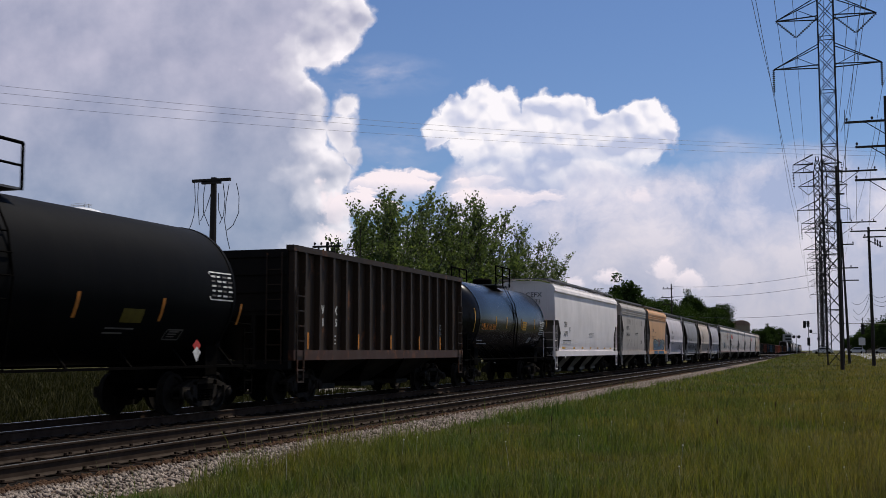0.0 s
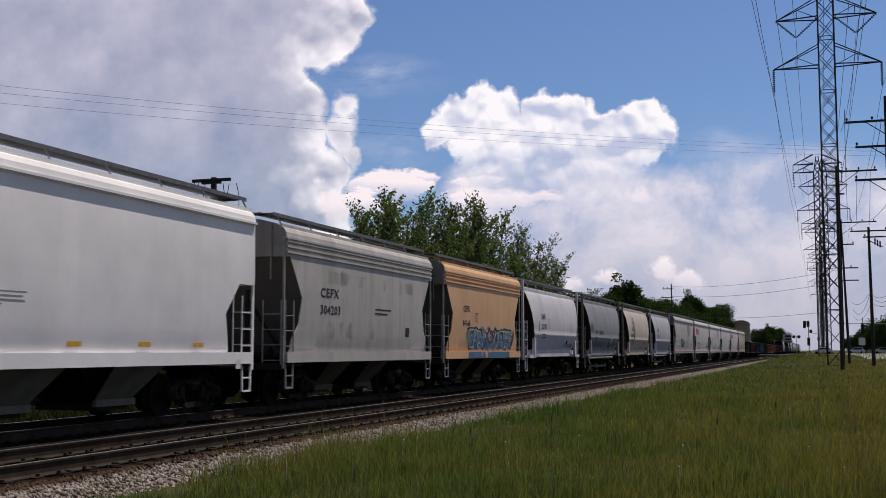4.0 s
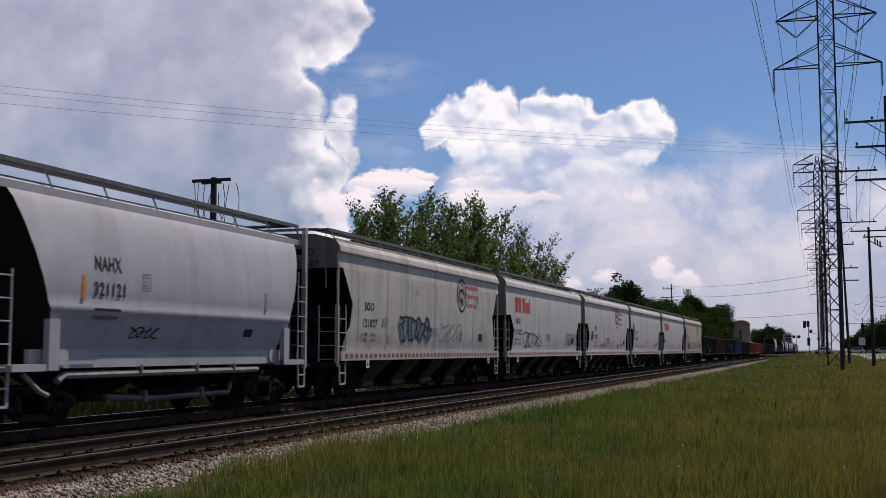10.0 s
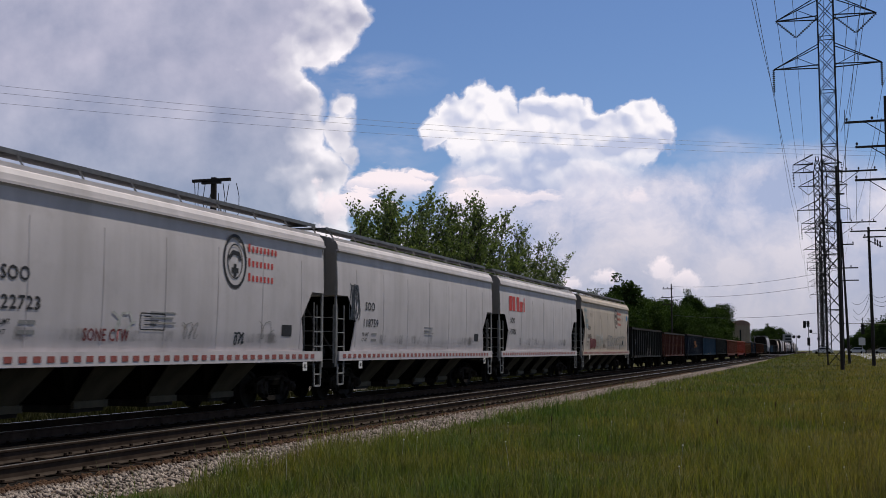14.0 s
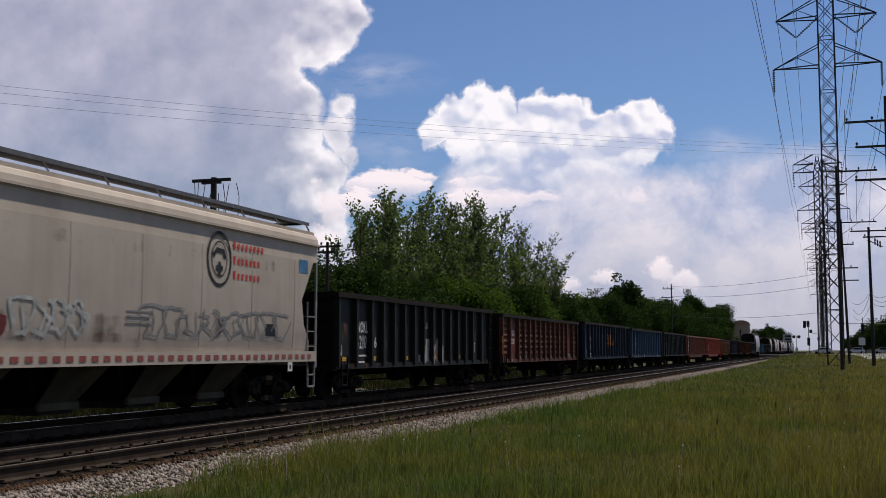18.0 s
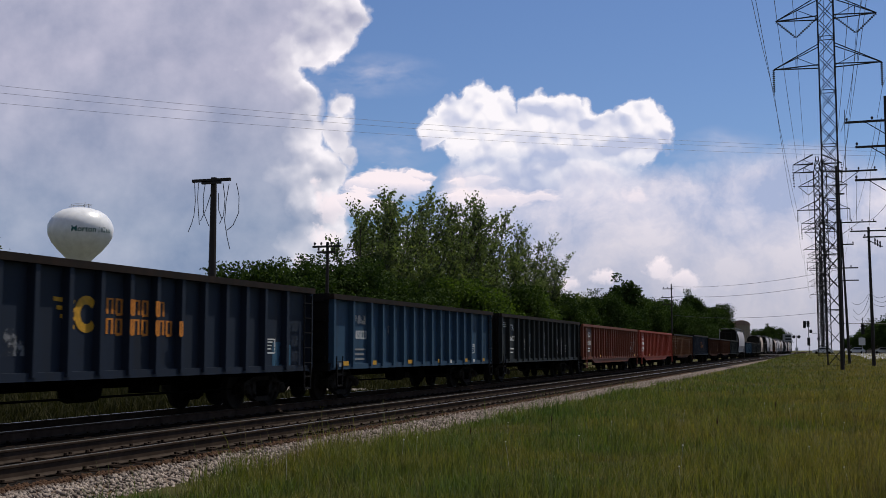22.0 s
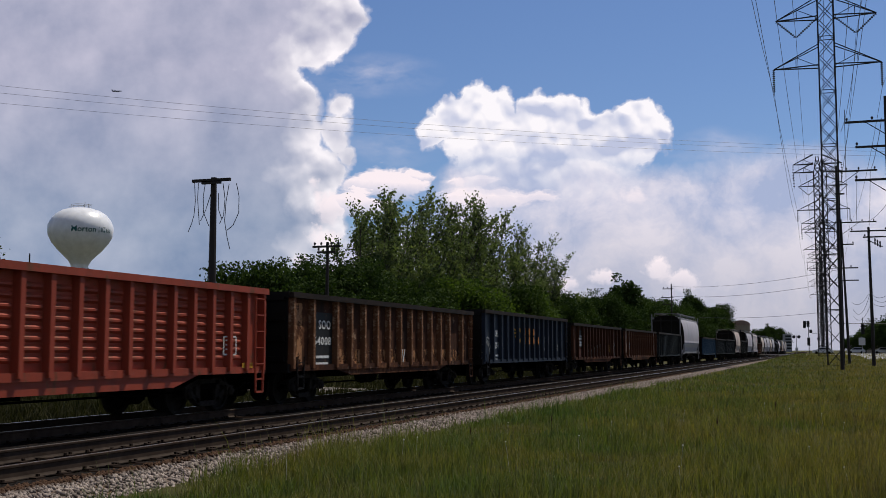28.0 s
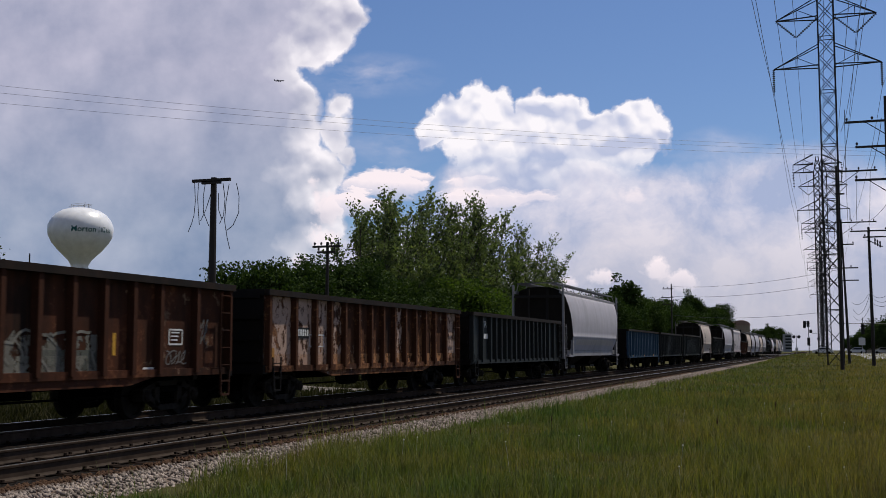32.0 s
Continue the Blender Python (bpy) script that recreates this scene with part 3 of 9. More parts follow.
YELLOW_MARK = plain("yellow_reflective_tape", (0.62, 0.33, 0.03), 0.5, 0.0, 0.3, 9)
ORANGE_MARK = plain("orange_stencil_paint", (0.62, 0.22, 0.03), 0.6, 0.0, 0.3, 9)
RED_MARK = plain("red_stencil_paint", (0.55, 0.06, 0.05), 0.6, 0.0, 0.3, 9)
TAPE_WHITE = plain("white_reflective_tape", (0.75, 0.72, 0.68), 0.5, 0.0, 0.2, 9)
TAPE_RED = plain("red_reflective_tape", (0.30, 0.085, 0.07), 0.5, 0.0, 0.3, 9)
BLUE_SPRAY = plain("blue_spray_paint", (0.07, 0.20, 0.38), 0.6, 0.0, 0.4, 4)
TEAL_SPRAY = plain("pale_blue_spray_paint", (0.19, 0.235, 0.255), 0.6, 0.0, 0.4, 4)
DARK_SPRAY = plain("black_spray_paint", (0.03, 0.035, 0.045), 0.6, 0.0, 0.4, 4)
RED_SPRAY = plain("dark_red_spray_paint", (0.20, 0.045, 0.045), 0.6, 0.0, 0.4, 4)
DULL_SPRAY = plain("dulled_silver_spray_paint", (0.20, 0.19, 0.16), 0.6, 0.0, 0.5, 4)
PALE_SPRAY = plain("silver_spray_paint", (0.50, 0.50, 0.47), 0.5, 0.0, 0.4, 4)


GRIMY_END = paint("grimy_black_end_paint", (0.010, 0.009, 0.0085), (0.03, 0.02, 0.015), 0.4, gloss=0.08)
GRIMY_CHORD = paint("grimy_brown_chord", (0.024, 0.019, 0.016), (0.06, 0.035, 0.024), 0.5, gloss=0.05)
GRIMY_POST = paint("grimy_grey_post_paint", (0.16, 0.15, 0.14), (0.04, 0.035, 0.03), 0.7)
# Dark colour that carries the shade of the recessed wagon ends.
SHADED_FRAME = paint("shaded_dark_end_paint", (0.028, 0.025, 0.023), (0.012, 0.010, 0.009), 0.6, gloss=0.06)
DARK_END = paint("dark_end_wall_paint", (0.26, 0.25, 0.245), (0.07, 0.06, 0.052), 0.6)
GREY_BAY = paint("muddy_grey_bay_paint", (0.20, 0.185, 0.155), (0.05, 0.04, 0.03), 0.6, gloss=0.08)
# Slope sheets in a darkened paint: the shade below the end overhang.
SLOPE_SHADE = paint("shaded_slope_sheet_paint", (0.12, 0.115, 0.115), amount=0.5)


def wheel_mesh():
    bm = bmesh.new()
    lathe(bm, [(0.09, -0.09), (0.13, -0.09), (0.14, -0.03), (0.36, -0.01), (0.375, -0.065), (0.445, -0.065), (0.455, 0.05), (0.485, 0.055), (0.485, 0.085), (0.37, 0.085), (0.34, 0.03), (0.14, 0.03), (0.10, 0.06)], 28, "x")
    return finish("wheel", bm, STEEL, True)


def sideframe_mesh():
    bm = bmesh.new()
    top = [(-1.05, 0.52), (-0.95, 0.62), (-0.45, 0.76), (0.45, 0.76), (0.95, 0.62), (1.05, 0.52)]
    low = [(-1.05, 0.40), (-0.72, 0.40), (-0.30, 0.16), (0.30, 0.16), (0.72, 0.40), (1.05, 0.40)]
    for x0, x1 in ((-0.08, 0.08),):
        for (a, b), (c, d) in zip(zip(top, top[1:]), zip(low, low[1:])):
            z_split = 0.12
            for lo, hi, lo2, hi2 in ((a[1] - z_split, a[1], b[1] - z_split, b[1]), (c[1], c[1] + z_split, d[1], d[1] + z_split)):
                ya, yb = (a[0], b[0]) if hi == a[1] else (c[0], d[0])
                v = [bm.verts.new((x, y, z)) for x in (x0, x1) for y, z in ((ya, lo), (yb, lo2), (yb, hi2), (ya, hi))]
                for f in ((3, 2, 1, 0), (4, 5, 6, 7), (0, 1, 5, 4), (1, 2, 6, 5), (2, 3, 7, 6), (3, 0, 4, 7)):
                    bm.faces.new([v[i] for i in f])
        for y in (-0.42, 0.42):
            box(bm, x0, x1, y - 0.09, y + 0.09, 0.24, 0.72)
        for y in (-0.89, 0.89):
            box(bm, x0 - 0.02, x1 + 0.06, y - 0.15, y + 0.15, 0.36, 0.60)
            lathe(bm, [(0.11, 0.0), (0.11, 0.10), (0.06, 0.14)], 12, "x", (x1, y, 0.46))
    return finish("side_frame", bm, plain("cast_truck_steel", (0.034, 0.029, 0.025), 0.95, 0.0, 0.5, 6.0, 0.04))


def spring_mesh():
    bm = bmesh.new()
    tube(bm, [(0.075 * math.cos(a), 0.075 * math.sin(a), 0.27 + 0.27 * a / 31.4) for a in [31.4 * k / 40 for k in range(41)]], 0.017, 4)
    return finish("spring", bm, BLACK)


def bolster_mesh():
    bm = bmesh.new()
    box(bm, -1.0, 1.0, -0.2, 0.2, 0.55, 0.78)
    for x in (-0.98, 0.98):
        box(bm, x - 0.1, x + 0.1, -0.32, 0.32, 0.53, 0.66)
    for y in (-0.89, 0.89):
        lathe(bm, [(0.075, -0.75), (0.075, 0.75)], 10, "x", (0, y, 0.457))
        box(bm, -0.9, 0.9, y * 0.42 - 0.06, y * 0.42 + 0.06, 0.36, 0.48)
    return finish("bolster", bm, BLACK)


WHEEL, FRAME, SPRING, BOLSTER = wheel_mesh(), sideframe_mesh(), spring_mesh(), bolster_mesh()


def truck(car, y):
    t = put("truck", BOLSTER, car, (0, y, 0))
    for s in (1, -1):
        put("side_frame", FRAME, t, (s * 0.98, 0, 0), 0 if s > 0 else 180)
        for a in (-0.2, 0.0, 0.2):
            put("spring", SPRING, t, (s * 0.98, a, 0))
        for a in (-0.89, 0.89):
            put("wheel", WHEEL, t, (s * 0.7525, a, 0.457), 180 if s > 0 else 0)


def running_gear(car, length, inset):
    for s in (-1, 1):
        truck(car, s * (length / 2 - inset))
        bm = bmesh.new()
        y = s * length / 2
        box(bm, -0.16, 0.16, min(y - s * 0.9, y + s * 0.38), max(y - s * 0.9, y + s * 0.38), 0.72, 0.98)
        box(bm, -0.13, 0.15, min(y + s * 0.3, y + s * 0.72), max(y + s * 0.3, y + s * 0.72), 0.70, 0.99)
        box(bm, -0.02, 0.30, min(y + s * 0.45, y + s * 0.62), max(y + s * 0.45, y + s * 0.62), 0.72, 0.96)
        part("coupler", bm, BLACK, car, "black cast steel knuckle coupler")
        bm = bmesh.new()
        tube(bm, [(0.35, y, 0.85), (0.38, y + s * 0.25, 0.55), (0.30, y + s * 0.5, 0.42), (0.1, y + s * 0.7, 0.5)], 0.025)
        tube(bm, [(-0.9, y + s * 0.05, 1.0), (0.9, y + s * 0.05, 1.0), (1.35, y + s * 0.05, 0.85)], 0.018)
        part("brake_hose", bm, BLACK, car)


def ladder(car, x, y, z0, z1, wide=0.45, material=None, along=True, stirrup=True, depth=0.05):
    """Side ladder: two rails and its rungs; along: lies in the car's side, else across its end."""
    bm = bmesh.new()
    r = 0.018
    def at(a, z):
        return (x, y + a, z) if along else (x + a, y, z)
    for a in (-wide / 2, wide / 2):
        beam(bm, at(a, z0), at(a, z1), 0.032, 0.022)
    z = z0 + 0.1
    while z < z1 - 0.05:
        beam(bm, at(-wide / 2, z), at(wide / 2, z), 0.024)
        z += 0.38
    if stirrup:
        for a in (-wide / 2, wide / 2):
            beam(bm, at(a * 0.9, z0), at(a * 0.8, z0 - 0.55), 0.04)
        beam(bm, at(-wide * 0.4, z0 - 0.55), at(wide * 0.4, z0 - 0.55), 0.045)
        beam(bm, at(-wide * 0.4, z0 - 0.25), at(wide * 0.4, z0 - 0.25), 0.035)
    return part("ladder", bm, material or RUNG, car)


DASH = {}


def dash(name, w, h, material):
    key = (name, w, h, material.name)
    if key not in DASH:
        bm = bmesh.new()
        box(bm, 0, 0.006, -w / 2, w / 2, -h / 2, h / 2)
        DASH[key] = finish(name, bm, material)
    return DASH[key]


def bars(car, x, y, z, lines, material, step=0.12, height=0.05):
    """Small stencilled lines too fine to read."""
    for i, w in enumerate(lines):
        put("stencil_line", dash("stencil_line", w, height, material), car, (x, y + w / 2, z - i * step))


def stroke(bm, pts, w, x):
    """A flat painted stroke in the plane x through (y, z) points."""
    last = None
    for i, (y, z) in enumerate(pts):
        ya, za = pts[max(i - 1, 0)]
        yb, zb = pts[min(i + 1, len(pts) - 1)]
        d = math.hypot(yb - ya, zb - za) or 1
        ny, nz = -(zb - za) / d * w / 2, (yb - ya) / d * w / 2
        pair = (bm.verts.new((x, y + ny, z + nz)), bm.verts.new((x, y - ny, z - nz)))
        if last:
            bm.faces.new((last[0], last[1], pair[1], pair[0]))
        last = pair


def scribble(car, skin, y0, y1, z0, z1, fills, outline, seed, letters=6, w=0.07, label="", fill_material=None):
    """Sprayed graffiti: swollen letter-like loops, filled and outlined. skin(z) gives the side's x."""
    rng = random.Random(seed)
    step = (y1 - y0) / letters
    for k in range(letters):
        bm, bf = bmesh.new(), bmesh.new()
        c, h = y0 + step * (k + 0.5), (z1 - z0)
        zc = z0 + h * 0.5
        turns, phase = rng.uniform(0.6, 1.15), rng.uniform(0, 6.28)
        pts = []
        for i in range(26):
            a = phase + turns * 2 * math.pi * i / 25
            pts.append((c + step * 0.52 * math.cos(a) * (1 + 0.35 * math.sin(3 * a + k)), zc + h * 0.47 * math.sin(a + 0.5 * math.sin(2 * a + k)) + h * rng.uniform(-0.04, 0.04)))
        stroke(bm, pts, w, 0)
        for _ in range(2):
            y, z = c + rng.uniform(-0.4, 0.4) * step, z0 + rng.uniform(0, 0.3) * h
            stroke(bm, [(y, z), (y + rng.uniform(-0.3, 0.3) * step, z + h * 0.4), (y + rng.uniform(-0.5, 0.5) * step, z0 + h * rng.uniform(0.7, 1.0))], w * 0.8, 0)
        if fills:
            ring = [bf.verts.new((-0.003 - 0.0006 * k, c + step * 0.62 * math.cos(a) * (1 + 0.25 * math.sin(3 * a + k)), zc + h * 0.5 * math.sin(a) * (1 + 0.2 * math.cos(2 * a + k)))) for a in [2 * math.pi * i / 22 for i in range(22)]]
            bf.faces.new(ring)
        for b, m in ((bf, fill_material), (bm, outline)):
            if m and b.faces:
                for v in b.verts:
                    v.co.x += skin(v.co.z) + 0.012
                part("graffiti", b, m, car, label)
            else:
                b.free()


def hopper_body(profile, length, cuts):
    """Extrudes a half profile (x, z) and slices the ends by planes (y from the end, z, slope)."""
    bm = bmesh.new()
    ring = [(x, z) for x, z in profile] + [(-x, z) for x, z in reversed(profile) if x > 0.001]
    stations = [-length / 2 + length * i / 16 for i in range(17)]
    rows = [[bm.verts.new((x, y, z)) for x, z in ring] for y in stations]
    n = len(ring)
    for a, b in zip(rows, rows[1:]):
        for k in range(n):
            bm.faces.new((a[k], a[(k + 1) % n], b[(k + 1) % n], b[k]))
    bm.faces.new(rows[0])
    bm.faces.new(rows[-1][::-1])
    bmesh.ops.recalc_face_normals(bm, faces=bm.faces)
    for inset, z, run in cuts:
        for s in (-1, 1):
            y = s * (length / 2 - inset)
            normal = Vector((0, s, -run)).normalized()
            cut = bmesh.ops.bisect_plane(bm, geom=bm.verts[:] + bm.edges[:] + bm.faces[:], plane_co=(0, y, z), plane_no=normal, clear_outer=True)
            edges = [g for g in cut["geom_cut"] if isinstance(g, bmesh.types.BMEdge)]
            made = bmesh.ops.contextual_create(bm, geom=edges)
            # cut faces use the second material, a dark colour for the recess shade
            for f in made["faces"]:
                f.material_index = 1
    return bm


def roof_walk(car, length, z, reach, eave_x, eave_z, material=None):
    """Two grating runs along the roof, end platforms and their brackets."""
    for s in (1, -1):
        bm = bmesh.new()
        y = -length / 2 - 0.1
        box(bm, s * reach - 0.28, s * reach + 0.28, -length / 2 - 0.1, length / 2 + 0.1, z - 0.03, z)
        box(bm, s * reach + s * 0.28 - 0.012, s * reach + s * 0.28 + 0.012, -length / 2 - 0.1, length / 2 + 0.1, z - 0.075, z + 0.012)
        part("roof_walk", bm, GRATE, car, "grey steel grating roof walk")
        count = max(6, round(length / 1.75))
        for i in range(count + 1):
            bm = bmesh.new()
            y = -length / 2 + 0.1 + (length - 0.2) * i / count
            beam(bm, (s * (reach + 0.27), y, z - 0.02), (s * (eave_x - 0.05), y + 0.10, eave_z + 0.0), 0.035)
            part("bracket", bm, material or RUNG, car)
    for s in (1, -1):
        bm = bmesh.new()
        y = s * (length / 2 + 0.02)
        box(bm, -reach, reach, y - 0.2, y + 0.2, z - 0.03, z + 0.004)
        part("end_platform", bm, GRATE, car)


def bay_plate(s, gap, top):
    """The sloping outer sheet of a discharge bay, with a lip at its foot."""
    bm = bmesh.new()
    w0, w1 = gap * 0.26, gap * 0.19
    a = [bm.verts.new((s * x, y, z)) for x, y, z in ((1.40, -w0, top), (1.40, w0 * 1.15, top), (0.74, w1, 0.42), (0.74, -w1, 0.42))]
    b = [bm.verts.new((v.co.x - s * 0.03, v.co.y, v.co.z)) for v in a]
    bm.faces.new(a)
    bm.faces.new(b[::-1])
    for k in range(4):
        bm.faces.new((a[k], a[(k + 1) % 4], b[(k + 1) % 4], b[k]))
    box(bm, min(s * 0.72, s * 0.80), max(s * 0.72, s * 0.80), -w1 - 0.05, w1 + 0.05, 0.30, 0.435)
    return bm


def bay_mesh(wide, deep, top, bottom, reach=1.38):
    bm = bmesh.new()
    a = [bm.verts.new((x, y, top)) for x, y in ((-reach, -wide / 2), (reach, -wide / 2), (reach, wide / 2), (-reach, wide / 2))]
    b = [bm.verts.new((x, y, bottom)) for x, y in ((-0.55, -deep / 2), (0.55, -deep / 2), (0.55, deep / 2), (-0.55, deep / 2))]
    for k in range(4):
        bm.faces.new((a[k], a[(k + 1) % 4], b[(k + 1) % 4], b[k]))
    bm.faces.new(b)
    bm.faces.new(a[::-1])
    box(bm, -0.72, 0.72, -deep / 2 - 0.12, deep / 2 + 0.12, bottom - 0.14, bottom - 0.002)
    return bm


def stand(car_list, car, u0, u1, ends=(0.0, 0.0)):
    """Couples a wagon into the train; ends: how far its two ends lie past u0 and u1."""
    for ob in car.children:
        ob.location.y += (ends[0] + ends[1]) / 2
    car_list.append((car, (u0 + u1) / 2 - 4.2))


TRAIN = []


def hull_x(z, eave, sill):
    return float(np.interp(z, [sill + 0.06, sill + 0.2, 1.85, 2.2, 2.6, 2.9, 3.3, eave - 0.72], [1.50, 1.540, 1.575, 1.591, 1.600, 1.602, 1.600, 1.590]))


def flat_hopper(label, u0, u1, material, eave=4.4, sill=1.24, trim=None, tape="", roof_material=None, bays=4, slope=None, bay_material=None, end_paint=None, pocket=False, group="covered hopper wagons"):
    """Covered hopper wagon with flat sides, a lipped roof and end slope sheets."""
    length = u1 - u0
    car = thing("covered_hopper_wagon", label, "rail wagon", group)
    upper = [(0, eave + 0.26), (0.85, eave + 0.22), (1.36, eave + 0.08), (1.53, eave - 0.02), (1.592, eave - 0.12), (1.612, eave - 0.25), (1.565, eave - 0.33), (1.574, eave - 0.56), (1.590, eave - 0.72)] + ([] if pocket else [(1.60, 3.3), (1.602, 2.9)])
    split = upper[-1][1]
    upper.append((0, split))
    lower = [(0, split), upper[-2]] + ([(1.60, 3.3), (1.602, 2.9)] if pocket else []) + [(1.600, 2.6), (1.591, 2.2), (1.575, 1.85), (1.54, sill + 0.20), (1.50, sill + 0.06), (0, sill + 0.06)]
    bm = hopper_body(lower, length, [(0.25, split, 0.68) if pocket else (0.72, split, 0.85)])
    top_half = finish("body", hopper_body(upper, length, []), material)
    bm.from_mesh(top_half)
    bpy.data.meshes.remove(top_half)
    for f in bm.faces:
        f.smooth = abs(f.normal.x) > 0.95 and 1.3 < f.calc_center_median().z < eave - 0.4
    for e in bm.edges:
        e.smooth = len(e.link_faces) == 2 and e.calc_face_angle(0) < 0.2
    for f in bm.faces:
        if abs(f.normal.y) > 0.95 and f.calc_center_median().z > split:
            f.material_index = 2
    # without a slope paint the shaded end slope is simply coloured black
    part("body", bm, [material, slope or BLACK, end_paint or DARK_END], car)
    rail = trim or (RUNG if tape or pocket else material)
    for e in (1, -1):
        for s in (1, -1):
            bm = bmesh.new()
            zs = [1.27, 1.44, 1.65, 1.85, 2.05, 2.2] + ([2.4, 2.6, 2.7] if pocket else [])
            edge = ([1.27, 1.65, 2.05, 2.7], [0.36, 0.45, 0.78, 0.95]) if pocket else ([1.27, 1.5, 2.2], [1.08, 1.12, 1.31])
            start, run = (0.25, 0.68) if pocket else (0.72, 0.85)
            rows = []
            for z in zs:
                span = (float(np.interp(z, *edge)), start + (split - z) * run)
                rows.append([bm.verts.new((s * (hull_x(z, eave, sill) - deep), e * (length / 2 - y), z)) for deep in (0.0, 0.03) for y in span])
            for a, b in zip(rows, rows[1:]):
                for p, q in ((0, 1), (1, 3), (3, 2), (2, 0)):
                    bm.faces.new((a[p], a[q], b[q], b[p]))
            bm.faces.new([rows[0][k] for k in (0, 1, 3, 2)])
            bm.faces.new([rows[-1][k] for k in (0, 1, 3, 2)])
            part("end_gusset", bm, material, car)
    bm = bmesh.new()
    for s in (1, -1):
        box(bm, min(s * 1.40, s * 1.48), max(s * 1.40, s * 1.48), -length / 2, length / 2, eave - 0.02, eave + 0.09)
        box(bm, min(s * 1.56, s * 1.640), max(s * 1.56, s * 1.640), -length / 2 - 0.02, length / 2 + 0.02, eave - 0.29, eave - 0.24)
    part("roof_rim", bm, trim or material, car)
    for s in (1, -1):
        bm = bmesh.new()
        box(bm, min(s * 1.42, s * 1.625), max(s * 1.42, s * 1.625), -length / 2 + 0.1, length / 2 - 0.1, sill - 0.13, sill + 0.13)
        part("side_sill", bm, trim or material, car)
    if tape:
        n = int((length - 0.6) / 0.36)
        for i in range(n):
            put("reflector", dash("reflector", 0.20, 0.11, TAPE_RED if tape == "red" else BLACK_MARK), car, (1.626, -length / 2 + 0.45 + i * 0.36, sill + 0.0))
    roof_walk(car, length, eave + 0.36, 1.0, 1.46, eave - 0.02)
    seams = round((length - 3.0) / 1.75)
    for s in (1, -1) if tape else ():
        for i in range(seams):
            y = -length / 2 + 1.35 + (length - 2.7) * i / (seams - 1)
            bm = bmesh.new()
            for za, zb in ((eave - 0.74, 3.0), (3.0, 2.6), (2.6, 2.2), (2.2, 1.85), (1.85, sill + 0.2)):
                beam(bm, (s * hull_x(za, eave, sill), y, za), (s * hull_x(zb, eave, sill), y, zb), 0.014)
            part("panel_seam", bm, trim or material, car)
    for s in (1, -1):
        y = s * (length / 2)
        bm = bmesh.new()
        for x in (-0.55, 0.55):
            box(bm, x - 0.04, x + 0.04, y - 0.05, y + 0.05, 1.05, 2.9)
        box(bm, -1.5, 1.5, y - 0.09, y + 0.09, 0.92, 1.08)
        box(bm, -1.45, 1.45, min(y, y - s * 1.3), max(y, y - s * 1.3), 1.0, 1.045)
        lathe(bm, [(0.16, -0.3), (0.2, -0.26), (0.2, 0.26), (0.16, 0.3)], 12, "x", (0.65, y - s * 0.5, 1.35))
        beam(bm, (0.55, y, 2.7), (1.1, y - s * 1.2, 1.1), 0.06)
        part("end_frame", bm, SHADED_FRAME, car)
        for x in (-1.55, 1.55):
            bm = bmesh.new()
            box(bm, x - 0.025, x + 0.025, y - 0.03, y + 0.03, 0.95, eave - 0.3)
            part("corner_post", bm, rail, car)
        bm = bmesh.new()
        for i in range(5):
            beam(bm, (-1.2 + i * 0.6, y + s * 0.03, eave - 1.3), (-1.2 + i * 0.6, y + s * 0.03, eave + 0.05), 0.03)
        part("end_stiffener", bm, end_paint or DARK_END, car)
        for x in (1.52, -1.52):
            ladder(car, x * 1.03, y - s * 0.30, 1.02, 2.64, 0.46, rail)
        ladder(car, 1.26, y + s * 0.05, 1.05, 2.64, 0.5, rail, False, False)
        ladder(car, -1.0, y + s * 0.07, 1.05, eave + 0.1, 0.42, None, False, False)
    gap = (length - 5.2) / bays
    for i in range(bays):
        y = -length / 2 + 2.6 + gap * (i + 0.5)
        # dark funnel behind the plates, its deep shade given as colour
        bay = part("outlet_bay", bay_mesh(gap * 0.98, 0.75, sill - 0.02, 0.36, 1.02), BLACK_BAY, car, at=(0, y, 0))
        for s in (1, -1):
            part("bay_plate", bay_plate(s, gap, sill - 0.05), bay_material or BROWN_BAY, bay)
    running_gear(car, length, 1.72)
    stand(TRAIN, car, u0, u1)
    return car


def flat_skin(eave, sill=1.24):
    return lambda z: 1.60 if z > 2.9 else 1.60 - (2.95 - z) * 0.022


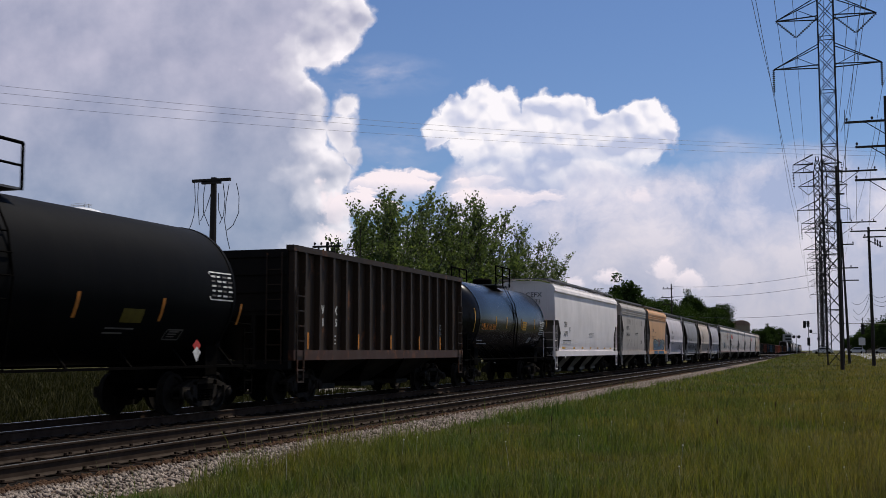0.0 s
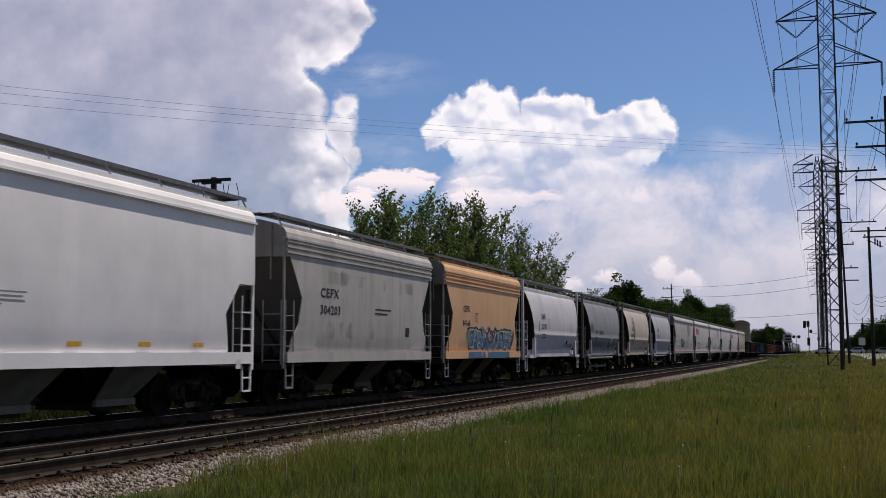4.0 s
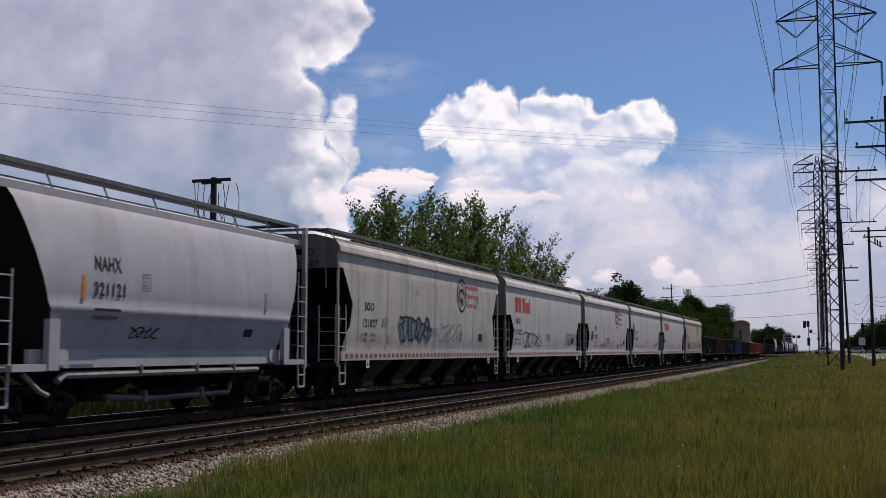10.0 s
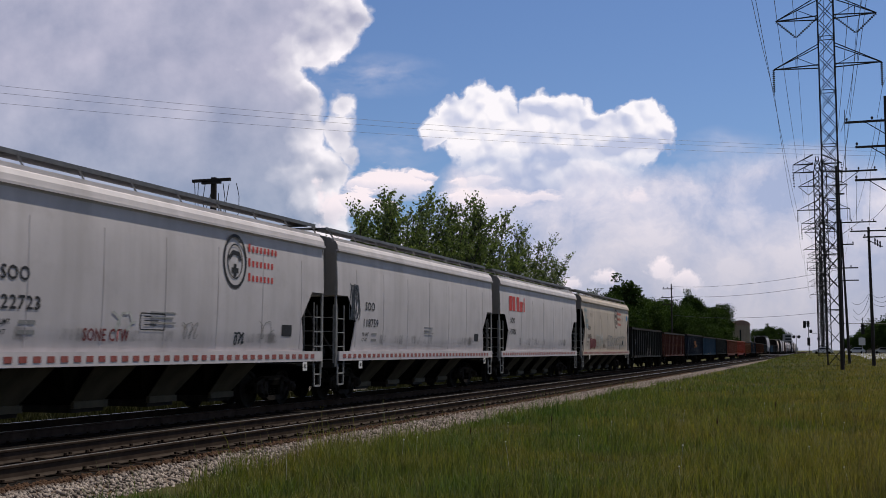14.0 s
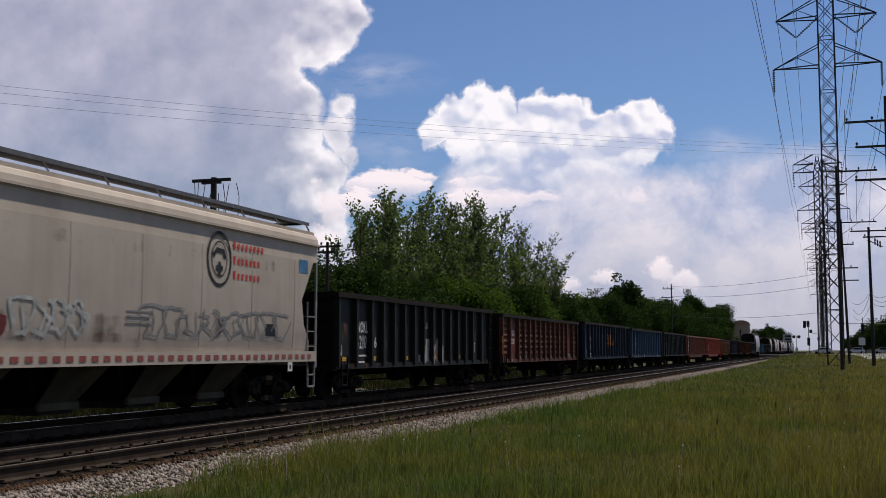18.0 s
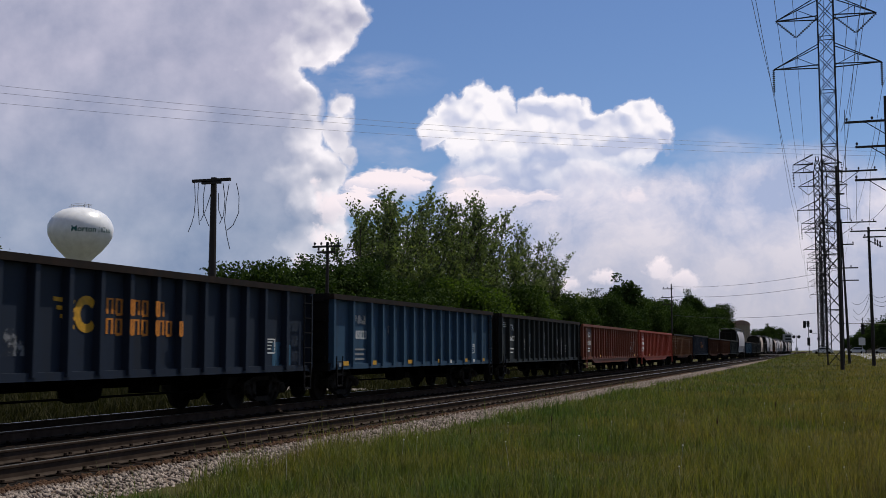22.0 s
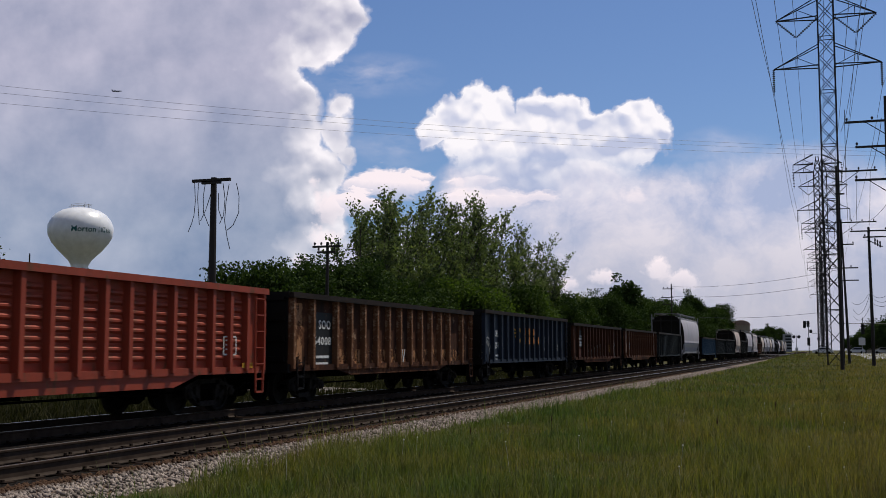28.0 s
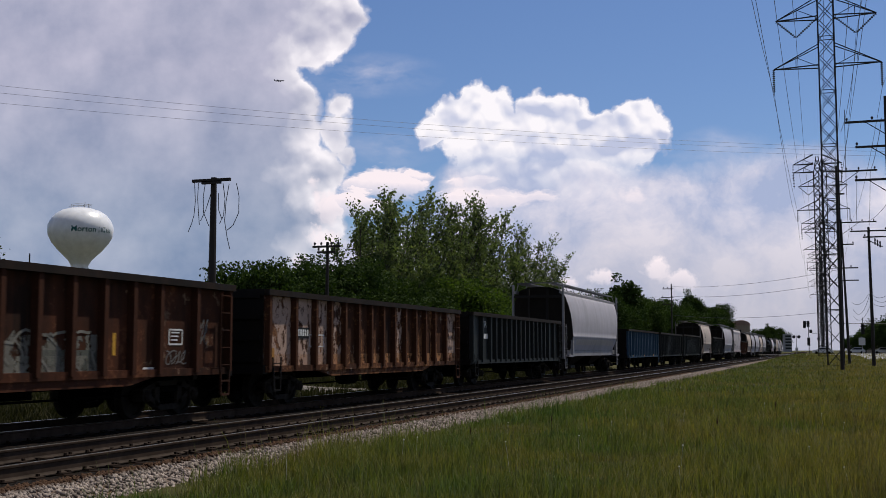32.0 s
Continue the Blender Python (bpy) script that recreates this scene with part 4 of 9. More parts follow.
def round_hopper(label, u0, u1, material, eave=4.17, trim=None, pipe=False, group="covered hopper wagons", ends=(0.0, 0.0), post=None):
    """Covered hopper wagon with a bulging tank-like body, tall corner posts and a low side sill."""
    length = u1 - u0 + ends[1] - ends[0]
    post = post or trim or material
    car = thing("covered_hopper_wagon", label, "rail wagon", group)
    prof = [(0, eave + 0.34), (0.6, eave + 0.30), (1.05, eave + 0.16), (1.24, eave), (1.36, eave - 0.22), (1.47, eave - 0.6), (1.55, eave - 1.05), (1.588, eave - 1.5), (1.584, 2.40), (1.572, 2.23), (1.584, 2.20), (1.584, 2.10), (1.560, 2.06), (1.520, 1.9), (1.44, 1.65), (1.345, 1.40), (0, 1.40)]
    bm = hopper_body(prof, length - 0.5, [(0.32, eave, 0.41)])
    # end slopes take the dark colour, with the gap's shade painted in
    part("body", bm, [material, SHADED_FRAME], car, "", True)
    for s in (1, -1):
        bm = bmesh.new()
        box(bm, min(s * 1.28, s * 1.375), max(s * 1.28, s * 1.375), -length / 2 + 1.15, length / 2 - 1.15, 1.08, 1.412)
        part("side_sill", bm, trim or material, car)
        bm = bmesh.new()
        box(bm, min(s * 1.16, s * 1.27), max(s * 1.16, s * 1.27), -length / 2, length / 2, eave - 0.05, eave + 0.09)
        part("roof_rim", bm, trim or material, car)
        for e in (1, -1):
            bm = bmesh.new()
            y = e * (length / 2 - 1.55)
            box(bm, min(s * 1.46, s * 1.58), max(s * 1.46, s * 1.58), y - 0.14, y + 0.14, 1.05, 1.94)
            box(bm, min(s * 1.30, s * 1.56), max(s * 1.30, s * 1.56), y - 0.14 - (0.9 if e < 0 else 0), y + 0.14 + (0.9 if e > 0 else 0), 1.04, 1.16)
            part("jacking_post", bm, trim or material, car)
    roof_walk(car, length, eave + 0.52, 0.78, 1.24, eave + 0.06)
    for s in (1, -1):
        y = s * (length / 2 - 0.1)
        for x in (-1, 1):
            bm = bmesh.new()
            box(bm, min(x * 1.30, x * 1.40), max(x * 1.30, x * 1.40), y - 0.07, y + 0.07, 0.95, eave + 0.42)
            part("corner_post", bm, post, car)
            ladder(car, x * 1.42, y - s * 0.30, 1.02, 2.75 if s < 0 else 3.4, 0.42, post)
        bm = bmesh.new()
        for z in (1.04, eave - 0.2):
            box(bm, -1.3, 1.3, y - 0.06, y + 0.06, z - 0.07, z + 0.07)
        for x in (-0.5, 0.5):
            box(bm, x - 0.05, x + 0.05, y - 0.05, y + 0.05, 1.0, eave + 0.2)
        box(bm, -1.35, 1.35, y - s * 0.1 - 0.5, y - s * 0.1 + 0.5, 0.98, 1.03)
        beam(bm, (0.9, y, 2.3), (1.25, y - s * 0.5, 1.05), 0.06)
        beam(bm, (-0.9, y, 2.3), (-1.25, y - s * 0.5, 1.05), 0.06)
        part("end_frame", bm, SHADED_FRAME, car)
        ladder(car, 1.08, y + s * 0.03, 1.05, 2.75, 0.46, post, False, False)
        bm = bmesh.new()
        lathe(bm, [(0.16, -0.3), (0.2, -0.26), (0.2, 0.26), (0.16, 0.3)], 14, "x", (0.7, y - s * 0.45, 1.5))
        part("brake_cylinder", bm, SHADED_FRAME, car)
        bm = bmesh.new()
        lathe(bm, [(0.12, -0.02), (0.16, 0.0), (0.16, 0.03)], 16, "x", (1.385, s * (length / 2 - 2.0), 1.28))
        part("round_cover", bm, trim or material, car)
    for i in range(2):
        y = (i - 0.5) * (length - 5.2) / 2
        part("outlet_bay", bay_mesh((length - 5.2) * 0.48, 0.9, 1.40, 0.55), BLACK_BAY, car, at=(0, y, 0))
    if pipe:
        bm = bmesh.new()
        tube(bm, [(1.3, -length / 2 + 2.0, 0.85), (1.3, -length / 2 + 2.2, 0.95), (1.32, length / 2 - 2.6, 0.95)], 0.07, 8)
        for y in (-1.5, 0.6, 2.2):
            box(bm, 1.24, 1.40, y - 0.02, y + 0.02, 0.95, 1.12)
        part("unloading_pipe", bm, RUNG, car, "pale grey unloading pipe under the sill")
        bm = bmesh.new()
        tube(bm, [(1.45, -length / 2 + 0.9, 1.0), (1.48, -length / 2 + 1.3, 0.7), (1.5, -length / 2 + 1.5, 0.62)], 0.05, 8)
        part("pipe_end", bm, RUNG, car)
        bm = bmesh.new()
        tube(bm, [(1.05, -2.2, 0.50), (1.1, -0.8, 0.42), (1.1, 2.4, 0.44), (1.0, 2.7, 0.62)], 0.06, 8)
        for y in (-1.0, 1.2):
            box(bm, 1.03, 1.17, y - 0.05, y + 0.05, 0.36, 0.60)
        part("outlet_pipe", bm, GRIMY_POST, car, "grimy pale outlet pipe near the rails")
    running_gear(car, length, 1.75)
    stand(TRAIN, car, u0, u1, ends)
    return car


def gondola(label, u0, u1, material, ribs=14, top=2.86, bottom=0.93, corrugated=0, belly=0.0, end_material=None, chord=None, rib_material=None, panel=(-6.22, -5.07), silvered=None, ladder_material=None, group="open gondola wagons", ends=(0.0, 0.0), near_ladder=False, flat=()):
    """Open gondola wagon: steel sheets between pressed side posts under a top chord."""
    length = u1 - u0 + ends[1] - ends[0]
    car = thing("gondola_wagon", label, "rail wagon", group)
    half = length / 2
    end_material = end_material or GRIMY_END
    panel_x, out = 1.44, 1.585
    for s in (1, -1):
        bm = bmesh.new()
        box(bm, min(s * panel_x, s * (panel_x - 0.03)), max(s * panel_x, s * (panel_x - 0.03)), -half, half, bottom, top - 0.05)
        part("side_sheet", bm, material, car)
        bm = bmesh.new()
        v = box(bm, min(s * 1.40, s * 1.615), max(s * 1.40, s * 1.615), -half - 0.03, half + 0.03, top - 0.14, top)
        part("top_chord", bm, chord or GRIMY_CHORD, car)
        bm = bmesh.new()
        box(bm, min(s * 1.40, s * 1.53), max(s * 1.40, s * 1.53), -half, half, bottom - 0.06, bottom + 0.09)
        if belly:
            y0 = half - 2.9
            vs = [bm.verts.new((x, y, z)) for x in (s * 1.40, s * 1.50) for y, z in ((-y0, bottom - 0.05), (-y0 + 1.0, bottom - belly), (y0 - 1.0, bottom - belly), (y0, bottom - 0.05))]
            for f in ((0, 1, 2, 3), (7, 6, 5, 4), (0, 4, 5, 1), (1, 5, 6, 2), (2, 6, 7, 3), (3, 7, 4, 0)):
                bm.faces.new([vs[i] for i in f])
        part("side_sill", bm, material, car)
    bm = bmesh.new()
    wd = 0.085
    vs = [bm.verts.new((x, y, z)) for z in (bottom, top - 0.13) for x, y in ((0, -wd), (out - panel_x, -wd * 0.72), (out - panel_x, wd * 0.72), (0, wd))]
    for f in ((0, 1, 5, 4), (1, 2, 6, 5), (2, 3, 7, 6), (0, 3, 2, 1), (4, 5, 6, 7)):
        bm.faces.new([vs[i] for i in f])
    rib = finish("side_post", bm, rib_material or material)
    first = 0.9
    if corrugated and not silvered:
        inner = [-half + first + (length - 2 * first) * i / (ribs - 1) for i in range(ribs)]
    else:
        inner = [panel[0]] + [panel[1] - 2 * panel[1] * i / (ribs - 3) for i in range(ribs - 2)] + [-panel[0]]
    ys = [-half + 0.12] + inner + [half - 0.12]
    for s in (1, -1):
        for y in ys:
            if s < 0 or not any(a < y < b for a, b in flat):
                put("side_post", rib, car, (s * panel_x, y, 0), 0 if s > 0 else 180)
    if corrugated:
        w = 0.74 if silvered else (length - 2 * first) / (ribs - 1) - 0.24
        h = (top - bottom - 0.5) / corrugated * 0.36
        bm = bmesh.new()
        a = [bm.verts.new(p) for p in ((0, -w / 2, -h), (0, w / 2, -h), (0.055, w / 2 - 0.06, -h * 0.3), (0.055, -w / 2 + 0.06, -h * 0.3), (0.055, w / 2 - 0.06, h * 0.3), (0.055, -w / 2 + 0.06, h * 0.3), (0, w / 2, h), (0, -w / 2, h))]
        for f in ((0, 1, 2, 3), (3, 2, 4, 5), (5, 4, 6, 7), (1, 6, 4, 2), (0, 3, 5, 7)):
            bm.faces.new([a[i] for i in f])
        pressing = finish("pressing", bm, material)
        worn = pressing.copy()
        worn.materials.clear()
        worn.materials.append(silvered or material)
        for a, b in zip(ys, ys[1:]) if silvered else zip(ys[1:-1], ys[2:-1]):
            if silvered and (-6.5 < (a + b) / 2 < -5.0 or 5.0 < (a + b) / 2 < 6.3):
                continue
            if any(f0 - 0.2 < (a + b) / 2 < f1 + 0.2 for f0, f1 in flat):
                continue
            for k in range(corrugated):
                put("pressing", worn if silvered and 1 <= k <= 4 and -4.6 < (a + b) / 2 < 4.4 else pressing, car, (panel_x, (a + b) / 2, bottom + 0.22 + (top - bottom - 0.5) * (k + 0.5) / corrugated))
    for s in (1, -1):
        y = s * half
        bm = bmesh.new()
        box(bm, -1.44, 1.44, y - 0.03, y + 0.03, bottom, top - 0.12)
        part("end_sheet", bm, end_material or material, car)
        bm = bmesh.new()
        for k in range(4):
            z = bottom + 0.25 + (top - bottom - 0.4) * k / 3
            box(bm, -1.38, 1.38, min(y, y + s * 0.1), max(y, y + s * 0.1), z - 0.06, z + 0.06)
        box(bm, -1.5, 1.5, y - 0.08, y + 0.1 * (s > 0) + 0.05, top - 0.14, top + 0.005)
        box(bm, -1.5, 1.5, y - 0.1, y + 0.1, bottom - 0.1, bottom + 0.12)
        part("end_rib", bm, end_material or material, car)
        if s > 0 or near_ladder:
            ladder(car, 1.63, y - s * 0.45 if s > 0 else y + 0.75, bottom + 0.05, top - 0.2, 0.42, ladder_material or material)
        else:
            ladder(car, 1.56, y + 0.5, bottom + 0.05, bottom + 0.3, 0.42, GRIMY_END)
        ladder(car, -1.60, y - s * 0.45, bottom + 0.05, top - 0.2, 0.42, end_material or material)
        ladder(car, 1.1 * s, y + s * 0.14, bottom + 0.05, top - 0.2, 0.42, end_material or material, False, False)
    bm = bmesh.new()
    box(bm, -1.40, 1.40, -half + 0.04, half - 0.04, bottom + 0.02, bottom + 0.10)
    box(bm, -0.2, 0.2, -half + 0.1, half - 0.1, 0.62, bottom)
    for i in range(8):
        y = -half + 3.2 + (length - 6.4) * i / 7
        box(bm, -1.38, 1.38, y - 0.05, y + 0.05, bottom - 0.16, bottom + 0.01)
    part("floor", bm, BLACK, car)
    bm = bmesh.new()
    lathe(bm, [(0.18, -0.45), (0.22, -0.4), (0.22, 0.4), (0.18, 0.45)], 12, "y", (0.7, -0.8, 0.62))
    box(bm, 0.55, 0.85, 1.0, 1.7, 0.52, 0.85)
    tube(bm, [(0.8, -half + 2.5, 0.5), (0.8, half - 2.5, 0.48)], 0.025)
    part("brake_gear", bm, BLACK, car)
    running_gear(car, length, 1.78)
    stand(TRAIN, car, u0, u1, ends)
    return car


def tank_wagon(label, u0, u1, material, group="tank wagons"):
    """Tank wagon: domed barrel on a stub sill, with a railed loading platform on top."""
    length = u1 - u0
    half = length / 2 - 0.55
    car = thing("tank_wagon", label, "rail wagon", group)
    bm = bmesh.new()
    R = 1.56
    prof = [(0.05, -half)] + [(R * math.sin(a), -half + 0.75 * (1 - math.cos(a))) for a in [math.pi / 2 * i / 8 for i in range(1, 9)]]
    prof += [(R, -half + 0.75 + (2 * half - 1.5) * i / 6) for i in range(1, 6)]
    prof += [(r, -y) for r, y in reversed(prof[:9])]
    lathe(bm, prof, 48, "y", (0, 0, 2.66))
    part("barrel", bm, material, car, "", True)
    for y in (-half + 0.72, half - 0.72):
        bm = bmesh.new()
        lathe(bm, [(R - 0.02, -0.06), (R + 0.015, -0.05), (R + 0.015, 0.05), (R - 0.02, 0.06)], 48, "y", (0, y, 2.66))
        part("weld_band", bm, material, car, "", True)
    bm = bmesh.new()
    for s in (1, -1):
        box(bm, min(s * 1.30, s * 1.42), max(s * 1.30, s * 1.42), -half, half, 1.02, 1.07)
        for i in range(9):
            y = -half + 0.4 + (2 * half - 0.8) * i / 8
            beam(bm, (s * 1.36, y, 1.05), (s * 1.0, y, 1.45), 0.05)
    part("running_rail", bm, BLACK, car)
    bm = bmesh.new()
    for s in (1, -1):
        y = s * (length / 2 - 1.7)
        box(bm, -1.25, 1.25, y - 0.25, y + 0.25, 0.82, 1.5)
        box(bm, -0.3, 0.3, min(s * (length / 2 - 3.2), s * length / 2), max(s * (length / 2 - 3.2), s * length / 2), 0.7, 1.1)
        box(bm, -1.45, 1.45, s * length / 2 - 0.45, s * length / 2 + 0.02, 1.0, 1.06)
    part("saddle", bm, BLACK, car)
    bm = bmesh.new()
    box(bm, -1.0, 1.0, -1.1, 1.1, 4.17, 4.21)
    part("platform", bm, GRATE, car)
    bm = bmesh.new()
    lathe(bm, [(0.42, 4.05), (0.42, 4.47), (0.36, 4.53), (0.1, 4.55)], 20, "z", (0, 0.2, 0))
    box(bm, -0.2, 0.2, 0.7, 1.0, 4.2, 4.42)
    part("manway", bm, BLACK, car)
    for s in (1, -1):
        bm = bmesh.new()
        for y in (-1.1, 0.0, 1.1):
            tube(bm, [(s * 1.0, y, 4.17), (s * 1.0, y, 5.0)], 0.032)
        tube(bm, [(s * 1.0, -1.1, 5.0), (s * 1.0, 1.1, 5.0)], 0.032)
        tube(bm, [(s * 1.0, -1.1, 4.6), (s * 1.0, 1.1, 4.6)], 0.024)
        part("guard_rail", bm, BLACK, car)
        bm = bmesh.new()
        for y in (-0.22, 0.22):
            tube(bm, [(s * 1.46, y, 1.05), (s * 1.61, y, 2.6), (s * 1.47, y, 3.38), (s * 1.05, y, 4.2)], 0.022)
        for i in range(8):
            a = -0.75 + i * 0.24
            tube(bm, [(s * 1.61 * math.cos(a), -0.22, 2.66 + 1.61 * math.sin(a)), (s * 1.61 * math.cos(a), 0.22, 2.66 + 1.61 * math.sin(a))], 0.016)
        part("ladder", bm, BLACK, car)
    for s in (1, -1):
        for x in (1.38, -1.38):
            ladder(car, x, s * (length / 2 - 0.25), 0.95, 1.9, 0.42, BLACK)
        bm = bmesh.new()
        for x in (-1.35, 1.35):
            tube(bm, [(x, s * (length / 2 - 0.1), 1.03), (x, s * (length / 2 - 0.1), 2.0), (x * 0.55, s * (half - 0.3), 2.1)], 0.022)
        part("hand_rail", bm, BLACK, car)
    running_gear(car, length, 1.6)
    stand(TRAIN, car, u0, u1)
    return car


def ribbed_hopper(label, u0, u1, material, sill_material, group="open hopper wagons"):
    """Tall open-top hopper wagon with close side posts."""
    length = u1 - u0
    half = length / 2
    car = thing("open_hopper_wagon", label, "rail wagon", group)
    top, bottom = 4.05, 1.36
    for s in (1, -1):
        bm = bmesh.new()
        box(bm, min(s * 1.44, s * 1.41), max(s * 1.44, s * 1.41), -half, half, bottom, top - 0.05)
        part("side_sheet", bm, material, car)
        bm = bmesh.new()
        box(bm, min(s * 1.38, s * 1.60), max(s * 1.38, s * 1.60), -half - 0.03, half + 0.03, top - 0.15, top)
        part("top_chord", bm, material, car)
        bm = bmesh.new()
        box(bm, min(s * 1.38, s * 1.61), max(s * 1.38, s * 1.61), -half, half, bottom - 0.22, bottom + 0.04)
        part("side_sill", bm, sill_material, car)
    bm = bmesh.new()
    wd = 0.075
    vs = [bm.verts.new((x, y, z)) for z in (bottom, top - 0.13) for x, y in ((0, -wd), (0.15, -wd * 0.75), (0.15, wd * 0.75), (0, wd))]
    for f in ((0, 1, 5, 4), (1, 2, 6, 5), (2, 3, 7, 6), (0, 3, 2, 1), (4, 5, 6, 7)):
        bm.faces.new([vs[i] for i in f])
    rib = finish("side_post", bm, material)
    for s in (1, -1):
        for y in [-half + 0.1] + [-6.26 + 0.87 * i for i in range(15)] + [half - 0.1]:
            put("side_post", rib, car, (s * 1.44, y, 0), 0 if s > 0 else 180)
    for s in (1, -1):
        y = s * half
        bm = bmesh.new()
        box(bm, -1.44, 1.44, y - 0.03, y + 0.03, 2.3, top - 0.1)
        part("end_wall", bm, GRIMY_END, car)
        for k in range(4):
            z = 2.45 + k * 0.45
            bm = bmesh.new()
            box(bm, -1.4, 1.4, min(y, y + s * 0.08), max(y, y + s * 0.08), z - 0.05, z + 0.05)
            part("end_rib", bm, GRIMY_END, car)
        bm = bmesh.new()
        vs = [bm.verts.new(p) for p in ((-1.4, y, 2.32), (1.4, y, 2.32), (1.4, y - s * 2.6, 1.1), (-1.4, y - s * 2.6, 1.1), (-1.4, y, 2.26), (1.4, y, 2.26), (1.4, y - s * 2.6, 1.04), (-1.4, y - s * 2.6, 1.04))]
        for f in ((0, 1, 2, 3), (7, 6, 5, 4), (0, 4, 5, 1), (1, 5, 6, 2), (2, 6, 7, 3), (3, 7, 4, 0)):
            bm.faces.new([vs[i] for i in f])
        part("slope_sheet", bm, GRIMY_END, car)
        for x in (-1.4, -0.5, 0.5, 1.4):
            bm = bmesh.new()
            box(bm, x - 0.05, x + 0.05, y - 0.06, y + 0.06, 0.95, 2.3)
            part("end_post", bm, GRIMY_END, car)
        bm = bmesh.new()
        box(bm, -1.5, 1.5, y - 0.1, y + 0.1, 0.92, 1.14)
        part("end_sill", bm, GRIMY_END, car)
        ladder(car, 1.62, y - s * 0.35, 1.15, 3.0, 0.42, material)
        ladder(car, 1.1, y + s * 0.12, 1.05, top - 0.2, 0.42, material, False, False)
    for i in range(3):
        y = (i - 1) * (length - 5.0) / 3
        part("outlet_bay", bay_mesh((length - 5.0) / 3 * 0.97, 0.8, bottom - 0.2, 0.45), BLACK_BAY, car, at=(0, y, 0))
    running_gear(car, length, 1.7)
    stand(TRAIN, car, u0, u1)
    return car


BROWN_BAY = paint("muddy_bay_paint", (0.105, 0.090, 0.062), (0.02, 0.016, 0.012), 0.75, gloss=0.08)
# Near black, since the shadow under the wagon is painted into it.
BLACK_BAY = paint("shaded_bay_underside", (0.012, 0.010, 0.008), amount=0.3, gloss=0.08)
# ---- plants ----
def leaf_material(name, a, b, glow=0.35):
    n = Nodes(name)
    g = n.tree.nodes.new("ShaderNodeNewGeometry")
    tone = n.mix(g.outputs["Random Per Island"], a, b)
    n.done(tone, 0.8, 0, 0.06)
    tr = n.tree.nodes.new("ShaderNodeBsdfTranslucent")
    n.link(n.mix(1.0, tone, (1.5, 1.7, 0.6), "MULTIPLY"), tr.inputs["Color"])
    mx = n.tree.nodes.new("ShaderNodeMixShader")
    mx.inputs[0].default_value = glow
    n.link(n.bsdf.outputs[0], mx.inputs[1])
    n.link(tr.outputs[0], mx.inputs[2])
    n.link(mx.outputs[0], n.tree.nodes["Material Output"].inputs["Surface"])
    return n.mat


LEAF_POPLAR = leaf_material("poplar_leaves", (0.040, 0.060, 0.027), (0.165, 0.195, 0.10), 0.3)
LEAF_GREEN = leaf_material("broad_green_leaves", (0.012, 0.027, 0.007), (0.050, 0.078, 0.020), 0.2)
LEAF_DARK = leaf_material("dark_green_leaves", (0.012, 0.027, 0.007), (0.044, 0.070, 0.018), 0.18)
LEAF_BUSH = leaf_material("bright_shrub_leaves", (0.026, 0.050, 0.011), (0.080, 0.118, 0.028), 0.3)
BARK = paint("grey_brown_bark", (0.05, 0.042, 0.034), (0.03, 0.025, 0.02), 0.6)


def leaf_cloud(points, size, rng, stretch=1.5):
    """Diamond leaves at points, each turned at random."""
    k = len(points)
    a = rng.normal(size=(k, 3))
    a /= np.linalg.norm(a, axis=1)[:, None]
    b = np.cross(a, rng.normal(size=(k, 3)))
    b /= np.linalg.norm(b, axis=1)[:, None]
    s = size * rng.uniform(0.6, 1.35, (k, 1))
    a, b = a * s * stretch / 2, b * s / 2
    verts = np.stack([points - a, points - b, points + a, points + b], 1).reshape(-1, 3)
    return verts, np.arange(4 * k).reshape(-1, 4)


def finish_tree(name, label, bm, verts, faces, leaf, at):
    ob = thing(name, label, "tree", "trees beside the railway", at)
    part("trunk", bm, BARK, ob)
    put("crown", array_mesh("crown", verts, faces, leaf), ob)
    return ob


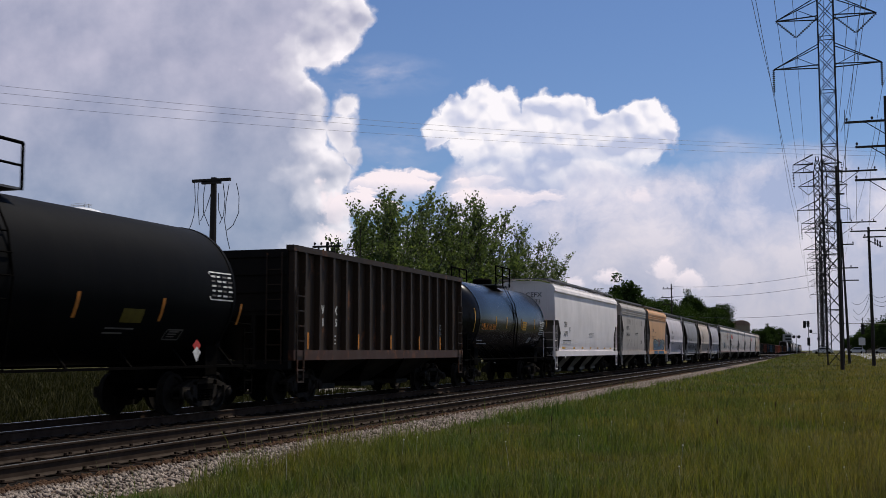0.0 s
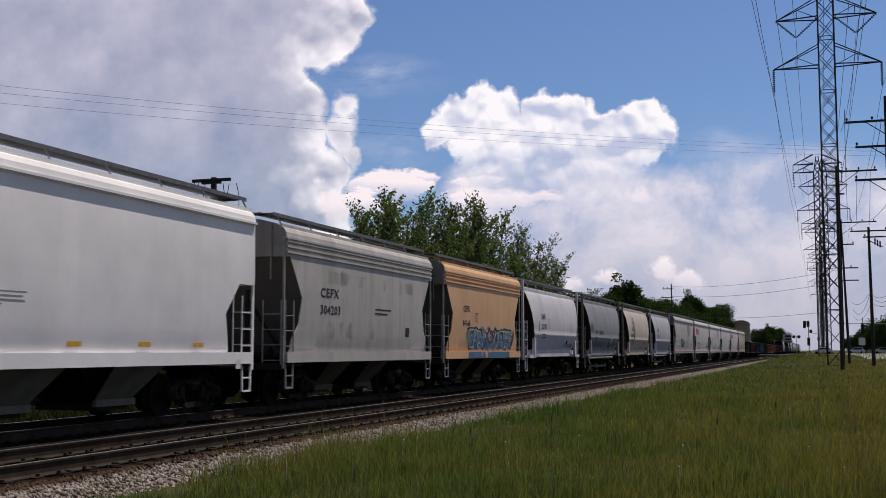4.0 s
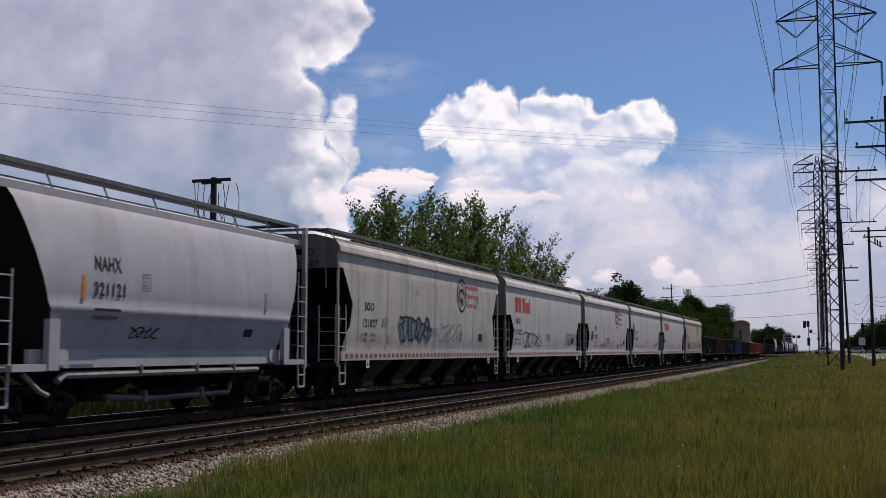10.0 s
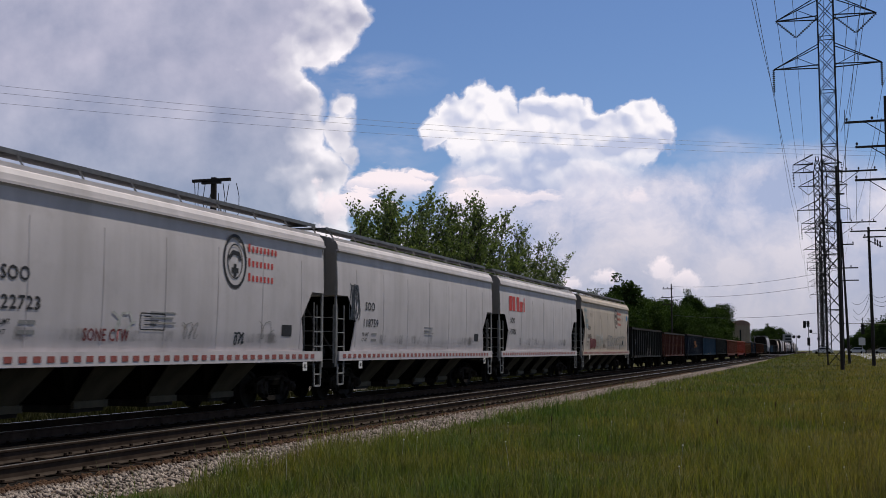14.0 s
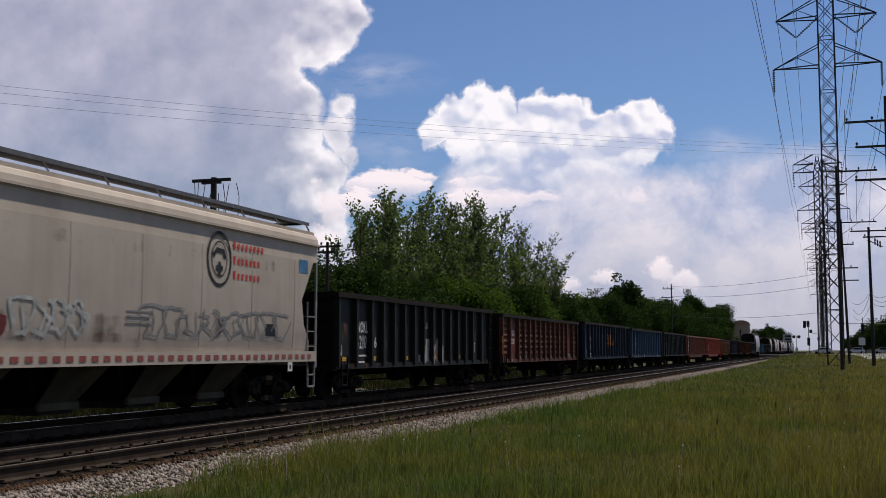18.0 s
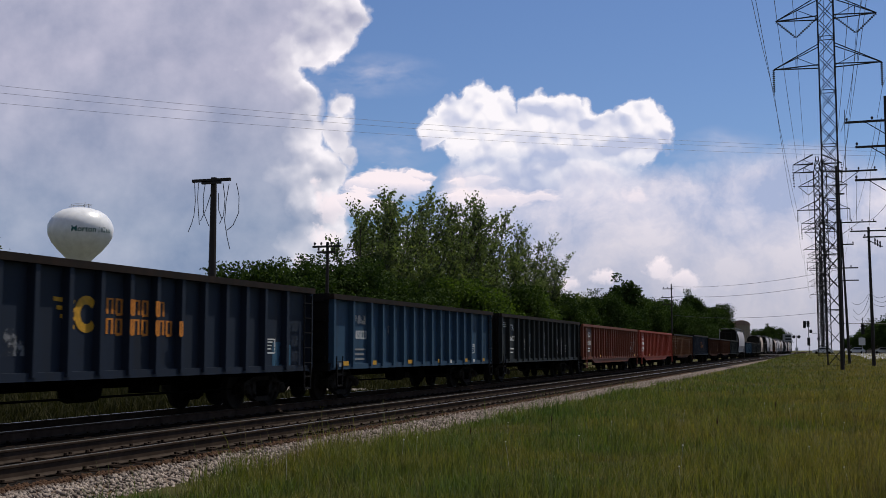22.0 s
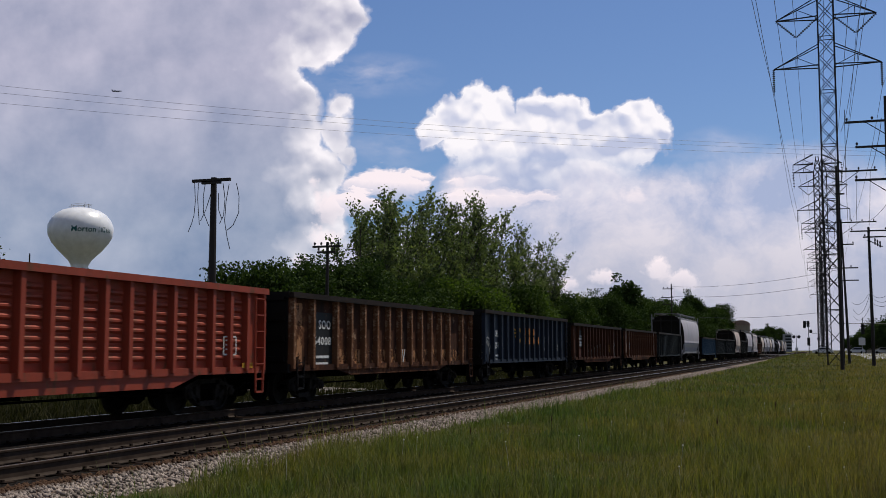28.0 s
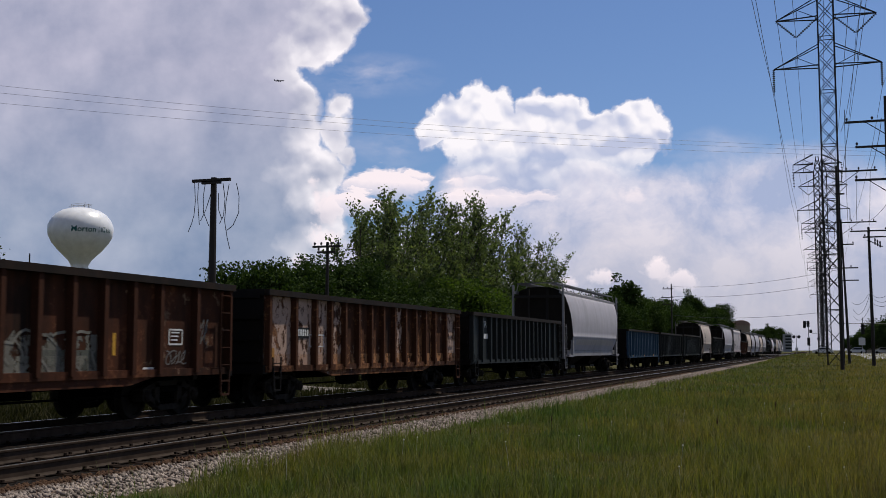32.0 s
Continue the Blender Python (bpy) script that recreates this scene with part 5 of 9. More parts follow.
def poplar(seed, height, at, leaf=LEAF_POPLAR, lean=0.10, leaders=13, label="tall feathery poplar with upswept grey-green branches"):
    rng = np.random.default_rng(seed)
    bm = bmesh.new()
    tube(bm, [(0, 0, -0.3), (0.05, 0, height * 0.12), (0.0, 0.1, height * 0.22)], 0.22, 7, 0.16)
    pts = []
    for i in range(leaders):
        az = 2 * math.pi * (i + rng.uniform(-0.3, 0.3)) / leaders
        h1 = height * (rng.uniform(0.55, 0.86) if i % 2 else rng.uniform(0.84, 1.0)) if i else height
        reach = height * (rng.uniform(0.22, 0.40) if i % 2 else rng.uniform(0.06, 0.26))
        base = Vector((0, 0.05, height * rng.uniform(0.06, 0.2)))
        path = []
        for j in range(7):
            t = j / 6
            path.append(base + Vector((math.cos(az) * reach * t ** 0.8, math.sin(az) * reach * t ** 0.8 + lean * height * t * t * 0.6, (h1 - base.z) * t)))
        tube(bm, path, 0.11, 5, 0.02)
        for _ in range(34):
            t = rng.uniform(0.14, 1.0) ** 0.85
            k = min(5, int(t * 6))
            p = path[k].lerp(path[k + 1], t * 6 - k)
            a2, ln = rng.uniform(0, 6.28), (2.3 - 1.2 * t) * rng.uniform(0.4, 1.5)
            d = Vector((math.cos(a2) * 0.85 + lean * 2.0, math.sin(a2) * 0.85 + lean * 3.0, 0.65 + 0.7 * t)).normalized()
            tip = p + d * ln
            if rng.random() < 0.5:
                beam(bm, p, tip, 0.035)
            for centre, spread, count in ((p.lerp(tip, 0.55), 0.20, 9), (tip, 0.24, 15)):
                for _ in range(count):
                    q = centre + d * rng.normal() * spread * 1.5
                    pts.append((q.x + rng.normal() * spread * 0.62, q.y + rng.normal() * spread * 0.62, q.z + rng.normal() * spread * 0.62))
    v, f = leaf_cloud(np.array(pts), 0.175, rng, 1.6)
    return finish_tree("tree", label, bm, v, f, leaf, at)


def broadleaf(seed, height, radius, at, leaf=LEAF_GREEN, size=0.15, clumps=150, per=165, low=0.12, label="rounded broad-leaved tree in full summer leaf", name="tree"):
    rng = np.random.default_rng(seed)
    bm = bmesh.new()
    tube(bm, [(0, 0, -0.3), (0.1, 0, height * 0.25), (0.0, 0.1, height * 0.6)], 0.03 * height, 8, 0.01 * height)
    centre = Vector((0, 0, height * (0.5 + low / 2)))
    half = height * (0.5 - low / 2)
    pts = []
    lobes = [(rng.uniform(0, 6.28), rng.uniform(-0.6, 0.95), rng.uniform(0.25, 0.5)) for _ in range(9)]
    for i in range(clumps):
        az, sz, fill = rng.uniform(0, 6.28), rng.uniform(-0.95, 1.0), rng.uniform(0.45, 1.0) ** 0.5
        swell = 0.70
        for la, lz, lw in lobes:
            d = (math.sin((az - la) / 2) * 2) ** 2 + (sz - lz) ** 2
            swell = max(swell, 0.70 + 0.44 * math.exp(-d / (lw * lw)))
        r = math.sqrt(max(0.02, 1 - sz * sz)) * radius * fill * swell * (1.0 if sz < 0.2 else 1.0 - 0.15 * sz)
        c = Vector((math.cos(az) * r, math.sin(az) * r, centre.z + sz * half * fill * min(1.08, swell + 0.1)))
        if i % 6 == 0:
            tube(bm, [(0, 0.05, height * rng.uniform(0.15, 0.5)), c.lerp(Vector((0, 0, c.z * 0.7)), 0.4), c], 0.012 * height * 0.6, 4, 0.01)
        g = radius * 0.13
        pts.append(np.clip(rng.normal(size=(per, 3)), -1.5, 1.5) * (g, g, g * 0.8) + np.array(c))
    v, f = leaf_cloud(np.concatenate(pts), size, rng)
    return finish_tree(name, label, bm, v, f, leaf, at)


def line_spot(px, off):
    """A place on that bearing in a row that runs off metres left of the camera, parallel to the rails."""
    depth = 1985.0 * off / (math.cos(radians(YAW)) * (1452.9 - px))
    y = depth / math.cos(radians(YAW)) - off * TAN
    return (-off, y, ground_z(-off, y)), depth


def plant_trees():
    row = [(655, 350, 37), (692, 328, 38), (735, 340, 39), (772, 336, 38), (815, 352, 37.5), (850, 362, 38.5), (905, 394, 38), (935, 412, 39), (962, 455, 38)]
    sources = []
    for i, (px, top, off) in enumerate(row):
        at, depth = line_spot(px, off)
        h = 0.925 * (rise(top, depth) - at[2])
        if i < 4:
            sources.append((poplar(20 + i, h, at, lean=0.10 + 0.02 * i), h))
        else:
            src, h0 = sources[i % 4]
            copy_thing(src, pose(*at, 0, 0, (-12, 9, 15, -8)[i % 4]) @ Matrix.Diagonal((h / h0, h / h0, h / h0, 1)))
    # understory and the long row of broad-leaved trees
    a = broadleaf(41, 7.4, 3.8, line_spot(455, 36)[0], LEAF_GREEN)
    b = broadleaf(42, 8.2, 4.2, line_spot(545, 37)[0], LEAF_DARK)
    c = broadleaf(43, 7.0, 4.4, line_spot(860, 33)[0], LEAF_BUSH, 0.15, low=0.02, label="bright green bushy sapling below taller trees")
    d = broadleaf(44, 16.0, 5.2, line_spot(1104, 38)[0], LEAF_DARK, 0.34, 190, 100)
    rows = [(a, 7.4, 400, 500, 40), (a, 7.4, 500, 472, 38), (b, 8.2, 600, 440, 36), (b, 8.2, 648, 455, 36), (a, 7.4, 700, 470, 35), (b, 8.2, 752, 480, 34), (c, 7.0, 800, 470, 33), (a, 7.4, 905, 488, 35), (c, 7.0, 930, 500, 34), (b, 8.2, 985, 512, 36), (a, 7.4, 1015, 508, 40), (a, 7.4, 1045, 515, 41), (b, 8.2, 1070, 523, 36), (a, 7.4, 1138, 536, 36), (a, 7.4, 1166, 529, 38), (d, 16.0, 1226, 521, 39), (a, 7.4, 1250, 546, 38), (b, 8.2, 1205, 540, 37), (a, 7.4, 1276, 540, 44), (a, 7.4, 1252, 574, 33), (a, 7.4, 1282, 586, 34), (a, 7.4, 325, 516, 46), (b, 8.2, 285, 520, 48), (c, 7.0, 365, 505, 42), (b, 8.2, -125, 380, 40), (b, 8.2, 30, 566, 46), (a, 7.4, 110, 570, 45), (b, 8.2, 185, 566, 46), (c, 7.0, 250, 562, 44), (a, 7.4, -55, 566, 45), (b, 8.2, 1190, 556, 35), (d, 16.0, 1362, 577, 44), (a, 7.4, 1348, 583, 44), (b, 8.2, 1378, 582, 46)]
    for i, (src, h0, px, top, off) in enumerate(rows):
        at, depth = line_spot(px, off)
        k = (0.90 if px < 1050 else 1.02) * (rise(top, depth) - at[2]) / h0
        wide = k * (0.62 if px == 1276 else 0.95 if px == 1226 else 1.05)
        copy_thing(src, pose(*at, 0, 0, 67 * i) @ Matrix.Diagonal((wide, wide, k, 1)))
    # beyond the road
    for i, (px, depth, top) in enumerate(((1532, 330, 585), (1556, 300, 568), (1585, 280, 560), (1505, 420, 596), (1620, 260, 550))):
        x, y = spot(px, depth)
        k = (rise(top, depth) - 0.7) / 8.2
        copy_thing(b, pose(x, y, 0.6, 0, 0, 50 * i) @ Matrix.Diagonal((k * 1.2, k * 1.2, k, 1)))


plant_trees()


def grass():
    n = Nodes("meadow_grass")
    g = n.tree.nodes.new("ShaderNodeNewGeometry")
    big = n.ramp(n.mix(0.45, n.noise(0.16, 6, 0.62), n.noise(0.75, 5, 0.6)), 0.41, 0.59)
    lush = n.mix(g.outputs["Random Per Island"], (0.014, 0.043, 0.009), (0.102, 0.172, 0.042))
    dry = n.mix(g.outputs["Random Per Island"], (0.085, 0.074, 0.016), (0.33, 0.245, 0.075))
    split = n.tree.nodes.new("ShaderNodeSeparateXYZ")
    n.link(n.coords(), split.inputs[0])
    m = n.tree.nodes.new("ShaderNodeMapRange")
    m.inputs["From Min"].default_value, m.inputs["From Max"].default_value = -6.5, 2.0
    n.link(split.outputs[0], m.inputs["Value"])
    blend = n.mix(0.40, big, m.outputs[0])
    tone = n.mix(blend, lush, dry)
    seed = n.mix(1.0, n.ramp(n.noise(0.55, 7, 0.65), 0.53, 0.68), (0.5,) * 3, "MULTIPLY")
    tone = n.mix(seed, tone, n.mix(g.outputs["Random Per Island"], (0.085, 0.052, 0.022), (0.23, 0.145, 0.065)))
    n.done(tone, 0.7, 0, 0.2)
    tr = n.tree.nodes.new("ShaderNodeBsdfTranslucent")
    n.link(n.mix(1.0, tone, (1.3, 1.4, 0.6), "MULTIPLY"), tr.inputs["Color"])
    mx = n.tree.nodes.new("ShaderNodeMixShader")
    mx.inputs[0].default_value = 0.3
    n.link(n.bsdf.outputs[0], mx.inputs[1])
    n.link(tr.outputs[0], mx.inputs[2])
    n.link(mx.outputs[0], n.tree.nodes["Material Output"].inputs["Surface"])

    rng = np.random.default_rng(7)
    sets = []

    def add(count, d0, d1, h0, h1, width, power, weeds=False):
        depth = d0 * (d1 / d0) ** (rng.uniform(0, 1, count) ** power)
        px = rng.uniform(-60, 1640, count)
        a = (px - 784) / 1985
        c, s = math.cos(radians(YAW)), math.sin(radians(YAW))
        x, y = a * depth * c - depth * s, a * depth * s + depth * c
        edge = -7.72 + 0.22 * np.sin(y * 1.7) + 0.2 * np.sin(y * 0.61 + 1) + rng.normal(size=count) * 0.16
        far_side = (x < -19.2) & (x > -47) & ~((x > -26.3) & (x < -21.4) & (y > 46) & (y < 53.6))
        keep = far_side if weeds else (x > edge)
        x, y, depth = x[keep], y[keep], depth[keep]
        k = len(x)
        z = np.array([ground_z(u, v) for u, v in zip(x, y)])
        patch = 0.78 + 0.40 * np.sin(x * 0.9 + 1.3) * np.sin(y * 0.47) + 0.25 * np.sin(x * 2.3 + y * 1.1) * np.sin(y * 2.9 - x) + 0.22 * np.sin(x * 6.1 + 1.7 * np.sin(y * 3.3)) * np.sin(y * 5.3)
        near_edge = np.clip((x + 8.3) / 0.5, 0.6, 1.0) * np.where(depth < 45, np.clip(1.25 - (x + 7.9) / 6.0, 1.0, 1.25), 1.0)
        h = rng.uniform(h0, h1, k) * np.clip(patch, 0.35, 1.45) * near_edge
        w = width * rng.uniform(0.6, 1.3, k) * (depth / d0) ** 0.5
        az = rng.uniform(0, 2 * math.pi, k)
        bend = rng.uniform(0.05, 0.95, k) ** 1.3 * h
        dx, dy = np.cos(az), np.sin(az)
        px_, py_ = -dy * w / 2, dx * w / 2
        root = np.stack([x, y, z - 0.02], 1)
        mid = root + np.stack([dx * bend * 0.35, dy * bend * 0.35, h * 0.6], 1)
        tip = root + np.stack([dx * bend + 0.05 * h, dy * bend, h], 1)
        side = np.stack([px_, py_, 0 * w], 1)
        verts = np.stack([root - side, root + side, mid + side * 0.7, mid - side * 0.7, tip], 1).reshape(-1, 3)
        o = np.arange(k)[:, None] * 5
        tri = np.concatenate([o + [0, 1, 2], o + [0, 2, 3], o + [3, 2, 4]], 1).reshape(-1, 3)
        sets.append((verts, tri))

    add(210000, 12.0, 44.0, 0.10, 0.34, 0.009, 0.85)
    add(9000, 12.0, 48.0, 0.40, 0.70, 0.007, 0.8)
    add(150000, 38.0, 150.0, 0.12, 0.30, 0.026, 1.0)
    add(70000, 140.0, 300.0, 0.15, 0.32, 0.09, 1.0)

    def gather(name, label, material):
        verts, faces, base = [], [], 0
        for v, f in sets:
            verts.append(v)
            faces.append(f + base)
            base += len(v)
        ob = new(name, array_mesh(name, np.concatenate(verts), np.concatenate(faces), material))
        tagged(ob, label, "grass", kind="stuff")
        sets.clear()

    gather("grass", "tall uncut meadow grass with dry stalks", n.mat)
    add(330000, 24.0, 120.0, 0.15, 0.75, 0.034, 1.0, True)
    gather("weeds", "dark green weeds behind the far track", leaf_material("dark_weeds", (0.012, 0.014, 0.005), (0.048, 0.045, 0.019), 0.12))

    # seed heads and small white flowers above the grass
    for name, label, count, material, size, high in (("seed_heads", "brown seed heads on thin stalks in the meadow", 14, plain("brown_seed_heads", (0.07, 0.04, 0.02), 0.9), (0.014, 0.07), (0.42, 0.75)), ("flowers", "tiny white wild flowers in the grass", 46, plain("white_petals", (0.6, 0.6, 0.52), 0.8), (0.015, 0.012), (0.28, 0.5))):
        bm = bmesh.new()
        rr = random.Random(count)
        for _ in range(count):
            depth = 13.0 * (5.0 ** (rr.random() ** 0.8))
            x, y = spot(rr.uniform(450, 1600), depth)
            if x < -7.2:
                continue
            z, h = ground_z(x, y), rr.uniform(*high)
            lean = rr.uniform(-0.08, 0.08)
            beam(bm, (x, y, z), (x + lean, y, z + h), 0.003)
            lathe(bm, [(0.001, 0), (size[0], size[1] * 0.4), (size[0] * 0.8, size[1]), (0.001, size[1] * 1.6)], 5, "z", (x + lean, y, z + h))
        tagged(new(name, finish(name, bm, material, clean=False)), label, "wild flowers" if name == "flowers" else "grass", kind="stuff")


grass()


# ---- ballast stones and ties ----
def stones():
    rng = np.random.default_rng(3)
    count = 30000
    y = 7.0 + 75.0 * rng.uniform(0, 1, count) ** 1.5
    x = rng.uniform(-9.0, -7.55, count)
    top = np.interp(x, [-12.2, -8.85, -8.5, -7.7, -7.4], [0.14, 0.14, 0.08, -0.10, -0.2])
    r = rng.uniform(0.018, 0.045, count)
    dirs = np.array([(1, 0, 0), (0, 1, 0), (-1, 0, 0), (0, -1, 0), (0, 0, 1), (0, 0, -1)], float)
    v = dirs[None] * r[:, None, None] * rng.uniform(0.6, 1.25, (count, 6, 1))
    az = rng.uniform(0, 6.28, count)
    ca, sa = np.cos(az)[:, None], np.sin(az)[:, None]
    tilt = rng.uniform(-0.7, 0.7, count)[:, None]
    vx, vy, vz = v[..., 0] * ca - v[..., 1] * sa, v[..., 0] * sa + v[..., 1] * ca, v[..., 2]
    vx, vz = vx * np.cos(tilt) - vz * np.sin(tilt), vx * np.sin(tilt) + vz * np.cos(tilt)
    verts = np.stack([vx + x[:, None], vy + y[:, None], vz + (top + r * 0.35)[:, None]], 2).reshape(-1, 3)
    tri = np.array([(0, 1, 4), (1, 2, 4), (2, 3, 4), (3, 0, 4), (1, 0, 5), (2, 1, 5), (3, 2, 5), (0, 3, 5)])
    faces = (np.arange(count)[:, None, None] * 6 + tri[None]).reshape(-1, 3)
    ob = new("ballast", array_mesh("ballast", verts, faces, ballast_material(True)))
    tagged(ob, "loose crushed stone ballast beside the rails", "ballast", kind="stuff")


stones()


def ties():
    bm = bmesh.new()
    box(bm, -1.30, 1.30, -0.115, 0.115, -0.17, 0.0)
    bmesh.ops.bevel(bm, geom=bm.edges[:], offset=0.012, segments=1, affect="EDGES")
    me = finish("tie", bm, TIE_WOOD)
    rng = random.Random(2)
    for tr, y0, n in ((TRACK_NEAR, 6.0, 150), (TRACK_TRAIN, 14.0, 110)):
        for i in range(n):
            put("tie", me, tr, (rng.uniform(-0.05, 0.05), y0 + 0.53 * i, -0.002 + rng.uniform(-0.01, 0.004)), rng.uniform(-1, 1))


ties()

# ---- water tower ----
TOWER_WHITE = paint("white_tank_enamel", (0.86, 0.87, 0.90), (0.5, 0.52, 0.54), 0.12, rough=0.3, gloss=0.5)
TEAL = plain("teal_sign_paint", (0.02, 0.12, 0.12), 0.5, 0, 0.2)


def water_tower():
    x, y = spot(136.5, 283)
    ob = thing("water_tower", "white spheroid water tower with dark teal lettering", "water tower", "", (x, y, 0))
    bm = bmesh.new()
    lathe(bm, [(0.3, 37.8), (2.6, 37.6), (4.6, 37.0), (6.2, 36.0), (7.3, 34.7), (7.95, 33.2), (8.07, 31.9), (7.8, 30.4), (6.9, 28.7), (5.4, 26.9), (4.0, 25.5), (2.9, 24.4), (2.2, 23.2)], 64)
    part("tank", bm, TOWER_WHITE, ob, "white enamelled spheroid tank", True)
    bm = bmesh.new()
    lathe(bm, [(2.19, 23.25), (1.95, 21.5), (1.9, 19.0), (1.9, 4.0), (2.6, 1.2), (3.4, -0.4)], 40)
    part("stem", bm, TOWER_WHITE, ob, "", True)
    bm = bmesh.new()
    for k in range(10):
        a = 6.283 * k / 10
        tube(bm, [(2.4 * math.cos(a), 2.4 * math.sin(a), 37.5), (2.4 * math.cos(a), 2.4 * math.sin(a), 38.5)], 0.04, 4)
    ring = [(2.4 * math.cos(6.283 * k / 20), 2.4 * math.sin(6.283 * k / 20), 38.5) for k in range(21)]
    tube(bm, ring, 0.05, 4)
    tube(bm, [(-3.6, 0, 38.3), (3.4, 0, 38.4)], 0.06, 4)
    part("roof_railing", bm, RUNG, ob)
    for dx, h in ((0.8, 1.6), (-1.6, 1.1), (1.9, 1.0)):
        bm = bmesh.new()
        tube(bm, [(dx, 0.4, 37.5), (dx, 0.4, 37.7 + h)], 0.06, 5)
        part("antenna", bm, RUNG, ob)
    for a in (-2.4, -1.5, -0.6, 0.4):
        bm = bmesh.new()
        box(bm, -0.12, 0.12, -0.18, 0.18, 20.4, 22.4)
        o = part("panel_antenna", bm, RUNG, ob, "grey cellular panel antenna")
        o.matrix_basis = pose(2.15 * math.cos(a), 2.15 * math.sin(a), 0, 0, 0, math.degrees(a))
    # lettering bent round the tank
    face = math.atan2(-y, -x)

    def wrap(me, start, z):
        for v in me.vertices:
            a = face + start + v.co.x / 8.0
            rr = float(np.interp(z + v.co.y, [30.4, 31.9, 33.2, 34.7], [7.8, 8.07, 7.95, 7.3])) + 0.05 + v.co.z
            v.co = (rr * math.cos(a), rr * math.sin(a), z + v.co.y)

    cu = bpy.data.curves.new("lettering", "FONT")
    cu.body, cu.size, cu.extrude, cu.shear, cu.resolution_u = "Morton", 2.0, 0.01, 0.08, 2
    cu.offset = 0.035
    tmp = bpy.data.objects.new("lettering", cu)
    me = bpy.data.meshes.new_from_object(tmp)
    bpy.data.objects.remove(tmp)
    me.materials.clear()
    me.materials.append(TEAL)
    wrap(me, -0.30, 31.0)
    put("lettering", me, ob, (0, 0, 0), 0, "dark teal town lettering")
    bm = bmesh.new()
    for i, (s, w, h) in enumerate(((0.0, 0.5, 1.5), (0.75, 0.6, 1.1), (1.5, 0.7, 1.5), (2.4, 0.5, 0.9), (3.1, 0.5, 0.9), (3.8, 0.5, 0.9))):
        for j in range(4):
            q = [bm.verts.new((s + w * (j + u) / 4, h * v - (0.2 if h > 1.2 else 0), 0)) for u, v in ((0, 0), (0.8, 0), (0.8, 1), (0, 1))]
            if (i + j) % 3:
                bm.faces.new(q)
    me = finish("lettering", bm, TEAL)
    wrap(me, 0.55, 31.1)
    put("lettering", me, ob, (0, 0, 0), 0, "teal emblem and word curving out of sight")


water_tower()

# ---- power line ----
LATTICE = plain("weathered_lattice_steel", (0.022, 0.021, 0.022), 0.7, 0.0, 0.3)
PORCELAIN = plain("dark_insulator_porcelain", (0.03, 0.028, 0.03), 0.35, 0.0, 0.2)
WIRE = plain("dull_wire", (0.03, 0.03, 0.033), 0.5, 0.4, 0.1)
POLE_WOOD = paint("dark_pole_wood", (0.034, 0.027, 0.024), (0.018, 0.015, 0.014), 0.6)


def insulator(parent, a, b, discs=10):
    bm = bmesh.new()
    a, b = Vector(a), Vector(b)
    beam(bm, a, b, 0.05)
    d = (b - a).normalized()
    rot = d.to_track_quat("Z", "Y").to_matrix()
    for i in range(discs):
        c = a.lerp(b, (i + 0.7) / (discs + 0.4))
        ring = bmesh.ops.create_cone(bm, cap_ends=True, segments=8, radius1=0.17, radius2=0.06, depth=0.13, matrix=Matrix.Translation(c) @ rot.to_4x4())
    part("insulator", bm, PORCELAIN, parent)


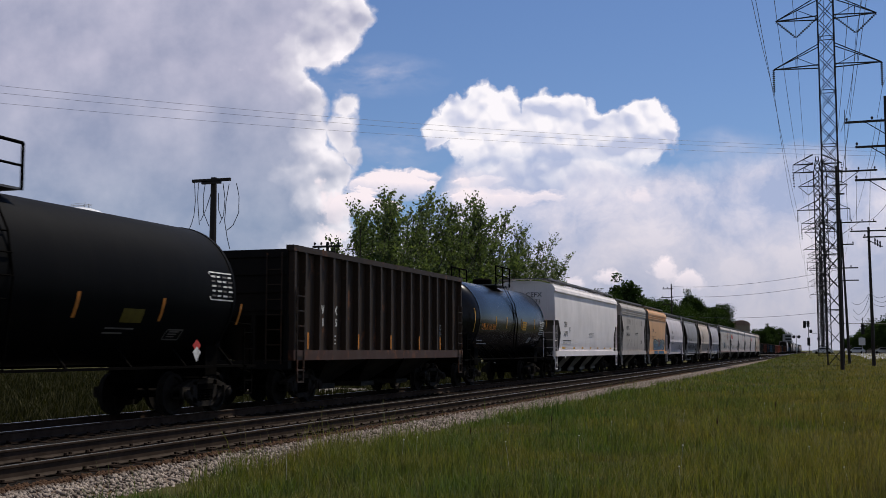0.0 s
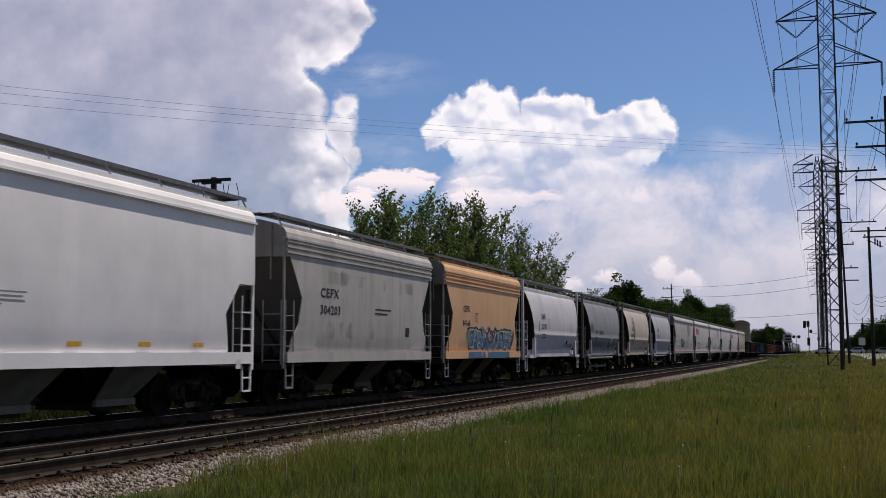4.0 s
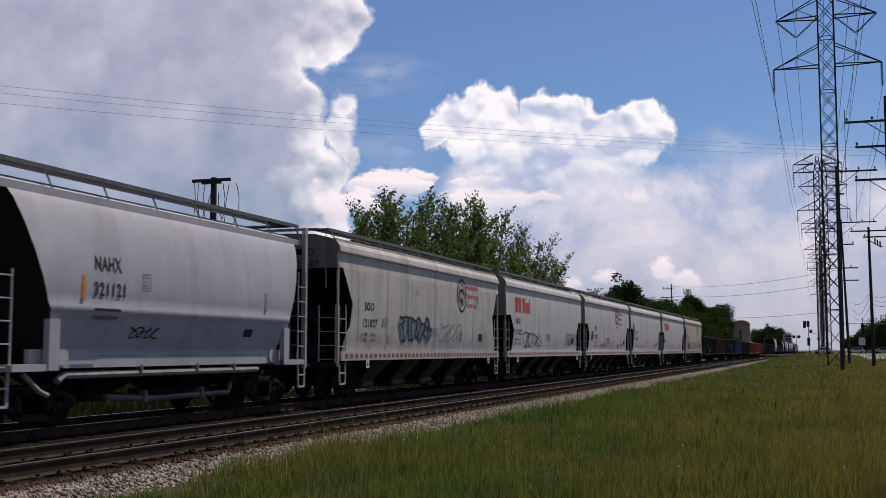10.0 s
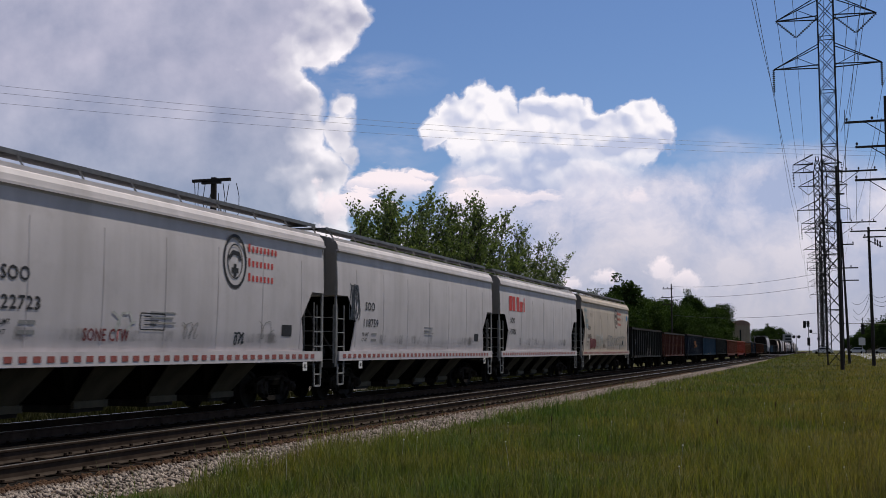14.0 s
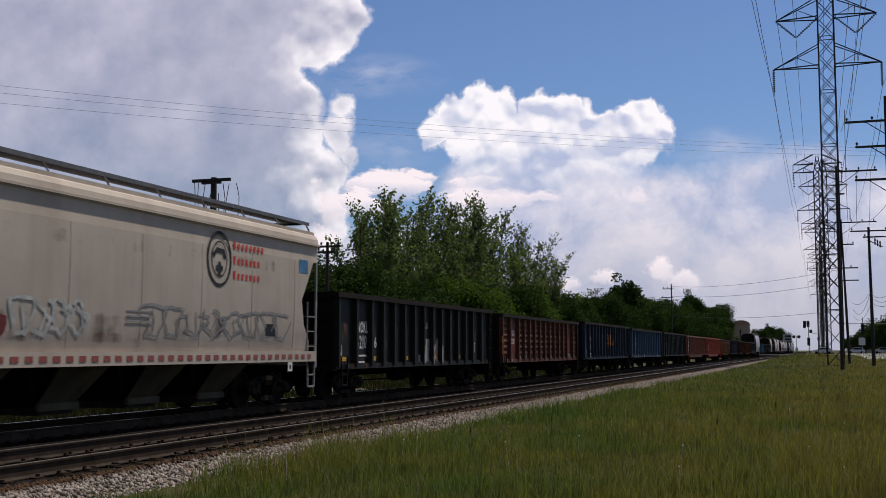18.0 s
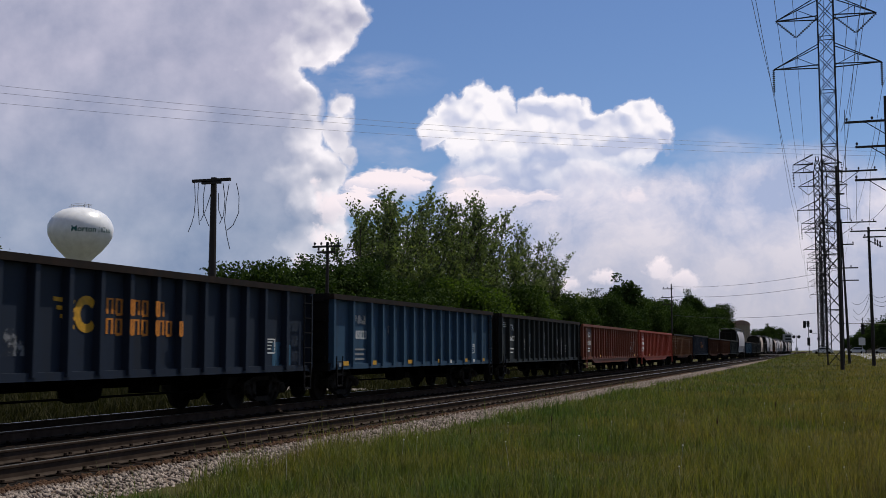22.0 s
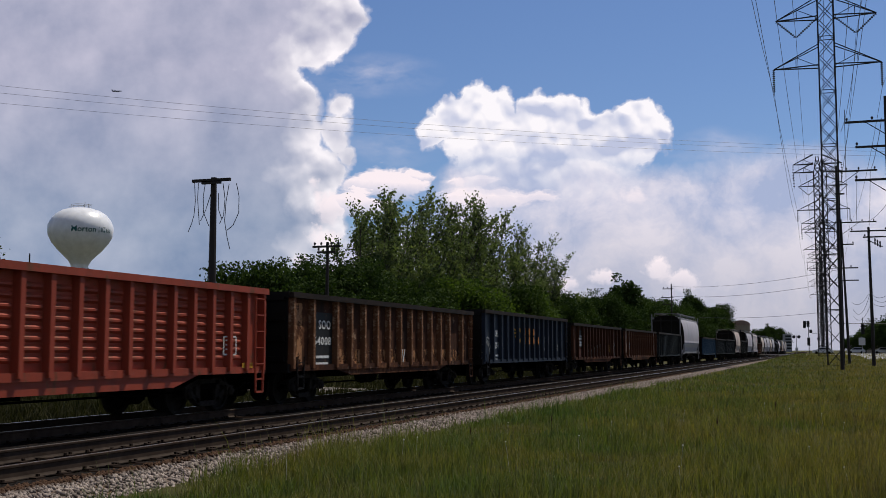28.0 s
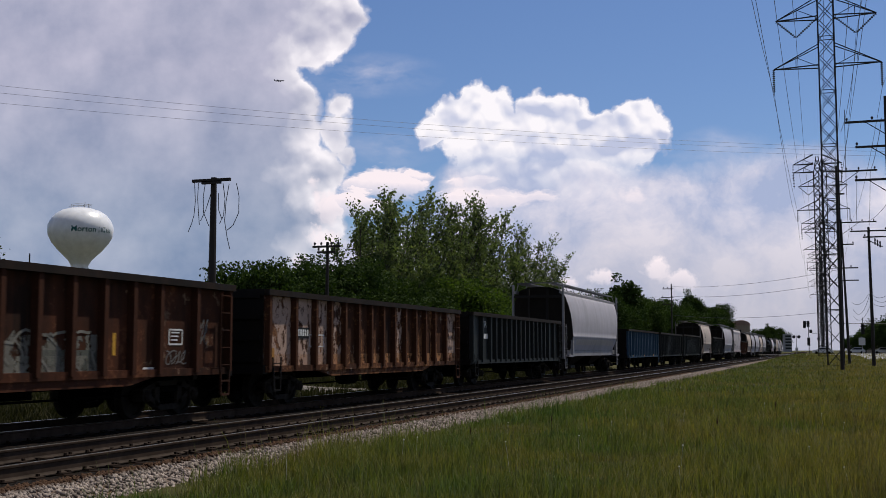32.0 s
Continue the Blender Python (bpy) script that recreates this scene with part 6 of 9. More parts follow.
def lattice_tower(px, depth, top=45.5, thick=1.0, arms=((39.2, 5.4, "v"), (33.6, 5.75, "drop")), group="lattice towers", w=1.7, detail=True):
    x, y = spot(px, depth)
    z0 = ground_z(x, y)
    ob = thing("transmission_tower", "tall slender dark steel lattice transmission tower", "power pylon", group, (x, y, z0))
    h = w / 2
    panels = 22
    def width(z):
        return h if z < top - 3 else h * (1 - 0.75 * (z - top + 3) / 3)
    for sx in (-1, 1):
        for sy in (-1, 1):
            bm = bmesh.new()
            beam(bm, (sx * h, sy * h, -0.3), (sx * h, sy * h, top - 3), 0.15 * thick)
            beam(bm, (sx * h, sy * h, top - 3), (sx * h * 0.25, sy * h * 0.25, top), 0.12 * thick)
            part("leg", bm, LATTICE, ob)
    for side in range(4):
        bm = bmesh.new()
        for i in range(panels):
            za, zb = (top - 0.5) * i / panels, (top - 0.5) * (i + 1) / panels
            a, b = width(za), width(zb)
            c = {0: ((-1, -1), (1, -1)), 1: ((1, -1), (1, 1)), 2: ((1, 1), (-1, 1)), 3: ((-1, 1), (-1, -1))}[side]
            (ax, ay), (bx, by) = c
            beam(bm, (ax * a, ay * a, za), (bx * b, by * b, zb), 0.065 * thick)
            beam(bm, (bx * a, by * a, za), (ax * b, ay * b, zb), 0.065 * thick)
            if i % 3 == 0:
                beam(bm, (ax * a, ay * a, za), (bx * a, by * a, za), 0.07 * thick)
        part("bracing", bm, LATTICE, ob)["kind"] = "stuff"
    hooks = []
    for z, reach, kind in arms:
        for s in (-1, 1):
            bm = bmesh.new()
            tip = (s * reach, 0, z)
            for sy in (-1, 1):
                beam(bm, (s * h, sy * h, z), tip, 0.11 * thick)
                beam(bm, (s * h, sy * h * 0.8, z + reach * 0.42), tip, 0.09 * thick)
            mid = (s * (h + (reach - h) * 0.5), 0, z)
            up = (s * (h + (reach - h) * 0.5), 0, z + reach * 0.21)
            beam(bm, mid, up, 0.07 * thick)
            beam(bm, up, (s * h, 0, z), 0.06 * thick)
            part("cross_arm", bm, LATTICE, ob)
            if kind == "v":
                low = (s * (h + (reach - h) * 0.52), 0, z - 2.1)
                insulator(ob, tip, low, 11 if detail else 5)
                insulator(ob, (s * (h + 0.05), 0, z), low, 11 if detail else 5)
            else:
                low = (s * reach, 0, z - 2.75)
                insulator(ob, tip, low, 12 if detail else 5)
            hooks.append(Vector((x + low[0], y + low[1], z0 + low[2])))
    hooks.append(Vector((x, y, z0 + top)))
    return hooks


def wire(a, b, sag, r=0.022, name="power_line", label="long sagging overhead power conductor", group="power lines", n=14):
    a, b = Vector(a), Vector(b)
    bm = bmesh.new()
    pts = [a.lerp(b, i / n) - Vector((0, 0, sag * 4 * (i / n) * (1 - i / n))) for i in range(n + 1)]
    tube(bm, pts, r, 4, None, False)
    ob = new(name, finish(name, bm, WIRE, clean=False))
    return tagged(ob, label, "cable", group)


def px_point(px, py, depth):
    x, y = spot(px, depth)
    return Vector((x, y, rise(py, depth)))


def power_line():
    rows = []
    for i, (px, depth) in enumerate(((1479, 124), (1465, 259), (1461, 362), (1459, 449), (1457, 537), (1456, 660))):
        rows.append(lattice_tower(px, depth, 45.5, (1.05, 1.2, 1.35, 1.45, 1.55, 1.65)[i], detail=i < 2))
    for a, b in zip(rows, rows[1:]):
        for p, q in zip(a, b):
            wire(p, q, 3.2)
    for p, q in zip(rows[0], rows[1]):
        d = (q - p)
        wire(p, p - d * 0.95, 3.0)
    for a, b in ((((1352, -20), 62), ((1424, 395), 259)), (((1386, -20), 70), ((1432, 360), 259)), (((1524, -20), 62), ((1478, 345), 259)), (((1556, -20), 66), ((1482, 383), 259)), (((1546, -20), 70), ((1500, 230), 110))):
        wire(px_point(*a[0], a[1]), px_point(*b[0], b[1]), 1.5, 0.018)
    for px, depth in ((1456, 192), (1454, 284), (1454, 395)):
        lattice_tower(px, depth, 34.5, 1.15, ((33.2, 4.0, "drop"), (31.8, 3.9, "drop")), "short-armed lattice towers", 1.3, False)


power_line()


def wood_pole(px, depth, top_row, arms, label, lean=0.0, r=0.17, group="wooden utility poles", base=None):
    """A pole with crossarms: (height, from, to, insulator places, brace)."""
    x, y = spot(px, depth)
    z0 = ground_z(x, y) if base is None else base
    h = rise(top_row, depth) - z0
    ob = thing("utility_pole", label, "utility pole", group, (x, y, z0))
    bm = bmesh.new()
    tube(bm, [(0, 0, -0.3), (lean * 0.5, 0, h * 0.5), (lean, 0, h)], r, 10, r * 0.62)
    part("pole", bm, POLE_WOOD, ob)
    for row, a, b, pins, brace in arms:
        z = rise(row, depth) - z0
        bm = bmesh.new()
        beam(bm, (a + lean, -r, z), (b + lean, -r, z), 0.12, 0.14)
        part("cross_arm", bm, POLE_WOOD, ob)
        for p in pins:
            bm = bmesh.new()
            lathe(bm, [(0.025, 0.0), (0.025, 0.06), (0.09, 0.08), (0.065, 0.13), (0.09, 0.18), (0.04, 0.26)], 8, "z", (p + lean, -r, z + 0.06))
            part("insulator", bm, PORCELAIN, ob)
        if brace:
            bm = bmesh.new()
            beam(bm, (brace + lean, -r, z - 0.06), (lean, -r, z - abs(brace) * 0.75), 0.05)
            part("brace", bm, LATTICE, ob)
    return ob, Vector((x, y, z0)), h


def poles():
    # old telegraph pole with its cut wires, behind the train
    ob, at, h = wood_pole(373, 52, 313, [(319, -1.0, 1.0, (), 0), (323, -0.5, 0.5, (), 0)], "weathered telegraph pole with dangling cut wires", r=0.22, group="telegraph poles")
    arm = rise(323, 52)
    for pts in (((341, 326), (343, 360), (341, 385), (337, 400), (331, 415)), ((348, 327), (347, 355), (349, 380), (351, 402)), ((360, 328), (357, 352), (358, 380), (368, 404)), ((371, 345), (362, 375), (353, 395)), ((392, 327), (396, 355), (394, 385), (387, 400)), ((384, 345), (385, 375), (391, 392)), ((403, 328), (398, 360), (396, 395), (401, 425), (406, 445)), ((416, 327), (421, 350), (421, 380), (411, 403), (400, 412))):
        bm = bmesh.new()
        tube(bm, [px_point(a - 2.5, b - 4, 52) - at for a, b in pts], 0.019, 4)
        part("hanging_wire", bm, WIRE, ob, "loose cut wire hanging from the arm")
    wood_pole(578, 78, 429, [(437, -1.05, 1.05, (-0.9, -0.4, 0.4, 0.9), 0), (447, -0.7, 0.7, (-0.6, 0.6), 0)], "short telegraph pole among trees", group="telegraph poles")
    wood_pole(1190, 207, 503, [(512, -1.6, 0.4, (-1.4, -0.7), 0), (527, -1.9, 0.4, (-1.6,), 0), (540, -1.6, 0.4, (-1.4,), 0)], "distant line pole with stacked arms", group="telegraph poles")
    wood_pole(47, 90, 449, [], "bare dark post above the train", group="telegraph poles", r=0.09)
    # street-side line at the power pylons
    wood_pole(1583, 74, 165, [(210, -2.6, 0.5, (-2.5, -0.9), -1.3), (256, -2.0, 0.4, (-1.9,), -1.0), (316, -2.1, 0.5, (-2.0,), -1.2)], "wooden utility pole with one-sided crossarms", r=0.2)
    wood_pole(1490, 96, 292, [(303, -0.3, 3.3, (0.8, 1.8, 3.1), 1.8), (343, -0.2, 0.6, (), 0)], "wooden utility pole beside the pylon")
    wood_pole(1503, 134, 388, [(394, -0.8, 4.0, (1.2, 2.4, 3.7), 2.0), (433, -0.6, 1.4, (1.3,), 0), (475, -0.4, 1.8, (1.0,), 0), (497, -0.4, 1.8, (), 0)], "wooden utility pole with several crossarms", lean=-0.5)
    ob, at, h = wood_pole(1546, 120, 402, [(409, -1.9, 1.9, (-1.7, 1.7), 0), (420, -0.6, 1.9, (-0.4,), 0)], "grey wooden utility pole carrying switch gear", lean=-0.1, r=0.2)
    for dx, dz in ((0.5, -1.6), (0.75, -1.75), (1.0, -1.9)):
        bm = bmesh.new()
        lathe(bm, [(0.05, -0.35), (0.1, -0.2), (0.06, 0.0), (0.1, 0.2), (0.05, 0.35)], 8, "z", (dx, -0.3, h + dz))
        part("fuse_switch", bm, PORCELAIN, ob)
    bm = bmesh.new()
    beam(bm, (-0.3, -0.25, h - 1.4), (1.3, -0.25, h - 2.2), 0.08)
    part("switch_arm", bm, LATTICE, ob)
    # wires hung low between these poles
    for a, b, sag in ((((1512, 548), 134), ((1544, 516), 120), 1.4), (((1512, 560), 134), ((1546, 532), 120), 1.2), (((1510, 536), 134), ((1540, 522), 120), 0.6), (((1545, 520), 120), ((1600, 490), 74), 0.9), (((1546, 527), 120), ((1600, 512), 74), 0.7), (((1546, 536), 120), ((1600, 522), 74), 0.6), (((1522, 400), 134), ((1527, 300), 96), 0.8), (((1545, 404), 134), ((1551, 300), 96), 0.8), (((1508, 400), 134), ((1507, 300), 96), 0.8), (((1507, 300), 96), ((1508, 190), 74), 0.5), (((1551, 300), 96), ((1575, 205), 74), 0.5), (((1530, 392), 134), ((1600, 330), 74), 0.8)):
        wire(px_point(*a[0], a[1]), px_point(*b[0], b[1]), sag, 0.02, "service_cable", "slack dark cable between utility poles", "service cables", 8)
    # lines that cross high over the railway
    ends = []
    for (ya, yb, h) in ((130, 242, 20.0), (144, 249, 20.4), (163, 258, 20.2)):
        za, zb = h * 1985 / (620 - ya), h * 1985 / (620 - yb)
        a, b = px_point(0, ya, za), px_point(1440, yb, zb)
        d = b - a
        wire(a - d * 0.25, b + d * 0.25, 1.3, 0.010, "overhead_line", "thin high line crossing above the railway", "crossing lines", 18)
        ends.append((a - d * 0.25, b + d * 0.25))
    for k in (0, 1):
        p = sum((e[k] for e in ends), Vector()) / 3
        ob = thing("utility_pole", "tall wooden pole carrying the crossing lines", "utility pole", "wooden utility poles", (p.x, p.y, 0))
        bm = bmesh.new()
        tube(bm, [(0, 0, -0.3), (0, 0, p.z + 0.4)], 0.2, 10, 0.14)
        part("pole", bm, POLE_WOOD, ob)
        bm = bmesh.new()
        for e in ends:
            beam(bm, (0, 0, p.z), (e[k].x - p.x, e[k].y - p.y, e[k].z), 0.16)
        part("cross_arm", bm, POLE_WOOD, ob)
    for ya, yb in ((508, 475), (525, 497), (558, 548)):
        wire(px_point(1190, ya, 207), px_point(1503, yb, 134), 0.8, 0.022, "overhead_line", "line hung above the road crossing", "crossing lines", 10)


poles()

# ---- the road crossing and what stands there ----
ASPHALT = paint("pale_worn_road", (0.30, 0.29, 0.28), (0.18, 0.17, 0.16), 0.5)
GLASS = plain("dark_vehicle_glass", (0.02, 0.022, 0.025), 0.1, 0.0, 0.1)
SIGNAL = plain("black_signal_paint", (0.015, 0.015, 0.016), 0.5, 0.0, 0.2)


def road():
    bm = bmesh.new()
    ys = spaced(176, 330, 16)
    rows = []
    for y in ys:
        rows.append([bm.verts.new((x, y, ground_z(x, y) + 0.03 + 0.10 * ramp01(y, 176, 240))) for x in (6.5 - (y - 176) * 0.01, 18, 40, 90)])
    for a, b in zip(rows, rows[1:]):
        for i in range(3):
            bm.faces.new((a[i], a[i + 1], b[i + 1], b[i]))
    tagged(new("road", finish("road", bm, ASPHALT)), "pale concrete road beyond the meadow", "road", kind="structure")
    bm = bmesh.new()
    for y0, y1 in ((252, 263),):
        v = [bm.verts.new(p) for p in ((-60, y0, 0.40), (-8, y0, 0.72), (8, y0, 0.86), (8, y1, 0.88), (-8, y1, 0.74), (-60, y1, 0.42))]
        bm.faces.new((v[0], v[1], v[4], v[5]))
        bm.faces.new((v[1], v[2], v[3], v[4]))
    tagged(new("road", finish("road", bm, ASPHALT)), "grey road crossing the rails", "road", kind="structure")


road()


def road_vehicle(px, depth, material, label, turn, name="car"):
    x, y = spot(px, depth)
    ob = thing(name, label, "car", "cars at the crossing", (x, y, ground_z(x, y) + 0.13), turn)
    bm = bmesh.new()
    side = [(-2.3, 0.35), (-2.32, 0.75), (-2.2, 0.95), (-1.9, 1.0), (-1.55, 1.5), (-1.2, 1.62), (0.35, 1.62), (0.75, 1.5), (1.25, 1.02), (2.1, 0.9), (2.3, 0.7), (2.28, 0.35)]
    rows = [[bm.verts.new((s * (0.9 - max(0, z - 0.95) * 0.28), y_, z)) for y_, z in side] for s in (-1, 1)]
    n = len(side)
    for i in range(n):
        bm.faces.new((rows[0][i], rows[0][(i + 1) % n], rows[1][(i + 1) % n], rows[1][i]))
    bm.faces.new(rows[0])
    bm.faces.new(rows[1][::-1])
    part("body", bm, material, ob)
    for s in (-1, 1):
        bm = bmesh.new()
        q = [bm.verts.new((s * (0.91 - max(0, z - 0.95) * 0.28), y_, z)) for y_, z in ((-1.6, 1.05), (-1.35, 1.48), (0.45, 1.5), (1.0, 1.05))]
        bm.faces.new(q)
        part("side_window", bm, GLASS, ob)
        for yy in (-1.4, 1.4):
            bm = bmesh.new()
            lathe(bm, [(0.18, -0.11), (0.33, -0.1), (0.33, 0.1), (0.18, 0.11)], 16, "x", (s * 0.82, yy, 0.33))
            part("wheel", bm, BLACK, ob)
    return ob


CAR_WHITE = plain("white_car_paint", (0.75, 0.75, 0.74), 0.25, 0, 0.05)
CAR_SILVER = plain("silver_car_paint", (0.45, 0.46, 0.48), 0.3, 0.5, 0.05)
road_vehicle(1456, 258, CAR_WHITE, "white sport utility car waiting at the railway crossing", 90)
road_vehicle(1562, 285, CAR_SILVER, "silver car on the far road", 90)
road_vehicle(1515, 300, CAR_SILVER, "grey car on the far road", 90)


def crossing_signal(px, depth, label):
    x, y = spot(px, depth)
    z0 = ground_z(x, y)
    ob = thing("crossing_signal", label, "crossing signal", "", (x, y, z0))
    h = rise(594, depth) - z0
    bm = bmesh.new()
    tube(bm, [(0, 0, -0.2), (0, 0, h)], 0.07, 8)
    part("mast", bm, CAR_SILVER, ob)
    for s in (-1, 1):
        bm = bmesh.new()
        lathe(bm, [(0.36, 0.0), (0.36, 0.05), (0.2, 0.06), (0.16, 0.3)], 18, "y", (s * 0.55, -0.3, h - 0.35))
        part("flasher", bm, SIGNAL, ob, "round black flashing light hood")
        bm = bmesh.new()
        beam(bm, (-0.6, -0.1, h + (0.45 if s > 0 else -0.0)), (0.6, -0.1, h + (0.0 if s > 0 else 0.45)), 0.22, 0.03)
        part("crossbuck", bm, CAR_WHITE, ob)
    bm = bmesh.new()
    box(bm, -0.3, 0.3, 0.1, 0.6, 0.9, 1.6)
    part("gate_motor", bm, CAR_SILVER, ob)


crossing_signal(1410, 255, "crossing warning signal with twin black flashers")


def signal_mast(px, depth, top_row, heads, label):
    x, y = spot(px, depth)
    z0 = ground_z(x, y)
    ob = thing("railway_signal", label, "railway signal", "", (x, y, z0))
    h = rise(top_row, depth) - z0
    bm = bmesh.new()
    tube(bm, [(0, 0, -0.2), (0, 0, h - 0.4)], 0.09, 8)
    tube(bm, [(-1.2, 0, h - 1.0), (0.3, 0, h - 1.0)], 0.06, 6)
    for k in range(10):
        beam(bm, (0.12, 0.1, 0.6 + k * 0.5), (0.42, 0.1, 0.6 + k * 0.5), 0.04)
    part("mast", bm, SIGNAL, ob)
    for dx, row, big in heads:
        z = rise(row, depth) - z0
        bm = bmesh.new()
        box(bm, dx - 0.33, dx + 0.33, -0.25, 0.05, z - big, z + big)
        for k in (-0.5, 0.0, 0.5):
            lathe(bm, [(0.17, 0.0), (0.17, 0.3)], 10, "y", (dx, -0.55, z + k * big * 1.2))
        part("signal_head", bm, SIGNAL, ob, "black three-light signal head")


signal_mast(1432, 272, 566, ((-0.9, 575, 0.9), (-0.1, 574, 0.75), (0.5, 587, 0.4), (-0.05, 605, 0.95)), "tall railway signal mast with black heads")
signal_mast(1449, 240, 582, ((0.0, 600, 0.2),), "slim dark post at the crossing")


def traffic_light():
    x, y = spot(1528, 150)
    z0 = ground_z(x, y)
    ob = thing("traffic_light", "black hanging traffic light on a cable", "traffic light", "", (x, y, rise(592, 150)))
    bm = bmesh.new()
    box(bm, -0.22, 0.22, -0.2, 0.2, 0.0, 1.5)
    for k in range(3):
        lathe(bm, [(0.15, 0), (0.17, 0.12), (0.17, 0.28)], 12, "y", (0, -0.46, 0.3 + k * 0.45))
    part("housing", bm, SIGNAL, ob)
    bm = bmesh.new()
    tube(bm, [(0, 0, 1.5), (0, 0, 2.2)], 0.04, 6)
    part("hanger", bm, SIGNAL, ob)
    wire(Vector((x - 3.2, y - 2, rise(573, 150))), Vector((x + 9, y + 3, rise(570, 150))), 0.15, 0.03, "span_cable", "span cable holding the traffic light", "service cables", 6)
    wood_pole(1647, 152, 545, [], "dark wooden pole holding a traffic light cable")
    x, y = spot(1526, 215)
    ob = thing("road_sign", "grey back of a square road sign", "road sign", "", (x, y, ground_z(x, y)))
    bm = bmesh.new()
    beam(bm, (0, 0, 0), (0, 0, 3.6), 0.1)
    part("post", bm, CAR_SILVER, ob)
    bm = bmesh.new()
    box(bm, -0.6, 0.6, -0.06, -0.02, 2.0, 3.4)
    part("plate", bm, CAR_SILVER, ob)


traffic_light()


def buildings():
    tan = paint("tan_stucco_wall", (0.40, 0.33, 0.26), (0.2, 0.16, 0.12), 0.4)
    rust = paint("reddish_metal_roof", (0.36, 0.25, 0.21), (0.15, 0.09, 0.07), 0.4)
    (x, y, z), depth = line_spot(1311, 36)
    h = rise(577, depth)
    w = 30 * depth / 1985 / 2
    ob = thing("barrel_roof_building", "tan building with a curved reddish metal roof", "building", "", (x, y, 0), 12)
    bm = bmesh.new()
    box(bm, -w, w, -w, w * 1.3, -0.5, h)
    part("wall", bm, tan, ob)
    bm = bmesh.new()
    v0 = []
    for s in (-w * 1.05, w * 1.05):
        v0.append([bm.verts.new((-s if False else w * 1.08 * math.cos(a), s, h + w * 0.62 * math.sin(a))) for a in [math.pi * k / 14 for k in range(15)]])
    for i in range(14):
        bm.faces.new((v0[0][i], v0[0][i + 1], v0[1][i + 1], v0[1][i]))
    bm.faces.new(v0[0])
    bm.faces.new(v0[1][::-1])
    part("roof", bm, rust, ob)
    bm = bmesh.new()
    box(bm, -0.2 * w, 0.0, -w - 0.06, -w + 0.05, 1.0, h * 0.85)
    part("door", bm, SIGNAL, ob)
    (x, y, z), depth = line_spot(1394, 31)
    ob = thing("office_building", "distant bluish grey office block with window bands", "building", "", (x, y, 0), 20)
    h, w = rise(592, depth), 12 * depth / 1985 / 2
    bm = bmesh.new()
    box(bm, -w, w, -w, w, -0.5, h)
    part("wall", bm, plain("grey_concrete_wall", (0.30, 0.31, 0.34), 0.8), ob)
    for k in range(5):
        bm = bmesh.new()
        box(bm, -w * 0.9, w * 0.9, -w - 0.08, -w - 0.01, h * (0.15 + 0.17 * k), h * (0.25 + 0.17 * k))
        part("window", bm, GLASS, ob)
    # low warehouse beyond the road
    x, y = spot(1590, 420)
    ob = thing("warehouse", "low pale flat-roofed warehouse", "building", "", (x, y, 0.6))
    bm = bmesh.new()
    box(bm, -16, 25, -6, 10, 0, 5.5)
    part("wall", bm, tan, ob)
    bm = bmesh.new()
    box(bm, -16.3, 25.3, -6.3, 10.3, 5.5, 6.0)
    part("roof", bm, plain("flat_roof_edge", (0.3, 0.28, 0.27), 0.8), ob)


buildings()


def airliner():
    ob = thing("airliner", "small distant airliner crossing the sky", "aeroplane")
    grey = plain("shaded_aircraft_skin", (0.10, 0.10, 0.12), 0.4, 0.2, 0.1)
    bm = bmesh.new()
    lathe(bm, [(0.1, -17), (1.2, -14), (1.9, -9), (1.9, 10), (1.3, 15), (0.2, 17.5)], 14, "x")
    part("fuselage", bm, grey, ob, "", True)
    for s in (-1, 1):
        bm = bmesh.new()
        for z in (-0.2, 0.25):
            pass
        v = [bm.verts.new(p) for p in ((4, s * 1.5, -0.6), (-3, s * 1.5, -0.6), (-7, s * 16, 0.6), (-5, s * 16, 0.6), (4, s * 1.5, -0.2), (-3, s * 1.5, -0.2), (-7, s * 16, 0.8), (-5, s * 16, 0.8))]
        for f in ((0, 1, 2, 3), (7, 6, 5, 4), (0, 4, 5, 1), (1, 5, 6, 2), (2, 6, 7, 3), (3, 7, 4, 0)):
            bm.faces.new([v[i] for i in f])
        part("wing", bm, grey, ob)
        bm = bmesh.new()
        lathe(bm, [(0.6, -1.5), (0.95, 0.0), (0.9, 1.8)], 10, "x", (2.0, s * 5, -1.3))
        part("engine", bm, grey, ob)
        bm = bmesh.new()
        box(bm, -16.5, -13.8, min(s * 0.5, s * 5.5), max(s * 0.5, s * 5.5), 0.9, 1.15)
        part("tailplane", bm, grey, ob)
    bm = bmesh.new()
    v = [bm.verts.new(p) for p in ((-12.5, -0.15, 1.5), (-17, -0.15, 1.5), (-18, -0.15, 6.5), (-16, -0.15, 6.5), (-12.5, 0.15, 1.5), (-17, 0.15, 1.5), (-18, 0.15, 6.5), (-16, 0.15, 6.5))]
    for f in ((0, 1, 2, 3), (7, 6, 5, 4), (0, 4, 5, 1), (1, 5, 6, 2), (2, 6, 7, 3), (3, 7, 4, 0)):
        bm.faces.new([v[i] for i in f])
    part("fin", bm, grey, ob)
    return ob


PLANE = airliner()
